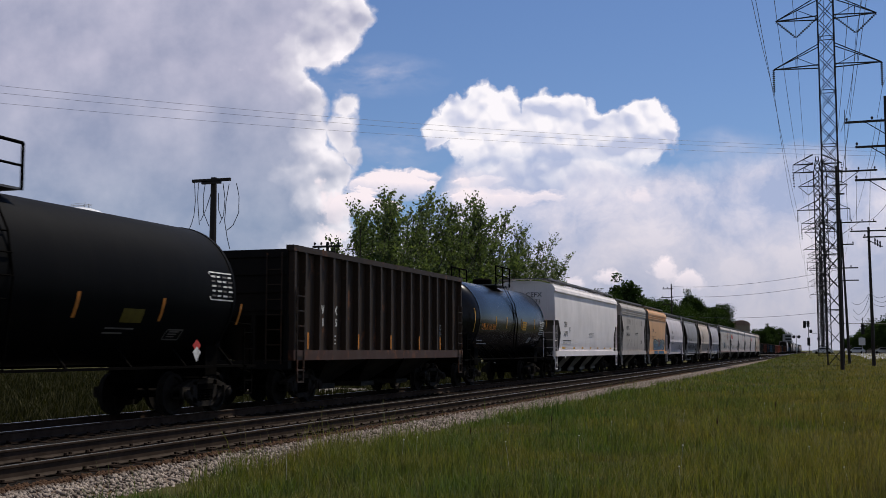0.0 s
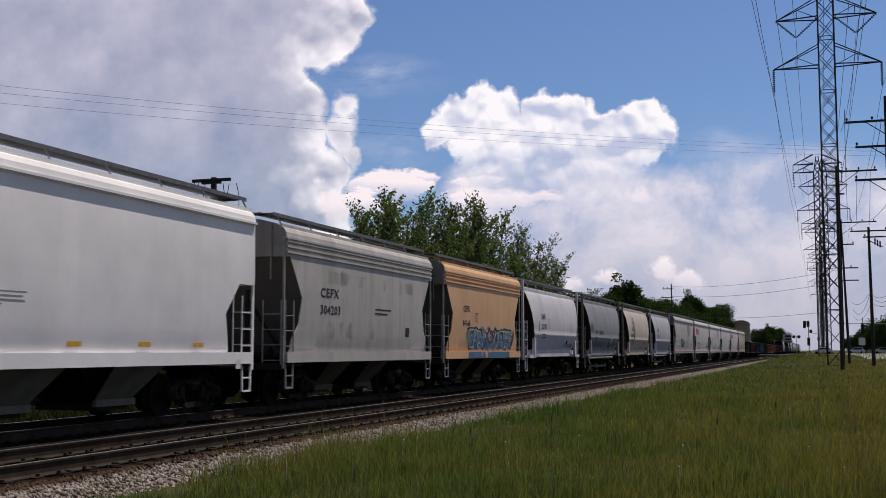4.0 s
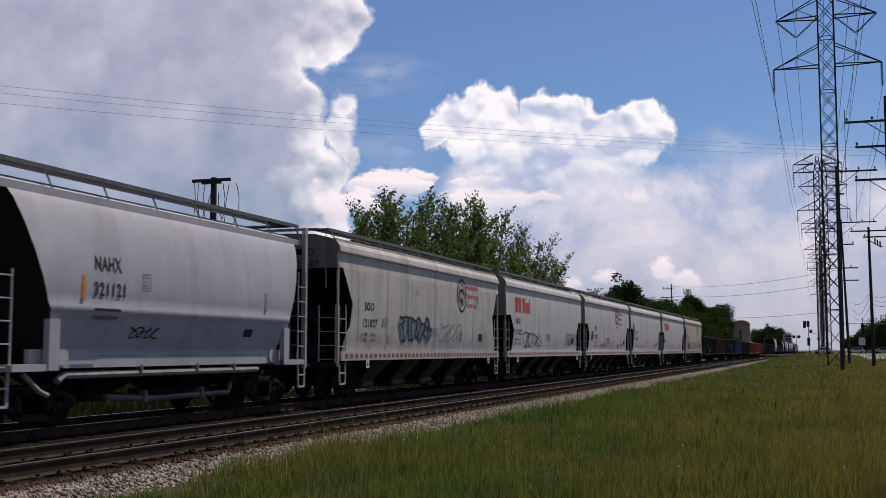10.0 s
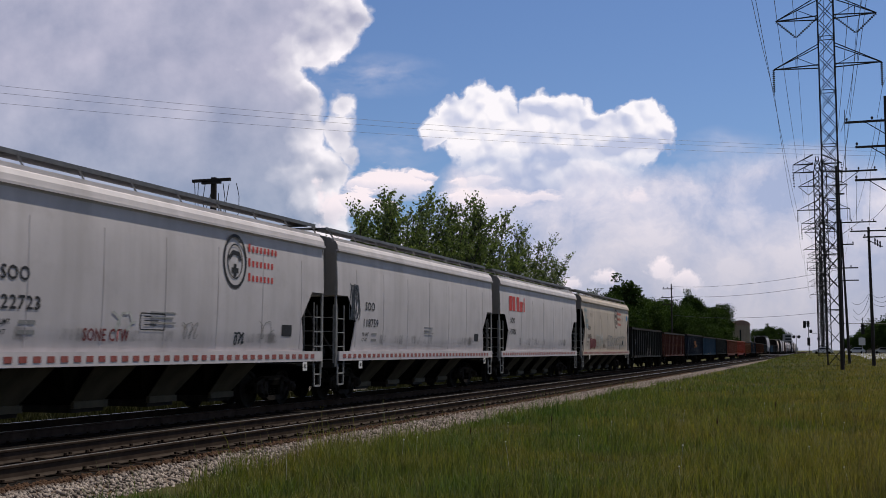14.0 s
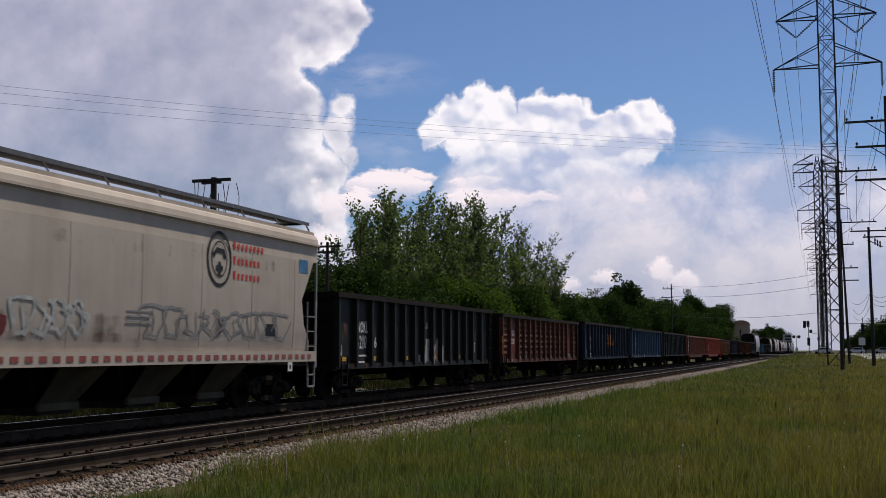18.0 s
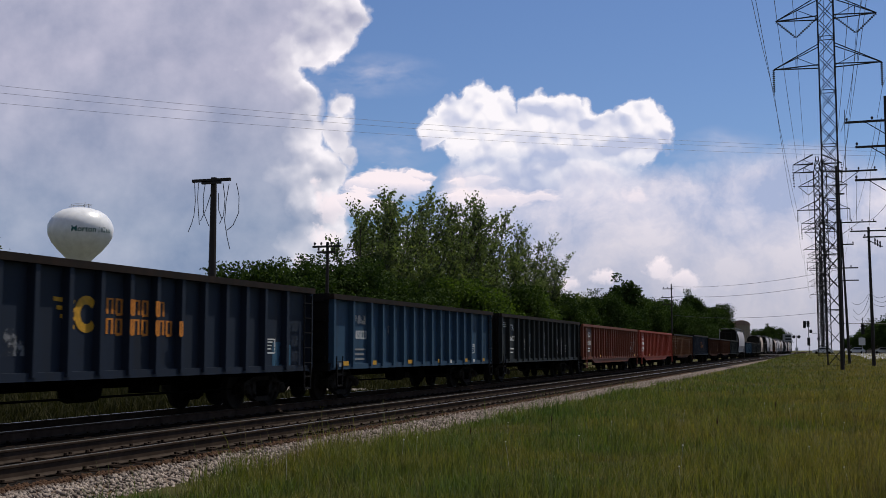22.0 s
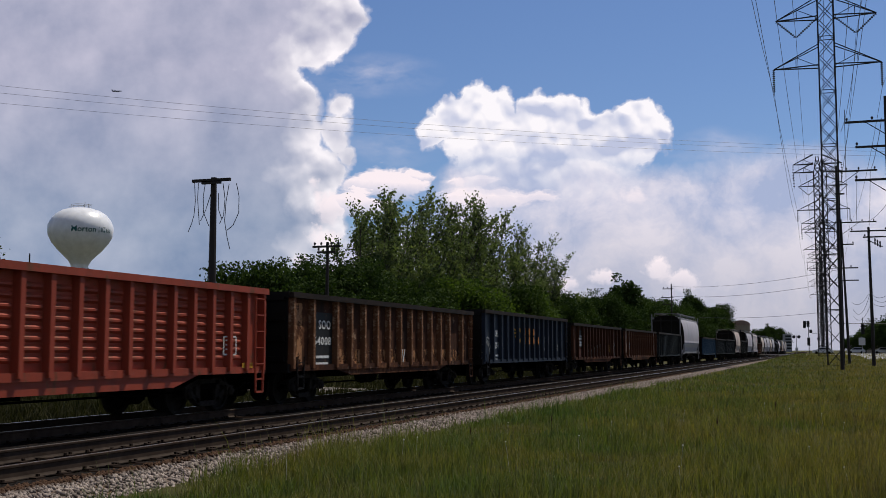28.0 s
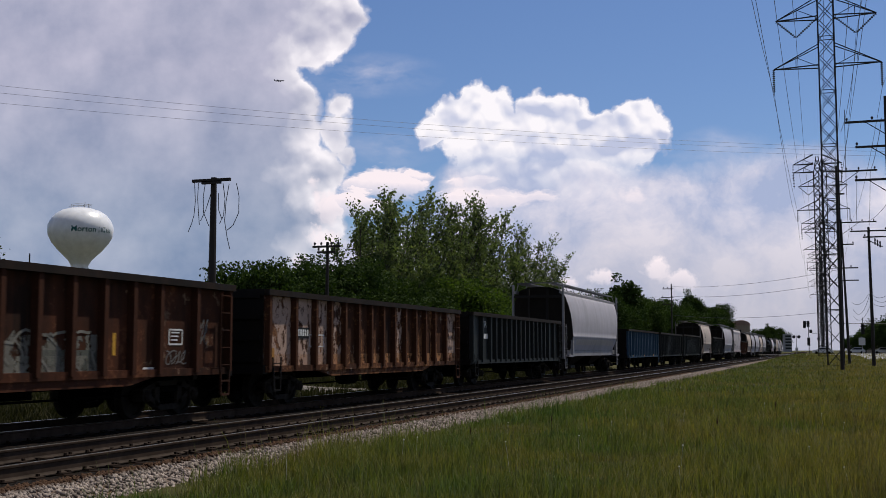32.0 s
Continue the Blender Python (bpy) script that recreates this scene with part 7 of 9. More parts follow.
# ---- the train, car by car ----
PAINT_TANK = paint("gloss_black_tank_paint", (0.0026, 0.0026, 0.0030), (0.008, 0.0075, 0.007), 0.4, rough=0.62, gloss=0.05)
PAINT_TANK2 = paint("blue_black_tank_paint", (0.004, 0.0055, 0.010), (0.012, 0.011, 0.012), 0.3, rough=0.26, gloss=0.34)
PAINT_COAL = paint("brown_black_hopper_paint", (0.043, 0.027, 0.018), (0.018, 0.011, 0.008), 0.6, 0.12)
PAINT_COAL_SILL = paint("rusty_brown_sill", (0.06, 0.028, 0.02), amount=0.5, rust=0.2)
PAINT_WHITE = paint("clean_white_paint", (0.90, 0.845, 0.85), (0.45, 0.41, 0.38), 0.12)
PAINT_SOFT_WHITE = paint("aged_white_paint", (0.585, 0.54, 0.545), (0.22, 0.19, 0.17), 0.28)
PAINT_DIRTY_WHITE = paint("sooty_white_paint", (0.55, 0.505, 0.485), (0.14, 0.11, 0.09), 0.5)
PAINT_TAN_WHITE = paint("yellowed_white_paint", (0.52, 0.44, 0.365), (0.30, 0.23, 0.18), 0.4)
PAINT_GREY = paint("warm_grey_paint", (0.50, 0.455, 0.43), (0.18, 0.15, 0.125), 0.4)
PAINT_ORANGE = paint("pale_orange_paint", (0.70, 0.41, 0.225), (0.32, 0.21, 0.14), 0.25)
PAINT_LIGHT_GREY = paint("light_bluish_grey_paint", (0.60, 0.555, 0.60), (0.22, 0.19, 0.185), 0.25)
PAINT_MID_GREY = paint("mid_bluish_grey_paint", (0.44, 0.42, 0.465), (0.18, 0.16, 0.15), 0.3)
PAINT_DARK_GREY = paint("dusty_dark_grey_paint", (0.27, 0.265, 0.285), (0.12, 0.11, 0.1), 0.5)
PAINT_TAN = paint("beige_grey_paint", (0.54, 0.455, 0.40), (0.22, 0.17, 0.135), 0.35)
PAINT_BLACK_GON = paint("faded_black_gondola_paint", (0.0095, 0.0095, 0.0085), (0.03, 0.022, 0.017), 0.5, 0.06)
PAINT_MAROON = paint("maroon_gondola_paint", (0.088, 0.023, 0.016), (0.025, 0.014, 0.011), 0.75, 0.4)
PAINT_NAVY = paint("navy_blue_gondola_paint", (0.0125, 0.020, 0.037), (0.018, 0.018, 0.019), 0.6)
PAINT_BLUE = paint("mid_blue_gondola_paint", (0.029, 0.072, 0.125), (0.026, 0.026, 0.027), 0.6)
PAINT_CHARCOAL = paint("charcoal_gondola_paint", (0.016, 0.0195, 0.020), (0.030, 0.027, 0.023), 0.6)
PAINT_RUST_RED = paint("rusty_red_gondola_paint", (0.185, 0.052, 0.027), (0.05, 0.024, 0.016), 0.6, 0.3)
PAINT_RED = paint("bright_red_gondola_paint", (0.33, 0.058, 0.030), (0.08, 0.03, 0.02), 0.5, 0.10)
PAINT_RUST = rusted("flaking_rust_brown_paint", (0.022, 0.012, 0.009), (0.088, 0.032, 0.015), (0.16, 0.068, 0.030), (0.34, 0.22, 0.14), 0.2)
PALE_RIB = rusted("pale_scraped_rib_rust", (0.08, 0.034, 0.018), (0.22, 0.10, 0.05), (0.40, 0.26, 0.165), (0.50, 0.40, 0.30), 0.9)
PAINT_DARK_RUST = rusted("dark_rusty_brown_paint", (0.018, 0.011, 0.008), (0.088, 0.031, 0.016), (0.145, 0.058, 0.028), (0.22, 0.14, 0.09), 0.1, 0.4)
PAINT_RUST_WHITE = rusted("rust_with_white_flakes", (0.022, 0.012, 0.009), (0.11, 0.042, 0.020), (0.24, 0.11, 0.05), (0.45, 0.35, 0.27), 0.5)

WORN_SILVER = rusted("worn_silver_over_maroon", (0.030, 0.012, 0.010), (0.105, 0.024, 0.018), (0.30, 0.28, 0.25), (0.46, 0.44, 0.40), 1.0, 0.3)
car_tank = tank_wagon("glossy black tank wagon with white stencilled panel", 10.2, 28.0, PAINT_TANK)
car_coal = ribbed_hopper("brown-black ribbed open hopper wagon with white lettering", 29.7, 43.7, PAINT_COAL, PAINT_COAL_SILL)
car_tank2 = tank_wagon("blue-black tank wagon with orange lettering and yellow placards", 44.9, 58.0, PAINT_TANK2)
car_white = flat_hopper("long clean white covered hopper wagon with black lettering", 59.0, 77.0, PAINT_WHITE, 4.62, 1.22, bays=4, slope=SLOPE_SHADE, bay_material=GREY_BAY, end_paint=PAINT_WHITE)
car_grey = flat_hopper("dull grey covered hopper wagon beside an orange one", 78.6, 89.6, PAINT_GREY, 4.45, 1.22, bays=2, slope=SLOPE_SHADE, pocket=True)
car_orange = flat_hopper("pale orange covered hopper wagon with blue graffiti", 91.0, 101.5, PAINT_ORANGE, 4.45, 1.22, bays=2, slope=SLOPE_SHADE, pocket=True)
car_n1 = round_hopper("light grey round-sided covered hopper wagon", 102.7, 114.3, PAINT_LIGHT_GREY, ends=(0.1, 0.6))
car_n2 = round_hopper("dusty dark grey round-sided covered hopper wagon", 116.1, 127.9, PAINT_DARK_GREY, pipe=True, ends=(0.15, 0.5), post=GRIMY_POST)
car_cit = round_hopper("beige round-sided covered hopper wagon with black graffiti figure", 129.5, 141.3, PAINT_TAN, ends=(0.35, 0.45), post=GRIMY_POST)
car_n3 = round_hopper("light bluish grey round-sided covered hopper wagon with pipe", 142.9, 154.4, PAINT_MID_GREY, pipe=True, ends=(0.1, 0.6))
car_s1 = flat_hopper("sooty white covered hopper wagon with graffiti and crest", 156.6, 172.7, PAINT_DIRTY_WHITE, 4.4, tape="red", pocket=True, trim=PAINT_GREY)
car_s2 = flat_hopper("white covered hopper wagon with large red lettering", 173.9, 189.5, PAINT_SOFT_WHITE, 4.4, tape="red")
car_s3 = flat_hopper("white covered hopper wagon with round black crest", 190.6, 205.8, PAINT_SOFT_WHITE, 4.4, tape="red")
car_s4 = flat_hopper("white covered hopper wagon with black graffiti at one end", 206.7, 222.0, PAINT_SOFT_WHITE, 4.4, tape="red")
car_s5 = flat_hopper("aged white covered hopper wagon with red lettering", 223.2, 238.5, PAINT_SOFT_WHITE, 4.4, tape="red")
car_s6 = flat_hopper("yellowed covered hopper wagon with blue and red graffiti", 239.9, 256.0, PAINT_TAN_WHITE, 4.4, tape="red", pocket=True)
car_g1 = gondola("faded black gondola wagon with white lettering and yellow reflectors", 257.4, 272.6, PAINT_BLACK_GON, 14, top=3.0, ladder_material=GRIMY_END)
car_g2 = gondola("maroon gondola wagon with pressed panels and white numbers", 274.2, 289.6, PAINT_MAROON, 13, top=2.92, corrugated=6, panel=(-6.35, -4.95), silvered=WORN_SILVER, ladder_material=GRIMY_END)
car_g3 = gondola("navy blue gondola wagon with orange emblem", 291.0, 306.6, PAINT_NAVY, 14, top=3.0, ladder_material=GRIMY_END, ends=(0.35, 0.15))
car_g4 = gondola("mid blue gondola wagon with yellow reflectors", 308.0, 323.6, PAINT_BLUE, 14, top=2.93, panel=(-6.35, -5.0), ladder_material=GRIMY_END)
car_g5 = gondola("charcoal gondola wagon with white graffiti scrawls", 325.0, 340.8, PAINT_CHARCOAL, 14, top=2.92, panel=(-6.6, -5.15), ladder_material=GRIMY_END)
car_g6 = gondola("long rusty red gondola wagon with pressed panels", 341.8, 361.3, PAINT_RUST_RED, 23, corrugated=8, belly=0.28, chord=PAINT_RUST_RED, near_ladder=True, flat=((-8.45, -6.95),))
car_g7 = gondola("long bright red gondola wagon with pressed panels", 362.3, 381.2, PAINT_RED, 23, corrugated=8, belly=0.3, chord=PAINT_RED, near_ladder=True, flat=((-8.1, -6.6),))
car_g8 = gondola("flaking rust-brown gondola wagon with faded white lettering", 382.6, 398.0, PAINT_RUST, 13, belly=0.22, rib_material=PALE_RIB, panel=(-6.42, -4.9))
car_g9 = gondola("navy blue gondola wagon with orange emblem and white scrawls", 399.3, 414.6, PAINT_NAVY, 14, top=3.0, ladder_material=GRIMY_END, ends=(0.3, 0.2))
car_g10 = gondola("dark rust-brown gondola wagon with silver graffiti", 416.3, 431.4, PAINT_DARK_RUST, 13, belly=0.22, panel=(-6.05, -4.66))
car_g11 = gondola("rusty gondola wagon with flaking white patches", 433.1, 448.2, PAINT_RUST_WHITE, 13, belly=0.22, panel=(-6.0, -4.8))
car_g12 = gondola("dark grey gondola wagon coupled ahead of a pale grey hopper", 449.8, 465.0, PAINT_CHARCOAL, 16, ladder_material=GRIMY_END)
car_h1 = round_hopper("dusty pale grey covered hopper wagon among gondolas", 466.6, 483.0, PAINT_MID_GREY, 4.42, trim=PAINT_DARK_GREY)
car_g13 = gondola("blue gondola wagon in the distant part of the train", 486.3, 501.3, PAINT_BLUE, 16)


# ---- lettering, reflectors and graffiti on the wagons ----
def flat_at(z):
    return float(np.interp(z, [1.44, 1.85, 2.2, 2.6, 3.0, 3.98], [1.54, 1.575, 1.591, 1.60, 1.602, 1.592]))


def round_at(eave=4.17):
    prof = [(1.40, 1.345), (1.65, 1.44), (1.9, 1.52), (2.06, 1.563), (2.10, 1.586), (2.23, 1.586), (2.40, 1.587), (eave - 1.5, 1.59), (eave - 1.05, 1.55), (eave - 0.6, 1.47), (eave - 0.22, 1.36)]
    zs, xs = [p[0] for p in prof], [p[1] for p in prof]
    return lambda z: float(np.interp(z, zs, xs))


def tank_at(z):
    return math.sqrt(max(0.1, 1.56 ** 2 - (z - 2.66) ** 2))


def sheet_at(z):
    return 1.441


def sill_at(z):
    return 1.62


ROUND = round_at()


def words(car, text, y0, y1, z0, z1, material, skin, label=""):
    """Stencilled letters that fill y0..y1 and z0..z1 of a side whose surface is skin(z)."""
    cu = bpy.data.curves.new("lettering", "FONT")
    cu.body, cu.size, cu.resolution_u, cu.space_character = text, 1.0, 2, 1.08
    cu.offset = 0.018
    tmp = bpy.data.objects.new("lettering", cu)
    me = bpy.data.meshes.new_from_object(tmp)
    bpy.data.objects.remove(tmp)
    me.materials.clear()
    me.materials.append(material)
    co = [v.co.copy() for v in me.vertices]
    xa, xb = min(c.x for c in co), max(c.x for c in co)
    ya, yb = min(c.y for c in co), max(c.y for c in co)
    for v, c in zip(me.vertices, co):
        z = z0 + (z1 - z0) * (c.y - ya) / (yb - ya)
        v.co = (skin(z) + 0.008, y0 + (y1 - y0) * (c.x - xa) / (xb - xa), z)
    return put("lettering", me, car, (0, 0, 0), 0, label)


def patch(car, name, y0, y1, z0, z1, material, skin, label="", lift=0.006, rows=4):
    """A painted rectangle that follows the side."""
    bm = bmesh.new()
    last = None
    for i in range(rows + 1):
        z = z0 + (z1 - z0) * i / rows
        pair = [bm.verts.new((skin(z) + lift, y, z)) for y in (y0, y1)]
        if last:
            bm.faces.new((last[0], last[1], pair[1], pair[0]))
        last = pair
    return part(name, bm, material, car, label)


def outline(car, y0, y1, z0, z1, material, skin, w=0.035, inner=True):
    """A small framed data panel with bars for its unreadable lines."""
    bm = bmesh.new()
    for a in (((y0, z0), (y1, z0)), ((y1, z0), (y1, z1)), ((y1, z1), (y0, z1)), ((y0, z1), (y0, z0))):
        stroke(bm, list(a), w, 0)
    if inner:
        for k in (0.3, 0.55, 0.8):
            stroke(bm, [(y0 + (y1 - y0) * 0.15, z0 + (z1 - z0) * k), (y0 + (y1 - y0) * (0.55 + 0.3 * k), z0 + (z1 - z0) * k)], w * 0.9, 0)
    for v in bm.verts:
        v.co.x = skin(v.co.z) + 0.009
    part("data_panel", bm, material, car)


def crest(car, y, z, ry, rz, skin, words_y):
    """A round crest drawn as plain rings, and three red bars where the name stands."""
    bm = bmesh.new()
    ring = [(y + ry * math.cos(6.2832 * k / 40), z + rz * math.sin(6.2832 * k / 40)) for k in range(41)]
    stroke(bm, ring, 0.075, 0)
    stroke(bm, [(y + (a - y) * 0.66, z + (b - z) * 0.66) for a, b in ring], 0.035, 0)
    stroke(bm, [(y - ry * 0.55, z + rz * 0.1), (y - ry * 0.2, z + rz * 0.35), (y + ry * 0.35, z + rz * 0.3), (y + ry * 0.5, z + rz * 0.05)], 0.11, 0)
    stroke(bm, [(y, z - rz * 0.6), (y, z - rz * 0.1)], 0.12, 0)
    stroke(bm, [(y - ry * 0.3, z - rz * 0.35), (y + ry * 0.3, z - rz * 0.35)], 0.12, 0)
    for v in bm.verts:
        v.co.x = skin(v.co.z) + 0.009
    part("crest", bm, BLACK_MARK, car, "round black emblem")
    for row, count in ((0.36, 8), (0.02, 7), (-0.32, 7)):
        for k in range(count):
            a = words_y + k * 0.19
            patch(car, "emblem_bar", a, a + 0.10, z + row - 0.09, z + row + (0.10 if k == 0 else 0.05), RED_MARK, skin, rows=1)


def red_name(car, y0, y1, z0, z1, skin):
    """A large red name drawn as plain upright blocks."""
    k, high = (y1 - y0), (z1 - z0)
    for a, w, h in ((0.0, 0.17, 1.0), (0.20, 0.17, 1.0), (0.46, 0.17, 1.0), (0.66, 0.14, 0.72), (0.83, 0.05, 0.72), (0.92, 0.05, 1.0)):
        patch(car, "emblem_bar", y0 + a * k, y0 + (a + w) * k, z0, z0 + h * high, RED_MARK, skin, "", 0.008)


PAINT_FADED_RED = paint("faded_red_panel_paint", (0.17, 0.035, 0.028), (0.04, 0.02, 0.016), 0.6, 0.1)
PALE_TEAL = plain("pale_teal_spray_paint", (0.20, 0.36, 0.42), 0.6, 0.0, 0.4, 4)
PALE_BLUE_SPRAY = plain("pale_blue_outline_spray", (0.40, 0.48, 0.52), 0.6, 0.0, 0.4, 4)
FADED_RED_SPRAY = plain("faded_red_spray_paint", (0.30, 0.17, 0.15), 0.7, 0.0, 0.3, 4)
FLAKE = {}


def flakes(car, y0, y1, z0, z1, material, skin, count, seed, size=0.16, label="flaking pale paint"):
    """What is left of an old coat of paint on the sheet."""
    key = (material.name, count > 45)
    if key not in FLAKE:
        c = {"peeling_orange_primer": (0.46, 0.22, 0.10), "dulled_silver_spray_paint": (0.24, 0.23, 0.19), "beige_grey_paint": (0.55, 0.38, 0.30), "ladder_grey_paint": (0.24, 0.25, 0.27)}.get(material.name, (0.58, 0.54, 0.48))
        FLAKE[key] = flaking("flaked_" + material.name, c, 0.75 if count > 45 else 0.4)
    patch(car, "flaked_paint", y0, y1, z0, z1, FLAKE[key], skin, label, 0.006)


def scrawl(car, y0, y1, z0, z1, material, skin, seed, w=0.045, loops=5):
    """A thin looping tag."""
    rng = random.Random(seed)
    bm = bmesh.new()
    pts = []
    n = loops * 9
    for i in range(n):
        t = i / (n - 1)
        a = t * loops * 6.283
        pts.append((y0 + (y1 - y0) * (0.12 + 0.76 * t) + (y1 - y0) * 0.14 * math.sin(a) + rng.uniform(-0.02, 0.02), (z0 + z1) / 2 + (z1 - z0) * 0.46 * math.cos(a * 0.9 + rng.uniform(-0.4, 0.4))))
    stroke(bm, pts, w, 0)
    for v in bm.verts:
        v.co.x = skin(v.co.z) + 0.01
    part("graffiti", bm, material, car)


def conspicuity(car, places, z, material=None, w=0.42, h=0.12, skin=sheet_at):
    for y in places:
        put("reflector", dash("reflector", w, h, material or YELLOW_MARK), car, (max(skin(z), 1.53 if z < 1.1 else 0) + 0.004, y, z))


def decorate():
    t = car_tank
    outline(t, 6.60, 7.65, 2.50, 3.10, WHITE_MARK, tank_at, 0.03, False)
    for k in range(5):
        for a in range(4):
            patch(t, "stencil_line", 6.66 + 0.24 * a, 6.84 + 0.24 * a - 0.04 * ((k + a) % 2), 2.57 + 0.105 * k, 2.61 + 0.105 * k, GRIMY_POST if (a + k) % 3 == 0 else WHITE_MARK, tank_at, rows=1)
    for y in (2.0, 4.77, 7.95):
        patch(t, "reflector", y, y + 0.10, 1.98, 2.45, ORANGE_MARK, tank_at)
    patch(t, "placard", 3.50, 4.22, 1.93, 2.20, plain("dull_olive_placard", (0.13, 0.10, 0.01), 0.6), tank_at)
    for k in range(2):
        patch(t, "stencil_line", 3.15, 4.1 - 0.3 * k, 1.80 - 0.09 * k, 1.83 - 0.09 * k, GRIMY_POST, tank_at, rows=1)
    outline(t, 5.3, 5.9, 1.62, 1.82, GRIMY_POST, tank_at, 0.03)
    for zz, m in ((1.45, RED_MARK), (1.30, WHITE_MARK)):
        bm = bmesh.new()
        q = [bm.verts.new((1.42, 6.3 + a, zz + b)) for a, b in ((0, -0.16), (0.16, 0.06), (0, 0.18), (-0.16, 0.06))]
        bm.faces.new(q)
        part("hazard_placard", bm, m, t, "diamond hazard placard")
    t = car_tank2
    words(t, "UTLX 641399", -4.99, -2.95, 2.20, 2.46, ORANGE_MARK, tank_at, "orange reporting marks")
    bars(t, 1.30, -5.0, 1.90, (1.0, 0.8, 1.3), RUNG, 0.12, 0.04)
    patch(t, "placard", 1.32, 1.95, 2.28, 2.66, YELLOW_MARK, tank_at, "yellow warning placard")
    for k in range(3):
        patch(t, "stencil_line", 1.42, 1.85, 2.36 + 0.1 * k, 2.39 + 0.1 * k, BLACK_MARK, tank_at, lift=0.009, rows=1)
    outline(t, 4.45, 5.4, 2.15, 2.72, WHITE_MARK, tank_at, 0.03, False)
    for k in range(5):
        patch(t, "stencil_line", 4.5, 5.33 - 0.1 * (k % 2), 2.22 + 0.1 * k, 2.26 + 0.1 * k, WHITE_MARK, tank_at, rows=1)
    for y, z0, z1 in ((-6.0, 2.1, 3.0), (-3.03, 2.31, 2.76), (-1.38, 2.31, 2.79), (1.08, 2.33, 2.78), (3.45, 2.37, 2.81), (5.75, 2.4, 2.85)):
        patch(t, "reflector", y, y + 0.07, z0, z1, YELLOW_MARK, tank_at)
    outline(t, 2.9, 3.3, 1.75, 1.95, WHITE_MARK, tank_at, 0.03)

    c = car_coal
    for text, y0, y1, z0, z1 in (("SW", -5.32, -4.84, 2.36, 2.60), ("IX", -4.30, -3.98, 2.36, 2.60), ("11", -5.20, -4.90, 2.04, 2.25), ("75", -4.32, -3.99, 2.04, 2.25)):
        words(c, text, y0, y1, z0, z1, WHITE_MARK, sheet_at)
    for y in (-6.2, -2.86, -0.30, 2.27, 4.4):
        patch(c, "reflector", y, y + 0.09, 1.42, 1.85, ORANGE_MARK, lambda z: 1.592)
    outline(c, 4.85, 5.15, 1.6, 2.25, WHITE_MARK, sheet_at)
    bars(c, 1.445, -4.38, 1.78, (0.3, 0.28, 0.3), WHITE_MARK, 0.1, 0.04)

    c = car_white
    words(c, "CEFX", -6.98, -6.22, 2.60, 2.86, BLACK_MARK, flat_at)
    words(c, "54273", -7.04, -6.10, 2.10, 2.38, BLACK_MARK, flat_at)
    outline(c, -5.71, -5.46, 2.35, 2.60, BLACK_MARK, flat_at, 0.02)
    bars(c, 1.580, -7.1, 1.90, (1.9, 1.8), BLACK_MARK, 0.13, 0.028)
    bars(c, 1.59, -0.43, 2.36, (1.5, 1.4, 1.45, 0.9), RUNG, 0.07, 0.025)
    for y in (-6.9, -4.3, -2.1, 0.2, 2.4, 4.6, 6.6):
        put("reflector", dash("reflector", 0.75 if y < -6 else 0.4, 0.09, YELLOW_MARK), c, (1.56, y, 1.51))
    for y in (-6.9, 8.1):
        patch(c, "placard", y, y + 0.22, 0.98, 1.2, TAPE_WHITE, lambda z: 1.63)
    lettering("CEFX", 0.34, BLACK_MARK, c, (0.1, -9.045, 4.05), facing="end")
    lettering("54273", 0.30, BLACK_MARK, c, (0.1, -9.045, 3.72), facing="end")
    for k in range(7):
        bm = bmesh.new()
        box(bm, 0.12, 0.75 - 0.1 * (k % 3), -9.05, -9.04, 3.44 - 0.15 * k, 3.49 - 0.15 * k)
        part("stencil_line", bm, BLACK_MARK, c)

    c = car_grey
    words(c, "CEFX", -3.45, -2.25, 2.80, 3.05, BLACK_MARK, flat_at)
    words(c, "304203", -3.45, -2.15, 2.35, 2.6, BLACK_MARK, flat_at)
    patch(c, "data_plate", 3.0, 3.35, 1.82, 2.1, BLACK_MARK, flat_at)
    bars(c, 1.60, 0.4, 2.6, (1.3, 1.0), BLACK_MARK, 0.12, 0.04)
    for c2 in (car_grey, car_orange):
        h = 5.5 if c2 is car_grey else 5.25
        for z in (4.12, 3.98, 3.84):
            bm = bmesh.new()
            box(bm, 1.50, 1.628, -h + 0.05, h - 0.05, z - 0.03, z + 0.03)
            part("roof_bead", bm, PAINT_GREY if c2 is car_grey else PAINT_ORANGE, c2)

    c = car_orange
    words(c, "CEFX", -3.05, -2.25, 2.82, 3.05, BLACK_MARK, flat_at)
    words(c, "84168", -3.12, -2.20, 2.29, 2.52, BLACK_MARK, flat_at)
    outline(c, -1.55, -1.2, 2.5, 2.8, BLACK_MARK, flat_at, 0.02)
    scribble(c, flat_at, -2.5, 4.0, 1.42, 2.27, True, DARK_SPRAY, 11, 8, 0.085, "blue-grey sprayed graffiti letters", fill_material=TEAL_SPRAY)
    scribble(c, lambda z: flat_at(z) + 0.004, -2.3, 3.8, 1.5, 2.2, False, PALE_BLUE_SPRAY, 12, 9, 0.055, "pale blue sprayed outlines")
    scribble(c, lambda z: flat_at(z) + 0.005, -2.2, 3.9, 1.42, 1.85, False, BLUE_SPRAY, 18, 7, 0.06, "blue sprayed shading")
    scribble(c, lambda z: flat_at(z) + 0.006, 0.2, 1.0, 1.7, 2.15, False, RED_SPRAY, 15, 1, 0.09, "dull red sprayed strokes")
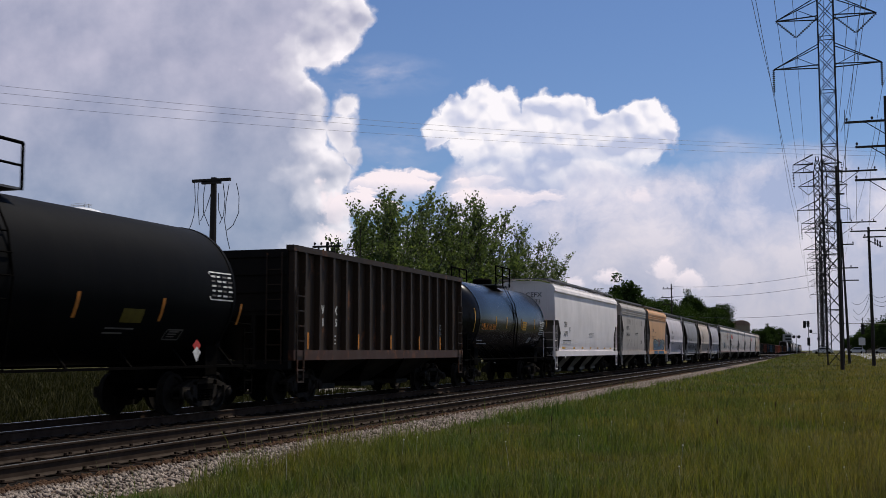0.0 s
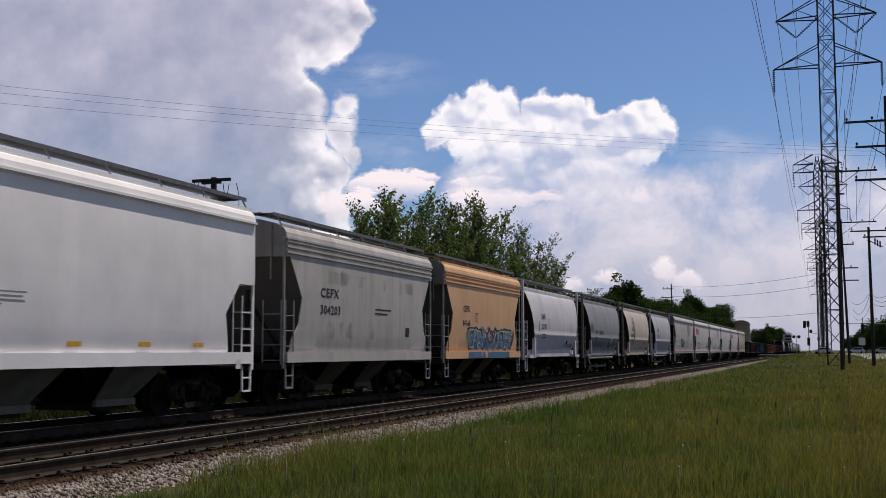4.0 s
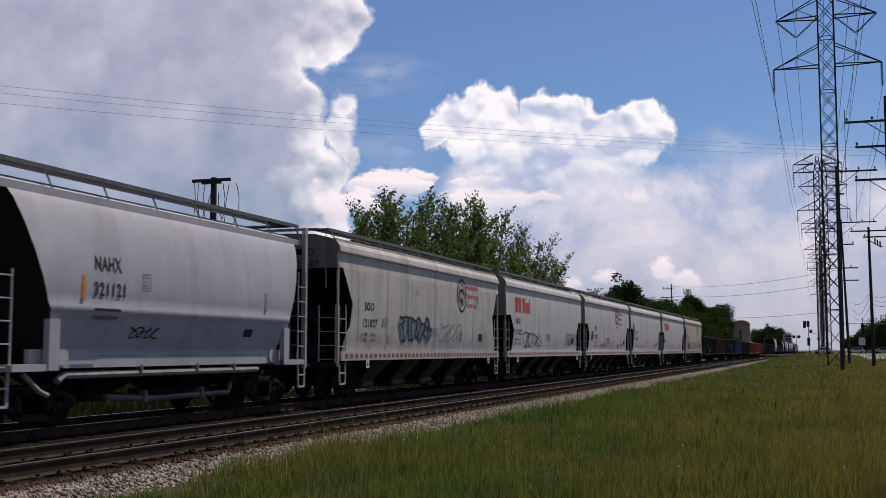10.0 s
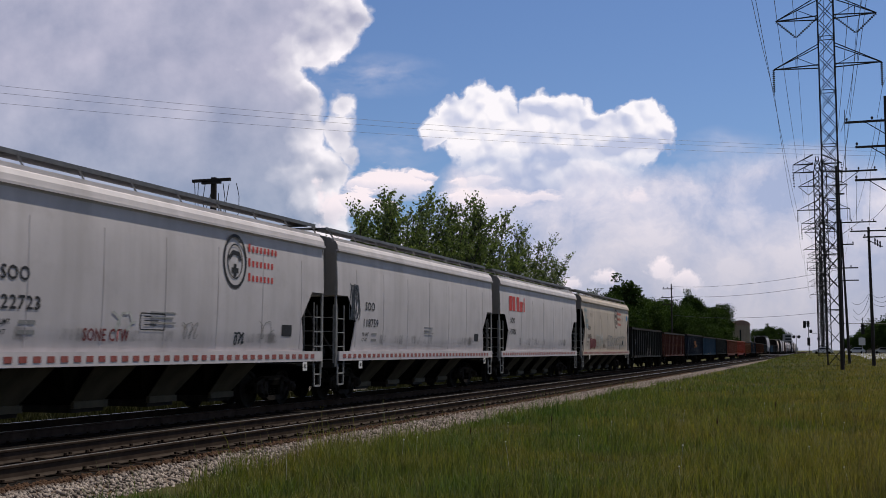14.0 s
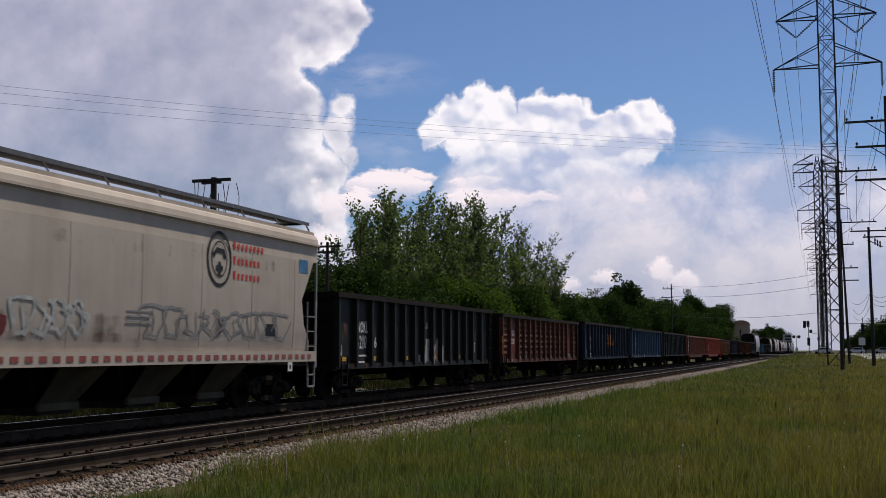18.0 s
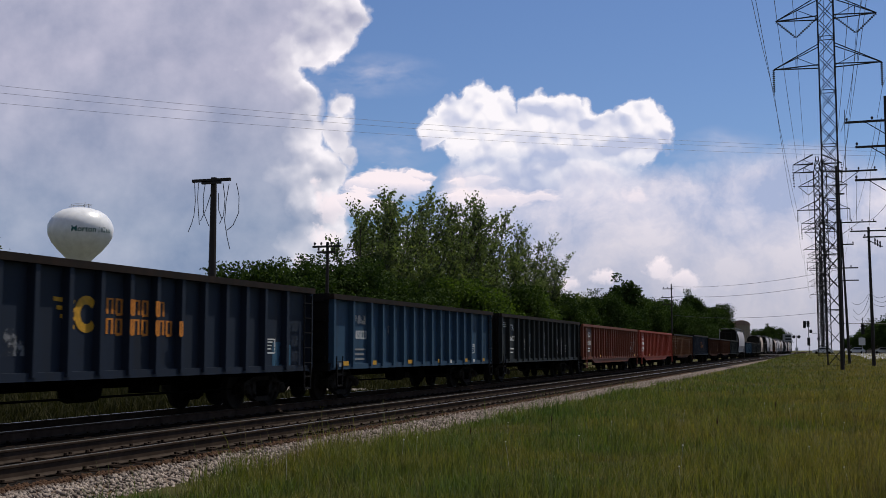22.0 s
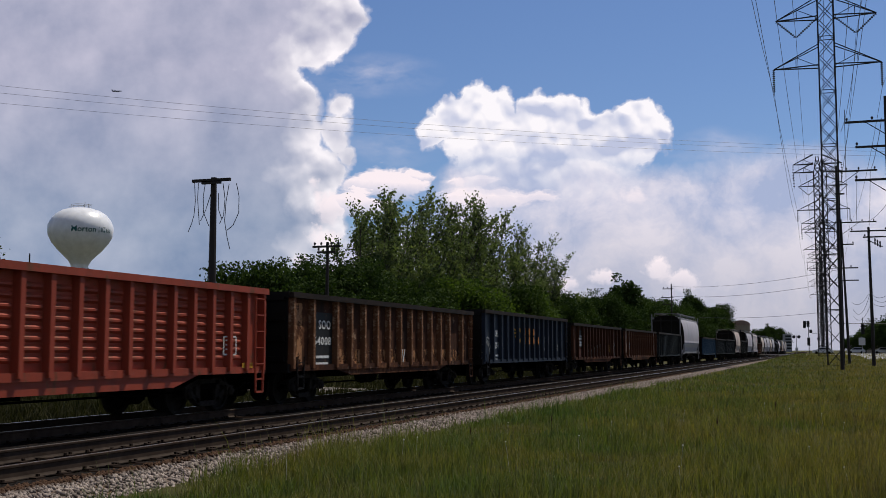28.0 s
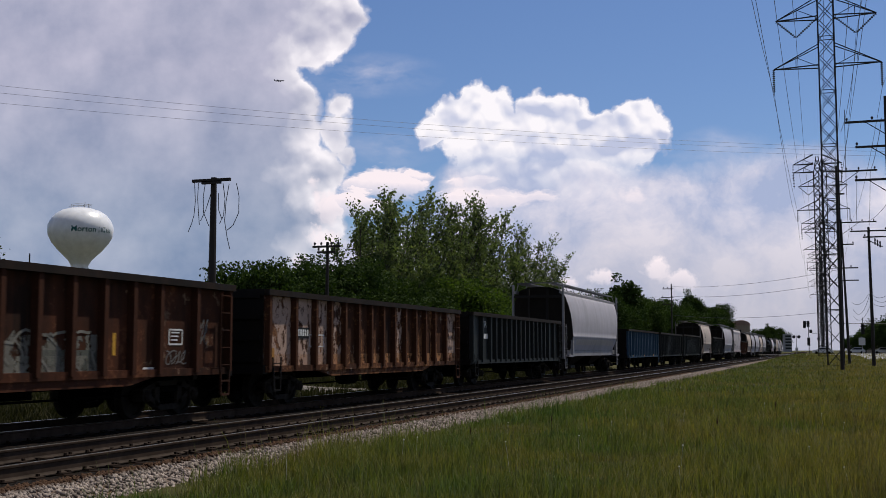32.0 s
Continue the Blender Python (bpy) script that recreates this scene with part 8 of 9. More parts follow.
    for y0, y1 in ((-2.5, 3.3),):
        patch(c, "graffiti", y0, y1, 1.10, 1.33, flaking("blue_sill_spray", (0.10, 0.20, 0.33), 1.0, 1.6), lambda z: 1.626, "blue sprayed band on the sill", rows=1)
    lettering("CEFX", 0.24, BLACK_MARK, c, (0.6, -5.295, 4.0), facing="end")
    lettering("84168", 0.22, BLACK_MARK, c, (0.6, -5.295, 3.72), facing="end")

    for c, num, y in ((car_n1, "321178", -2.85), (car_n3, "321121", -3.0)):
        words(c, "NAHX", y, y + 0.82, 2.86, 3.13, BLACK_MARK, ROUND)
        words(c, num, y - 0.05, y + 0.92, 2.39, 2.65, BLACK_MARK, ROUND)
        outline(c, -1.48, -1.22, 2.60, 2.89, RUNG, ROUND, 0.02)
        bars(c, 1.588, y, 2.14, (0.8, 0.7), BLACK_MARK, 0.14, 0.05)
        patch(c, "data_plate", 2.75, 3.15, 1.70, 1.88, BLACK_MARK, ROUND, lift=0.012)
        for k in range(3):
            bars(c, 1.379, -2.6 + 2.2 * k, 1.30, (1.2,), RUNG, 0.09, 0.012)
        for yy in (-3.4, 3.6):
            patch(c, "scuff", yy, yy + 0.1, 2.3, 2.75, ORANGE_MARK if c is car_n3 and yy < 0 else RUNG, ROUND)
    c = car_n2
    words(c, "NAHX", -3.01, -2.11, 2.37, 2.58, BLACK_MARK, ROUND)
    words(c, "320020", -1.69, -0.50, 2.36, 2.58, BLACK_MARK, ROUND)
    bars(c, 1.588, -3.1, 2.14, (0.8, 0.7), BLACK_MARK, 0.14, 0.05)
    outline(c, 2.16, 2.71, 1.88, 2.14, WHITE_MARK, ROUND, 0.04)
    outline(c, 0.02, 0.3, 2.4, 2.65, RUNG, ROUND, 0.02)
    c = car_cit
    words(c, "CITX", -2.98, -2.34, 2.70, 2.93, BLACK_MARK, ROUND)
    words(c, "200746", -3.30, -2.15, 2.32, 2.55, BLACK_MARK, ROUND)
    scrawl(c, -2.5, -1.1, 2.75, 3.35, DARK_SPRAY, ROUND, 5, 0.055, 4)
    scrawl(c, -2.1, -1.6, 2.05, 2.85, DARK_SPRAY, ROUND, 6, 0.055, 3)
    scrawl(c, -2.35, -1.85, 1.66, 2.0, DARK_SPRAY, ROUND, 8, 0.06, 1)
    scrawl(c, -2.2, -1.55, 3.25, 3.72, DARK_SPRAY, ROUND, 7, 0.05, 2)
    outline(c, -1.6, -1.35, 2.35, 2.6, BLACK_MARK, ROUND, 0.02)
    outline(c, 2.72, 3.1, 1.76, 1.98, BLACK_MARK, ROUND, 0.05)
    bars(c, 1.588, -3.2, 2.14, (0.8, 1.0), BLACK_MARK, 0.14, 0.05)
    brown, soot = stained("brown_splash_dirt", (0.13, 0.085, 0.05), 0.55), stained("brown_grey_road_dirt", (0.10, 0.088, 0.078), 0.85)
    for car, y0, y1, z0, z1, m in ((car_cit, -4.6, -3.2, 1.44, 1.95, brown), (car_cit, 0.6, 4.6, 1.43, 1.72, brown), (car_cit, -2.4, 0.4, 1.43, 1.62, brown), (car_n2, -4.7, 4.9, 1.43, 2.06, soot), (car_n2, -4.7, -3.2, 2.26, 3.1, soot), (car_n1, 2.2, 4.6, 1.43, 1.8, soot)):
        patch(car, "dirt", y0, y1, z0, z1, m, ROUND, "film of brown road dirt", 0.005, 6)
    scrawl(car_n3, -1.9, -0.6, 1.62, 1.85, DARK_SPRAY, ROUND, 9, 0.03, 4)

    for c, num, y in ((car_s1, "121827", -6.35), (car_s2, "117422", -6.30), (car_s3, "122723", -4.95), (car_s4, "118759", -5.75), (car_s6, "121856", -6.40)):
        words(c, "SOO", y + 0.1, y + 0.82, 2.55, 2.80, BLACK_MARK, flat_at)
        words(c, num, y, y + 1.12, 2.07, 2.31, BLACK_MARK, flat_at)
        for k, text in enumerate(("LD LMT", "LT WT")):
            words(c, text, y - 0.08, y + 0.40 - 0.1 * k, 1.82 - 0.17 * k, 1.91 - 0.17 * k, BLACK_MARK, flat_at)
            patch(c, "stencil_line", y + 0.60, y + 1.02, 1.83 - 0.17 * k, 1.90 - 0.17 * k, RUNG, flat_at, rows=1)
        patch(c, "data_plate", 5.2, 5.75, 1.74, 2.02, BLACK_MARK, flat_at)
        for yy in (-6.2, 6.3):
            patch(c, "placard", yy, yy + 0.24, 0.88, 1.10, TAPE_WHITE, lambda z: 1.63)
            patch(c, "stencil_line", yy + 0.07, yy + 0.17, 0.94, 1.04, BLACK_MARK, lambda z: 1.633, rows=1)
        bars(c, 1.59, -0.5, 2.15, (0.9, 0.8, 0.9), RUNG, 0.10, 0.03)
    for c, wy in ((car_s1, 3.68), (car_s3, 3.42), (car_s6, 3.56)):
        crest(c, wy - 0.62, 3.40, 0.50, 0.58, flat_at, wy)
    red_name(car_s2, -6.30, -3.6, 3.05, 3.70, flat_at)
    red_name(car_s5, -6.25, -3.55, 3.08, 3.70, flat_at)
    words(car_s5, "SOO", -6.05, -5.35, 2.55, 2.80, BLACK_MARK, flat_at)
    for k in range(6):
        patch(car_s5, "stencil_line", -6.15 + 0.19 * k, -6.05 + 0.19 * k, 2.07, 2.31, BLACK_MARK, flat_at, rows=1)
    scribble(car_s1, flat_at, -3.4, -0.4, 1.66, 2.45, True, DARK_SPRAY, 21, 4, 0.09, "dark sprayed graffiti letters", fill_material=TEAL_SPRAY)
    scrawl(car_s1, -5.0, -4.3, 2.08, 2.38, FADED_RED_SPRAY, flat_at, 22, 0.03, 3)
    scrawl(car_s1, 0.2, 3.4, 1.68, 2.35, RUNG, flat_at, 23, 0.035, 5)
    scribble(car_s2, flat_at, -4.9, -1.6, 1.53, 2.2, False, DARK_SPRAY, 24, 4, 0.045, "thin black graffiti outlines")
    scribble(car_s2, flat_at, 3.9, 6.5, 1.65, 2.25, False, DARK_SPRAY, 25, 4, 0.035)
    scrawl(car_s3, -6.0, -5.05, 1.95, 2.55, DARK_SPRAY, flat_at, 26, 0.05, 5)
    words(car_s3, "SONE CTW", -2.62, -1.2, 1.56, 1.80, RED_SPRAY, flat_at, "dark red sprayed words")
    scrawl(car_s3, 2.8, 3.4, 1.52, 1.8, DARK_SPRAY, flat_at, 28, 0.05, 3)
    scrawl(car_s3, 3.9, 4.9, 1.62, 2.1, RUNG, flat_at, 30, 0.022, 2)
    scrawl(car_s3, 0.6, 1.4, 1.62, 2.0, RUNG, flat_at, 36, 0.022, 3)
    scrawl(car_s3, -1.9, -0.9, 1.75, 2.15, PALE_SPRAY, flat_at, 37, 0.05, 2)
    outline(car_s3, -0.85, 0.0, 1.80, 2.12, BLACK_MARK, flat_at, 0.025)
    scrawl(car_s4, -6.9, -6.0, 2.2, 3.3, DARK_SPRAY, flat_at, 29, 0.045, 7)
    scribble(car_s6, flat_at, -5.55, -3.95, 1.50, 2.05, True, RED_SPRAY, 32, 3, 0.12, "dark red graffiti", fill_material=RED_SPRAY)
    scribble(car_s6, flat_at, -3.7, -1.7, 1.65, 2.3, False, PALE_SPRAY, 33, 4, 0.07, "silver graffiti outlines")
    scribble(car_s6, flat_at, 0.0, 6.4, 1.66, 2.3, False, RUNG, 34, 8, 0.05, "grey graffiti outlines")
    patch(car_s6, "graffiti", 6.95, 7.45, 3.36, 3.7, BLUE_SPRAY, flat_at)
    sooty, rusty = stained("black_soot_runs", (0.045, 0.040, 0.036), 0.45, 1.0, 0.75), stained("orange_rust_runs", (0.22, 0.115, 0.055), 0.5, 1.1, 0.6)
    faint = stained("faint_grey_dirt", (0.16, 0.145, 0.13), 0.55, 0.9, 0.6)
    for c, y0, y1, z0, z1, m in ((car_s1, -5.0, 7.2, 3.0, 3.66, sooty), (car_s1, -0.8, 7.3, 1.46, 2.3, sooty), (car_s1, -7.0, -3.6, 1.46, 2.0, faint), (car_s6, -7.0, 7.5, 3.15, 3.66, rusty), (car_s6, -6.6, 7.2, 1.46, 2.25, sooty), (car_s6, -6.4, 0.5, 1.46, 1.8, rusty), (car_s5, -5.9, 6.3, 1.46, 2.1, faint), (car_s4, -5.9, 6.3, 1.46, 2.0, faint), (car_s2, 2.0, 6.0, 1.46, 2.1, faint), (car_s3, -5.8, 6.2, 1.46, 1.9, faint), (car_grey, -4.0, 4.2, 1.46, 2.4, faint), (car_grey, -4.8, 4.8, 3.0, 3.7, faint)):
        patch(c, "dirt", y0, y1, z0, z1, m, flat_at, "film of dirt and soot", 0.004, 6)
    for text, y0, y1, z0, z1 in (("RESE", -7.25, -6.55, 3.52, 3.74), ("414", -7.12, -6.70, 3.24, 3.46), ("STASH", -7.10, -6.30, 2.94, 3.18), ("POOT!", -6.95, -6.20, 2.66, 2.90)):
        words(car_s6, text, y0, y1, z0, z1, PALE_TEAL, flat_at, "pale blue sprayed words")
    for c, num in ((car_s1, "121827"), (car_s6, "121856")):
        lettering("SOO", 0.3, BLACK_MARK, c, (0.2, -8.09, 4.02), facing="end")
        lettering(num, 0.26, BLACK_MARK, c, (0.15, -8.09, 3.70), facing="end")

    c = car_g1
    words(c, "NOKL", -5.92, -5.17, 1.89, 2.25, WHITE_MARK, sheet_at)
    words(c, "3210", -5.95, -5.26, 1.44, 1.83, WHITE_MARK, sheet_at)
    words(c, "56", -4.84, -4.46, 1.46, 1.80, WHITE_MARK, sheet_at)
    bars(c, 1.446, -6.0, 1.24, (0.75, 0.62), WHITE_MARK, 0.18, 0.05)
    conspicuity(c, (-6.95, -4.72, -1.95, 0.9, 3.6, 6.5), 1.15)
    smear, rosy = flaking("pale_sprayed_smears", (0.42, 0.40, 0.38), 0.9, 3.2), flaking("pinkish_sprayed_smears", (0.42, 0.30, 0.26), 0.75, 3.6)
    for y0, y1, z1, m in ((-0.75, -0.48, 1.25, smear), (-0.33, 0.36, 1.78, smear), (0.55, 1.26, 1.80, rosy), (1.46, 1.75, 1.35, smear)):
        patch(c, "graffiti", y0, y1, 0.94, z1, m, sheet_at, "pale sprayed smears")
    for y in (-0.46, 0.46, 1.38):
        patch(c, "graffiti", y - 0.055, y + 0.055, 0.95, 1.55, smear, lambda z: 1.587)
    outline(c, 5.15, 5.65, 1.33, 1.66, WHITE_MARK, sheet_at)
    scrawl(c, -7.55, -7.0, 0.98, 1.6, PALE_SPRAY, sheet_at, 52, 0.035, 6)
    scrawl(c, -0.1, 0.2, 2.1, 2.35, PALE_SPRAY, sheet_at, 53, 0.035, 2)
    c = car_g2
    patch(c, "name_panel", -6.25, -5.12, 1.30, 2.50, PAINT_FADED_RED, sheet_at, "faded red lettered panel")
    patch(c, "name_panel", 5.25, 6.1, 1.30, 2.50, PAINT_FADED_RED, sheet_at, "faded red flat panel")
    words(c, "GSSX", -5.98, -5.34, 2.02, 2.26, WHITE_MARK, lambda z: 1.45)
    words(c, "5320", -5.98, -5.34, 1.66, 1.90, WHITE_MARK, lambda z: 1.45)
    bars(c, 1.536, -6.3, 0.97, (0.22, 0.3, 0.26), WHITE_MARK, 0.0, 0.10)
    patch(c, "reflector", -7.69, -7.5, 1.25, 2.0, YELLOW_MARK, lambda z: 1.56)
    flakes(c, -4.6, 7.3, 0.97, 1.20, PALE_SPRAY, sheet_at, 30, 54, 0.07, "pale scrapes along the foot")
    lettering("5320", 0.20, WHITE_MARK, c, (-1.2, -7.79, 2.80), facing="end")
    for c, tail, k in ((car_g3, "29", 0.08), (car_g9, "12", 0.0)):
        words(c, "NOKL", -5.61 + k, -4.98 + k, 1.95, 2.22, WHITE_MARK, sheet_at)
        words(c, "3201", -5.70 + k, -4.95 + k, 1.46, 1.73, WHITE_MARK, sheet_at)
        words(c, tail, -4.58 + k, -4.22 + k, 1.46, 1.73, WHITE_MARK, sheet_at)
        bars(c, 1.446, -5.62 + k, 1.18, (0.16, 0.16), WHITE_MARK, 0.17, 0.07)
        bars(c, 1.446, -5.38 + k, 1.18, (0.42, 0.38), WHITE_MARK, 0.17, 0.07)
        bars(c, 1.446, -7.0 + k, 1.12, (0.28, 0.24), WHITE_MARK, 0.10, 0.035)
        bm = bmesh.new()
        for r in range(4):
            z = 2.30 - 0.15 * r
            stroke(bm, [(-2.46 + 0.10 * r + k, z), (-1.86 + k, z - 0.04)], 0.075, 0)
        for v in bm.verts:
            v.co.x = 1.449
        part("emblem", bm, YELLOW_MARK, c, "orange winged stripes")
        bm = bmesh.new()
        stroke(bm, [(-1.52 + k + 0.27 * math.cos(a), 2.05 + 0.26 * math.sin(a)) for a in [0.7 + 4.9 * q / 16 for q in range(17)]], 0.16, 0)
        for v in bm.verts:
            v.co.x = 1.449
        part("emblem", bm, YELLOW_MARK, c, "orange curved emblem")
        posts = [-4.82 + k + 0.922 * q for q in range(12)]
        for z, first, count in ((2.22, -0.92, 7), (1.84, -0.92, 9)):
            for q in range(count):
                a = first + k + 0.29 * q
                on_post = min(abs(a + 0.1 - p) for p in posts) < 0.16
                bm = bmesh.new()
                x0, w = (1.588, 0.11) if on_post else (1.447, 0.19)
                stroke(bm, [(a + 0.03, z - 0.14), (a + 0.03, z + 0.14), (a + w, z + 0.14), (a + w, z - 0.14), (a + 0.03, z - 0.14)][: 5 if q % 3 else 4], 0.07, 0)
                for v in bm.verts:
                    v.co.x = x0
                part("emblem_bar", bm, ORANGE_MARK, c)
        outline(c, 5.50, 6.02, 1.33, 1.66, WHITE_MARK, sheet_at)
    scrawl(car_g9, -6.92, -6.20, 1.55, 1.95, PALE_SPRAY, sheet_at, 62, 0.028, 3)
    scrawl(car_g9, -6.45, -6.05, 1.22, 1.6, PALE_SPRAY, sheet_at, 161, 0.028, 1)
    scrawl(car_g9, -7.40, -6.95, 0.98, 1.32, PALE_SPRAY, sheet_at, 63, 0.03, 3)
    scrawl(car_g9, -7.38, -7.0, 1.30, 1.62, PALE_SPRAY, sheet_at, 162, 0.028, 2)
    scrawl(car_g9, 2.9, 3.45, 1.3, 2.1, RUNG, sheet_at, 64, 0.028, 4)
    scrawl(car_g9, 3.75, 4.25, 1.3, 2.1, RUNG, sheet_at, 163, 0.028, 4)
    blue_wear = flaking("worn_light_blue_paint", (0.05, 0.13, 0.21), 0.75, 2.6)
    patch(car_g3, "flaked_paint", -7.35, -5.95, 0.94, 1.42, blue_wear, sheet_at, "worn light blue paint along the foot")
    patch(car_g3, "flaked_paint", 5.9, 6.9, 0.96, 1.6, blue_wear, sheet_at, "worn light blue paint")
    flakes(car_g3, -3.6, -3.1, 1.3, 1.75, RUNG, sheet_at, 14, 65, 0.06, "scraped grey patch")
    c = car_g4
    flakes(c, -6.05, -5.2, 2.15, 2.40, PALE_SPRAY, sheet_at, 40, 66, 0.10, "painted-out white panel")
    words(c, "585623", -6.10, -5.12, 1.72, 1.97, WHITE_MARK, sheet_at)
    conspicuity(c, (-6.83, -4.75, -1.62, 1.35, 4.35, 6.6), 1.03)
    conspicuity(c, (-7.2, 2.6, 5.4), 1.0, TAPE_WHITE, 0.16, 0.12)
    outline(c, 5.25, 5.75, 1.30, 1.60, WHITE_MARK, sheet_at)
    bars(c, 1.446, -6.0, 1.42, (0.8, 0.7, 0.75), RUNG, 0.14, 0.05)
    flakes(c, -3.4, -2.8, 1.7, 2.15, RUNG, sheet_at, 18, 67, 0.08, "pale scraped patch")
    c = car_g5
    words(c, "TR", -6.05, -5.50, 2.25, 2.50, WHITE_MARK, sheet_at)
    words(c, "526627", -6.42, -5.32, 1.80, 2.01, WHITE_MARK, sheet_at)
    bars(c, 1.446, -6.45, 1.46, (0.95, 0.85), WHITE_MARK, 0.16, 0.06)
    for y0, y1, z0, z1, s in ((-4.0, -3.5, 1.35, 1.95, 68), (-3.05, -2.45, 1.2, 2.2, 69), (-0.2, 0.55, 1.0, 2.3, 70), (2.7, 4.5, 1.15, 2.1, 71)):
        scrawl(c, y0, y1, z0, z1, PALE_SPRAY, sheet_at, s, 0.085 if s == 71 else 0.028, 4)
    outline(c, 4.85, 5.3, 1.32, 1.63, WHITE_MARK, sheet_at)
    bars(c, 1.446, -7.35, 2.55, (0.7, 0.65, 0.7), WHITE_MARK, 0.08, 0.03)
    for c, num, m in ((car_g6, "26580", PAINT_MAROON), (car_g7, "26617", PAINT_RED)):
        k = 0 if c is car_g6 else 0.35
        patch(c, "name_panel", -8.4 + k, -6.95 + k, 1.30, 2.62, m, lambda z: 1.50, "flat lettered panel")
        words(c, "CEDX", -8.06 + k, -7.26 + k, 2.14, 2.42, WHITE_MARK, lambda z: 1.51)
        if c is car_g6:
            words(c, num, -8.28, -7.15, 1.69, 1.93, WHITE_MARK, lambda z: 1.51)
        else:
            bars(c, 1.52, -7.9, 1.9, (1.1, 1.0), WHITE_MARK, 0.35, 0.2)
        bars(c, 1.52, -8.35 + k, 1.50, (0.9, 0.8), WHITE_MARK, 0.15, 0.06)
        outline(c, 7.55, 8.1, 1.30, 1.70, WHITE_MARK, lambda z: 1.50)
        outline(c, -0.1, 0.3, 0.98, 1.25, WHITE_MARK, lambda z: 1.50)
        conspicuity(c, (-4.2, 8.6), 1.05, w=0.5, skin=lambda z: 1.50)
    flakes(car_g6, 7.0, 9.4, 1.05, 2.4, PALE_SPRAY, lambda z: 1.50, 34, 72, 0.10, "pale scraped end panel")
    flakes(car_g7, -8.9, -8.3, 1.1, 2.4, PALE_SPRAY, lambda z: 1.50, 20, 73, 0.08, "pale scraped end panel")
    c = car_g8
    patch(c, "name_panel", -6.28, -5.03, 0.95, 2.4, PAINT_BLACK_GON, sheet_at, "black lettered panel")
    words(c, "SOO", -5.90, -5.15, 1.95, 2.20, WHITE_MARK, lambda z: 1.45)
    words(c, "64008", -6.22, -5.10, 1.53, 1.76, WHITE_MARK, lambda z: 1.45)
    bars(c, 1.452, -6.05, 1.22, (0.8, 0.75), WHITE_MARK, 0.18, 0.07)
    old = plain("peeling_orange_primer", (0.42, 0.20, 0.09), 0.8, 0, 0.5, 8)
    flakes(c, -7.6, -6.9, 0.95, 2.6, old, sheet_at, 60, 74, 0.14, "peeling orange primer")
    for k in range(12):
        flakes(c, -4.8 + k, -3.95 + k, 0.95, 1.42, old, sheet_at, 12, 75 + k, 0.12, "peeling orange primer")
    scrawl(c, 0.3, 0.7, 0.95, 1.5, WHITE_MARK, sheet_at, 88, 0.05, 1)
    c = car_g10
    patch(c, "name_panel", -5.75, -4.65, 1.55, 2.5, PAINT_BLACK_GON, sheet_at, "black lettered panel")
    words(c, "GSSX", -5.56, -4.76, 1.97, 2.21, WHITE_MARK, lambda z: 1.45)
    words(c, "5281", -5.49, -4.79, 1.62, 1.88, WHITE_MARK, lambda z: 1.45)
    scribble(c, sheet_at, -3.5, 2.9, 0.98, 1.75, True, DULL_SPRAY, 89, 7, 0.05, "silver graffiti letters", fill_material=flaking("rubbed_silver_fill", (0.20, 0.19, 0.16), 0.7, 3.0))
    flakes(c, -3.5, 2.6, 0.95, 1.3, DULL_SPRAY, sheet_at, 60, 90, 0.15, "silver sprayed fill")
    outline(c, 5.12, 5.62, 1.52, 1.82, WHITE_MARK, sheet_at)
    patch(c, "name_panel", -5.9, -4.8, 1.0, 1.45, PAINT_MAROON, sheet_at, "faded red panel")
    bars(c, 1.45, 4.2, 1.0, (0.5,), WHITE_MARK, 0.1, 0.12)
    for y0, y1, z0, z1 in ((-3.6, -2.6, 0.96, 1.5), (-1.9, 0.2, 0.96, 1.45), (0.9, 2.8, 0.96, 1.4)):
        patch(c, "graffiti", y0, y1, z0, z1, flaking("dull_green_grey_fill", (0.12, 0.125, 0.105), 0.9, 2.4), sheet_at, "dull grey sprayed fill")
    patch(c, "reflector", 2.98, 3.08, 1.3, 1.72, YELLOW_MARK, lambda z: 1.588, rows=1)
    scrawl(c, 5.95, 6.75, 1.5, 2.1, GRIMY_POST, sheet_at, 190, 0.03, 4)
    scrawl(c, 4.9, 5.9, 1.1, 1.4, GRIMY_POST, sheet_at, 191, 0.03, 4)
    c = car_g11
    patch(c, "reflector", -7.4, -7.0, 1.22, 1.45, flaking("worn_orange_patch", (0.50, 0.24, 0.06), 0.9, 3.0), lambda z: 1.452, "worn orange square", rows=1)
    patch(c, "name_panel", -5.75, -5.05, 1.70, 1.98, PAINT_BLACK_GON, lambda z: 1.452, "black number panel")
    for k in range(5):
        patch(c, "stencil_line", -5.70 + 0.13 * k, -5.62 + 0.13 * k, 1.76, 1.93, WHITE_MARK, lambda z: 1.455, rows=1)
    for y0, y1, s, n in ((-7.52, -6.1, 91, 70), (-5.9, -4.9, 92, 60), (-4.72, -3.9, 93, 60), (-3.7, -2.95, 97, 40), (1.2, 1.9, 98, 40), (4.6, 5.3, 94, 40), (6.1, 7.4, 95, 60)):
        flakes(c, y0, y1, 0.96, 2.72, PAINT_TAN if s != 94 else old, sheet_at, n, s, 0.13, "flaking white paint")
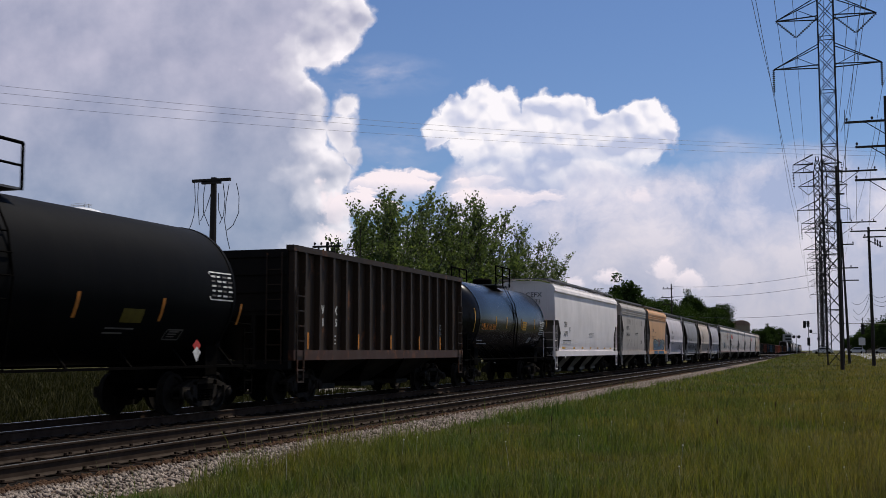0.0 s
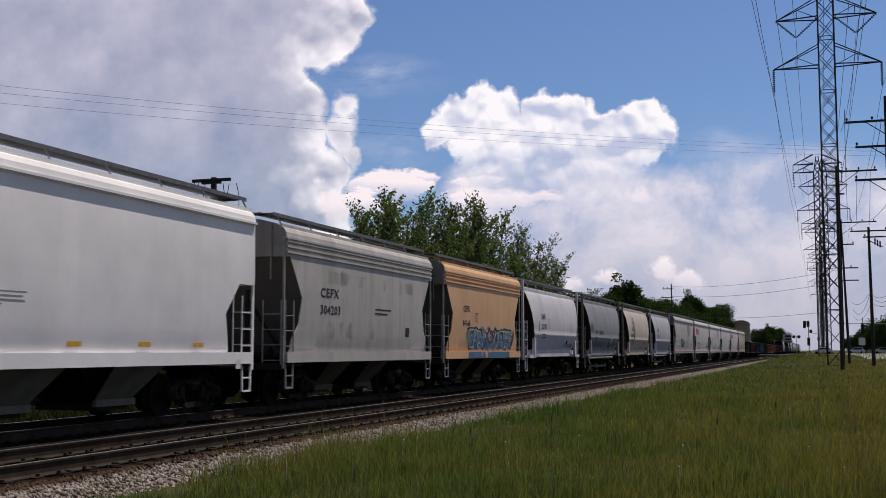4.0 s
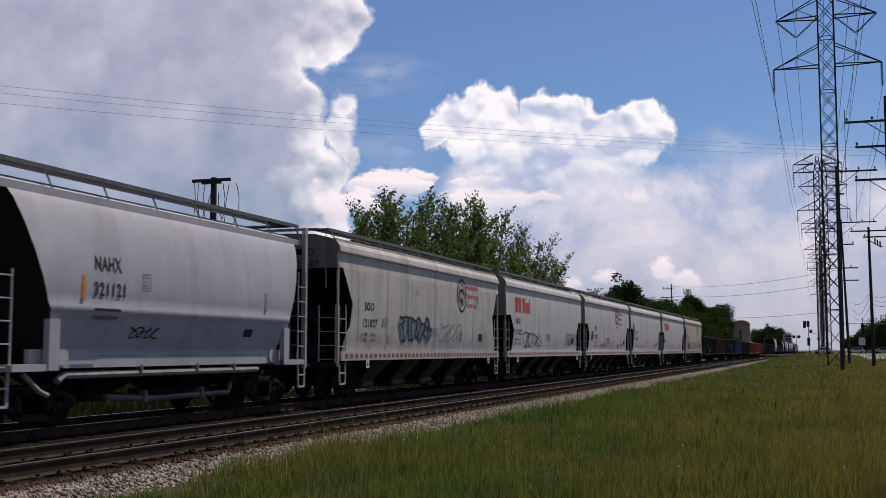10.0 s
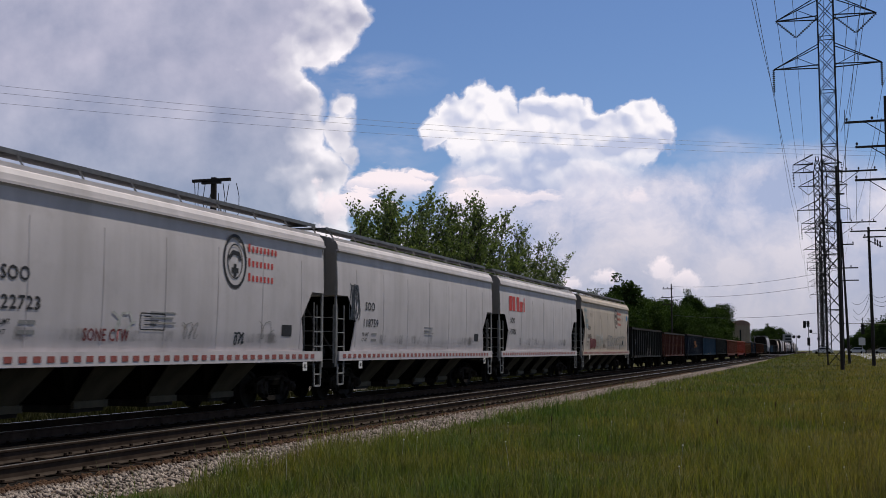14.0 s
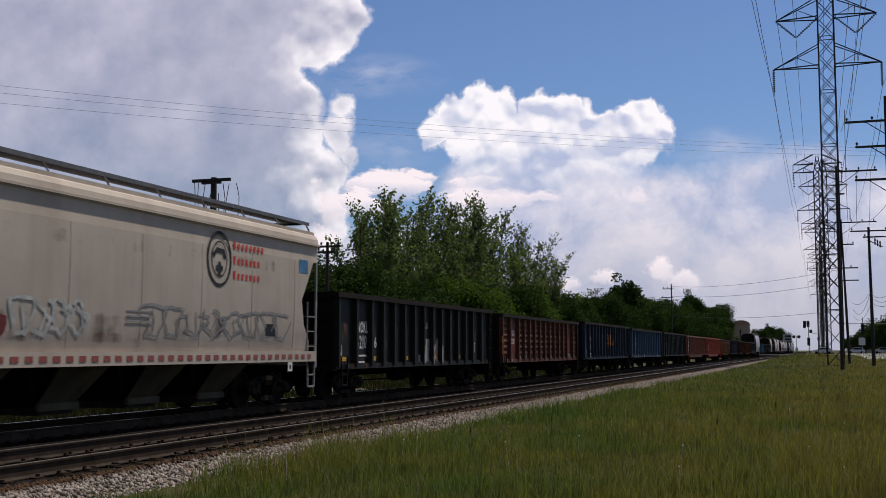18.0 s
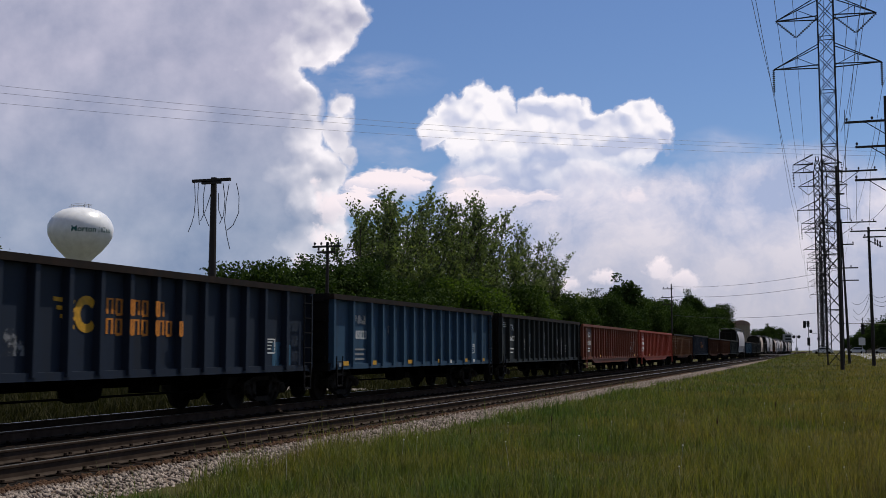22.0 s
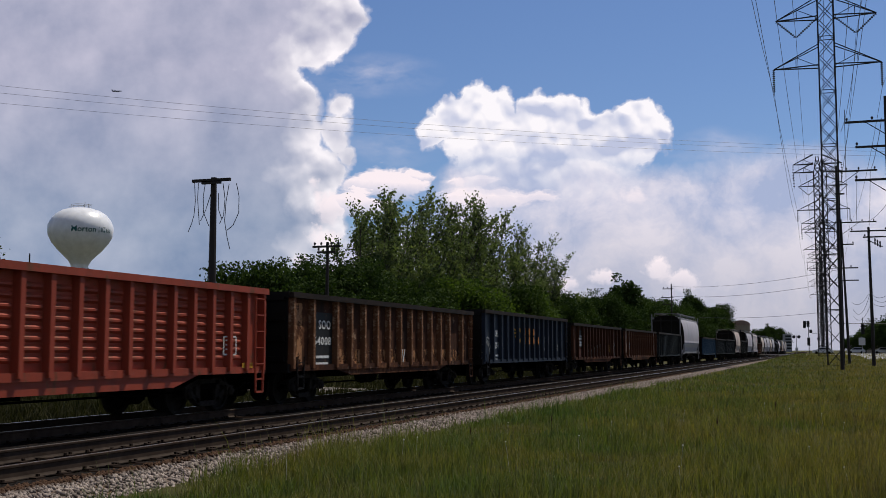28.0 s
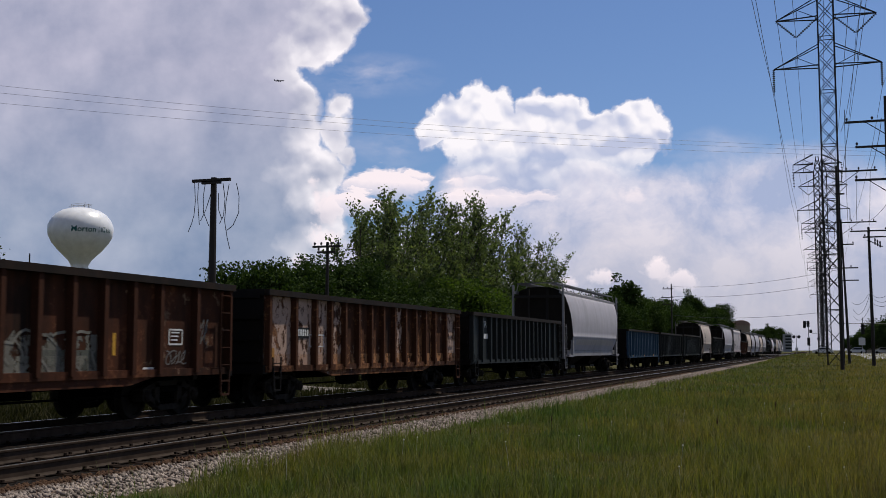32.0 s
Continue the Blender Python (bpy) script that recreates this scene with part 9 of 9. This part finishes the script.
    flakes(c, -7.4, 7.3, 0.95, 1.3, old, sheet_at, 70, 96, 0.12, "peeling orange primer")
    outline(c, -5.0, -4.1, 1.5, 1.8, WHITE_MARK, sheet_at, 0.03, False)
    c = car_g12
    words(c, "TR", -5.95, -5.3, 2.3, 2.55, WHITE_MARK, sheet_at)
    bars(c, 1.446, -6.1, 1.95, (1.0,), WHITE_MARK, 0.1, 0.2)
    patch(car_h1, "grime_band", -5.6, 5.9, 1.68, 2.0, PAINT_GREY, round_at(4.42), "brown-grey grime band")
    conspicuity(car_g13, (-5, 0, 5), 1.0)


decorate()


def more(source, u0, length):
    """A further wagon of a kind already built, further back in the train."""
    ob = copy_thing(source, Matrix())
    TRAIN.append((ob, u0 + length / 2 - 4.2))


# the far end of the train, never near the camera
back = 502.7
for source, length in ((car_g12, 15.2), (car_g5, 15.8), (car_cit, 11.8), (car_g1, 15.2), (car_h1, 16.4), (car_s3, 15.2), (car_g10, 15.1), (car_cit, 11.8), (car_n3, 11.5), (car_h1, 16.4), (car_cit, 11.8), (car_h1, 16.4), (car_g5, 15.8), (car_tank, 13.4), (car_n1, 11.6), (car_tank2, 13.1), (car_s6, 16.1), (car_h1, 16.4), (car_grey, 11.0), (car_n2, 11.8)):
    more(source, back, length)
    back += length + 1.6


def gone(t):
    """Metres that the train has run by t seconds."""
    return SPEED * (t + GAIN * t * t)


def motions():
    for ob, y in TRAIN:
        walk(ob, [(t, pose(TRAIN_X, y - gone(t), RAIL_TOP)) for t in range(0, 33, 2)])
    a, b = px_point(195, 156, 3700), px_point(488, 137, 3700)
    heading = math.degrees(math.atan2(b.y - a.y, b.x - a.x))
    for_plane = [(t, a + (b - a) * ((t - 28) / 4)) for t in range(0, 33, 4)]
    walk(PLANE, [(t, pose(p.x, p.y, p.z, 0, -2, heading)) for t, p in for_plane])
    walk(SKY, [(0.0, pose(EYE.x, EYE.y, EYE.z, 0, 0, -0.17)), (32.0, pose(EYE.x, EYE.y, EYE.z, 0, 0, 0.17))])


motions()
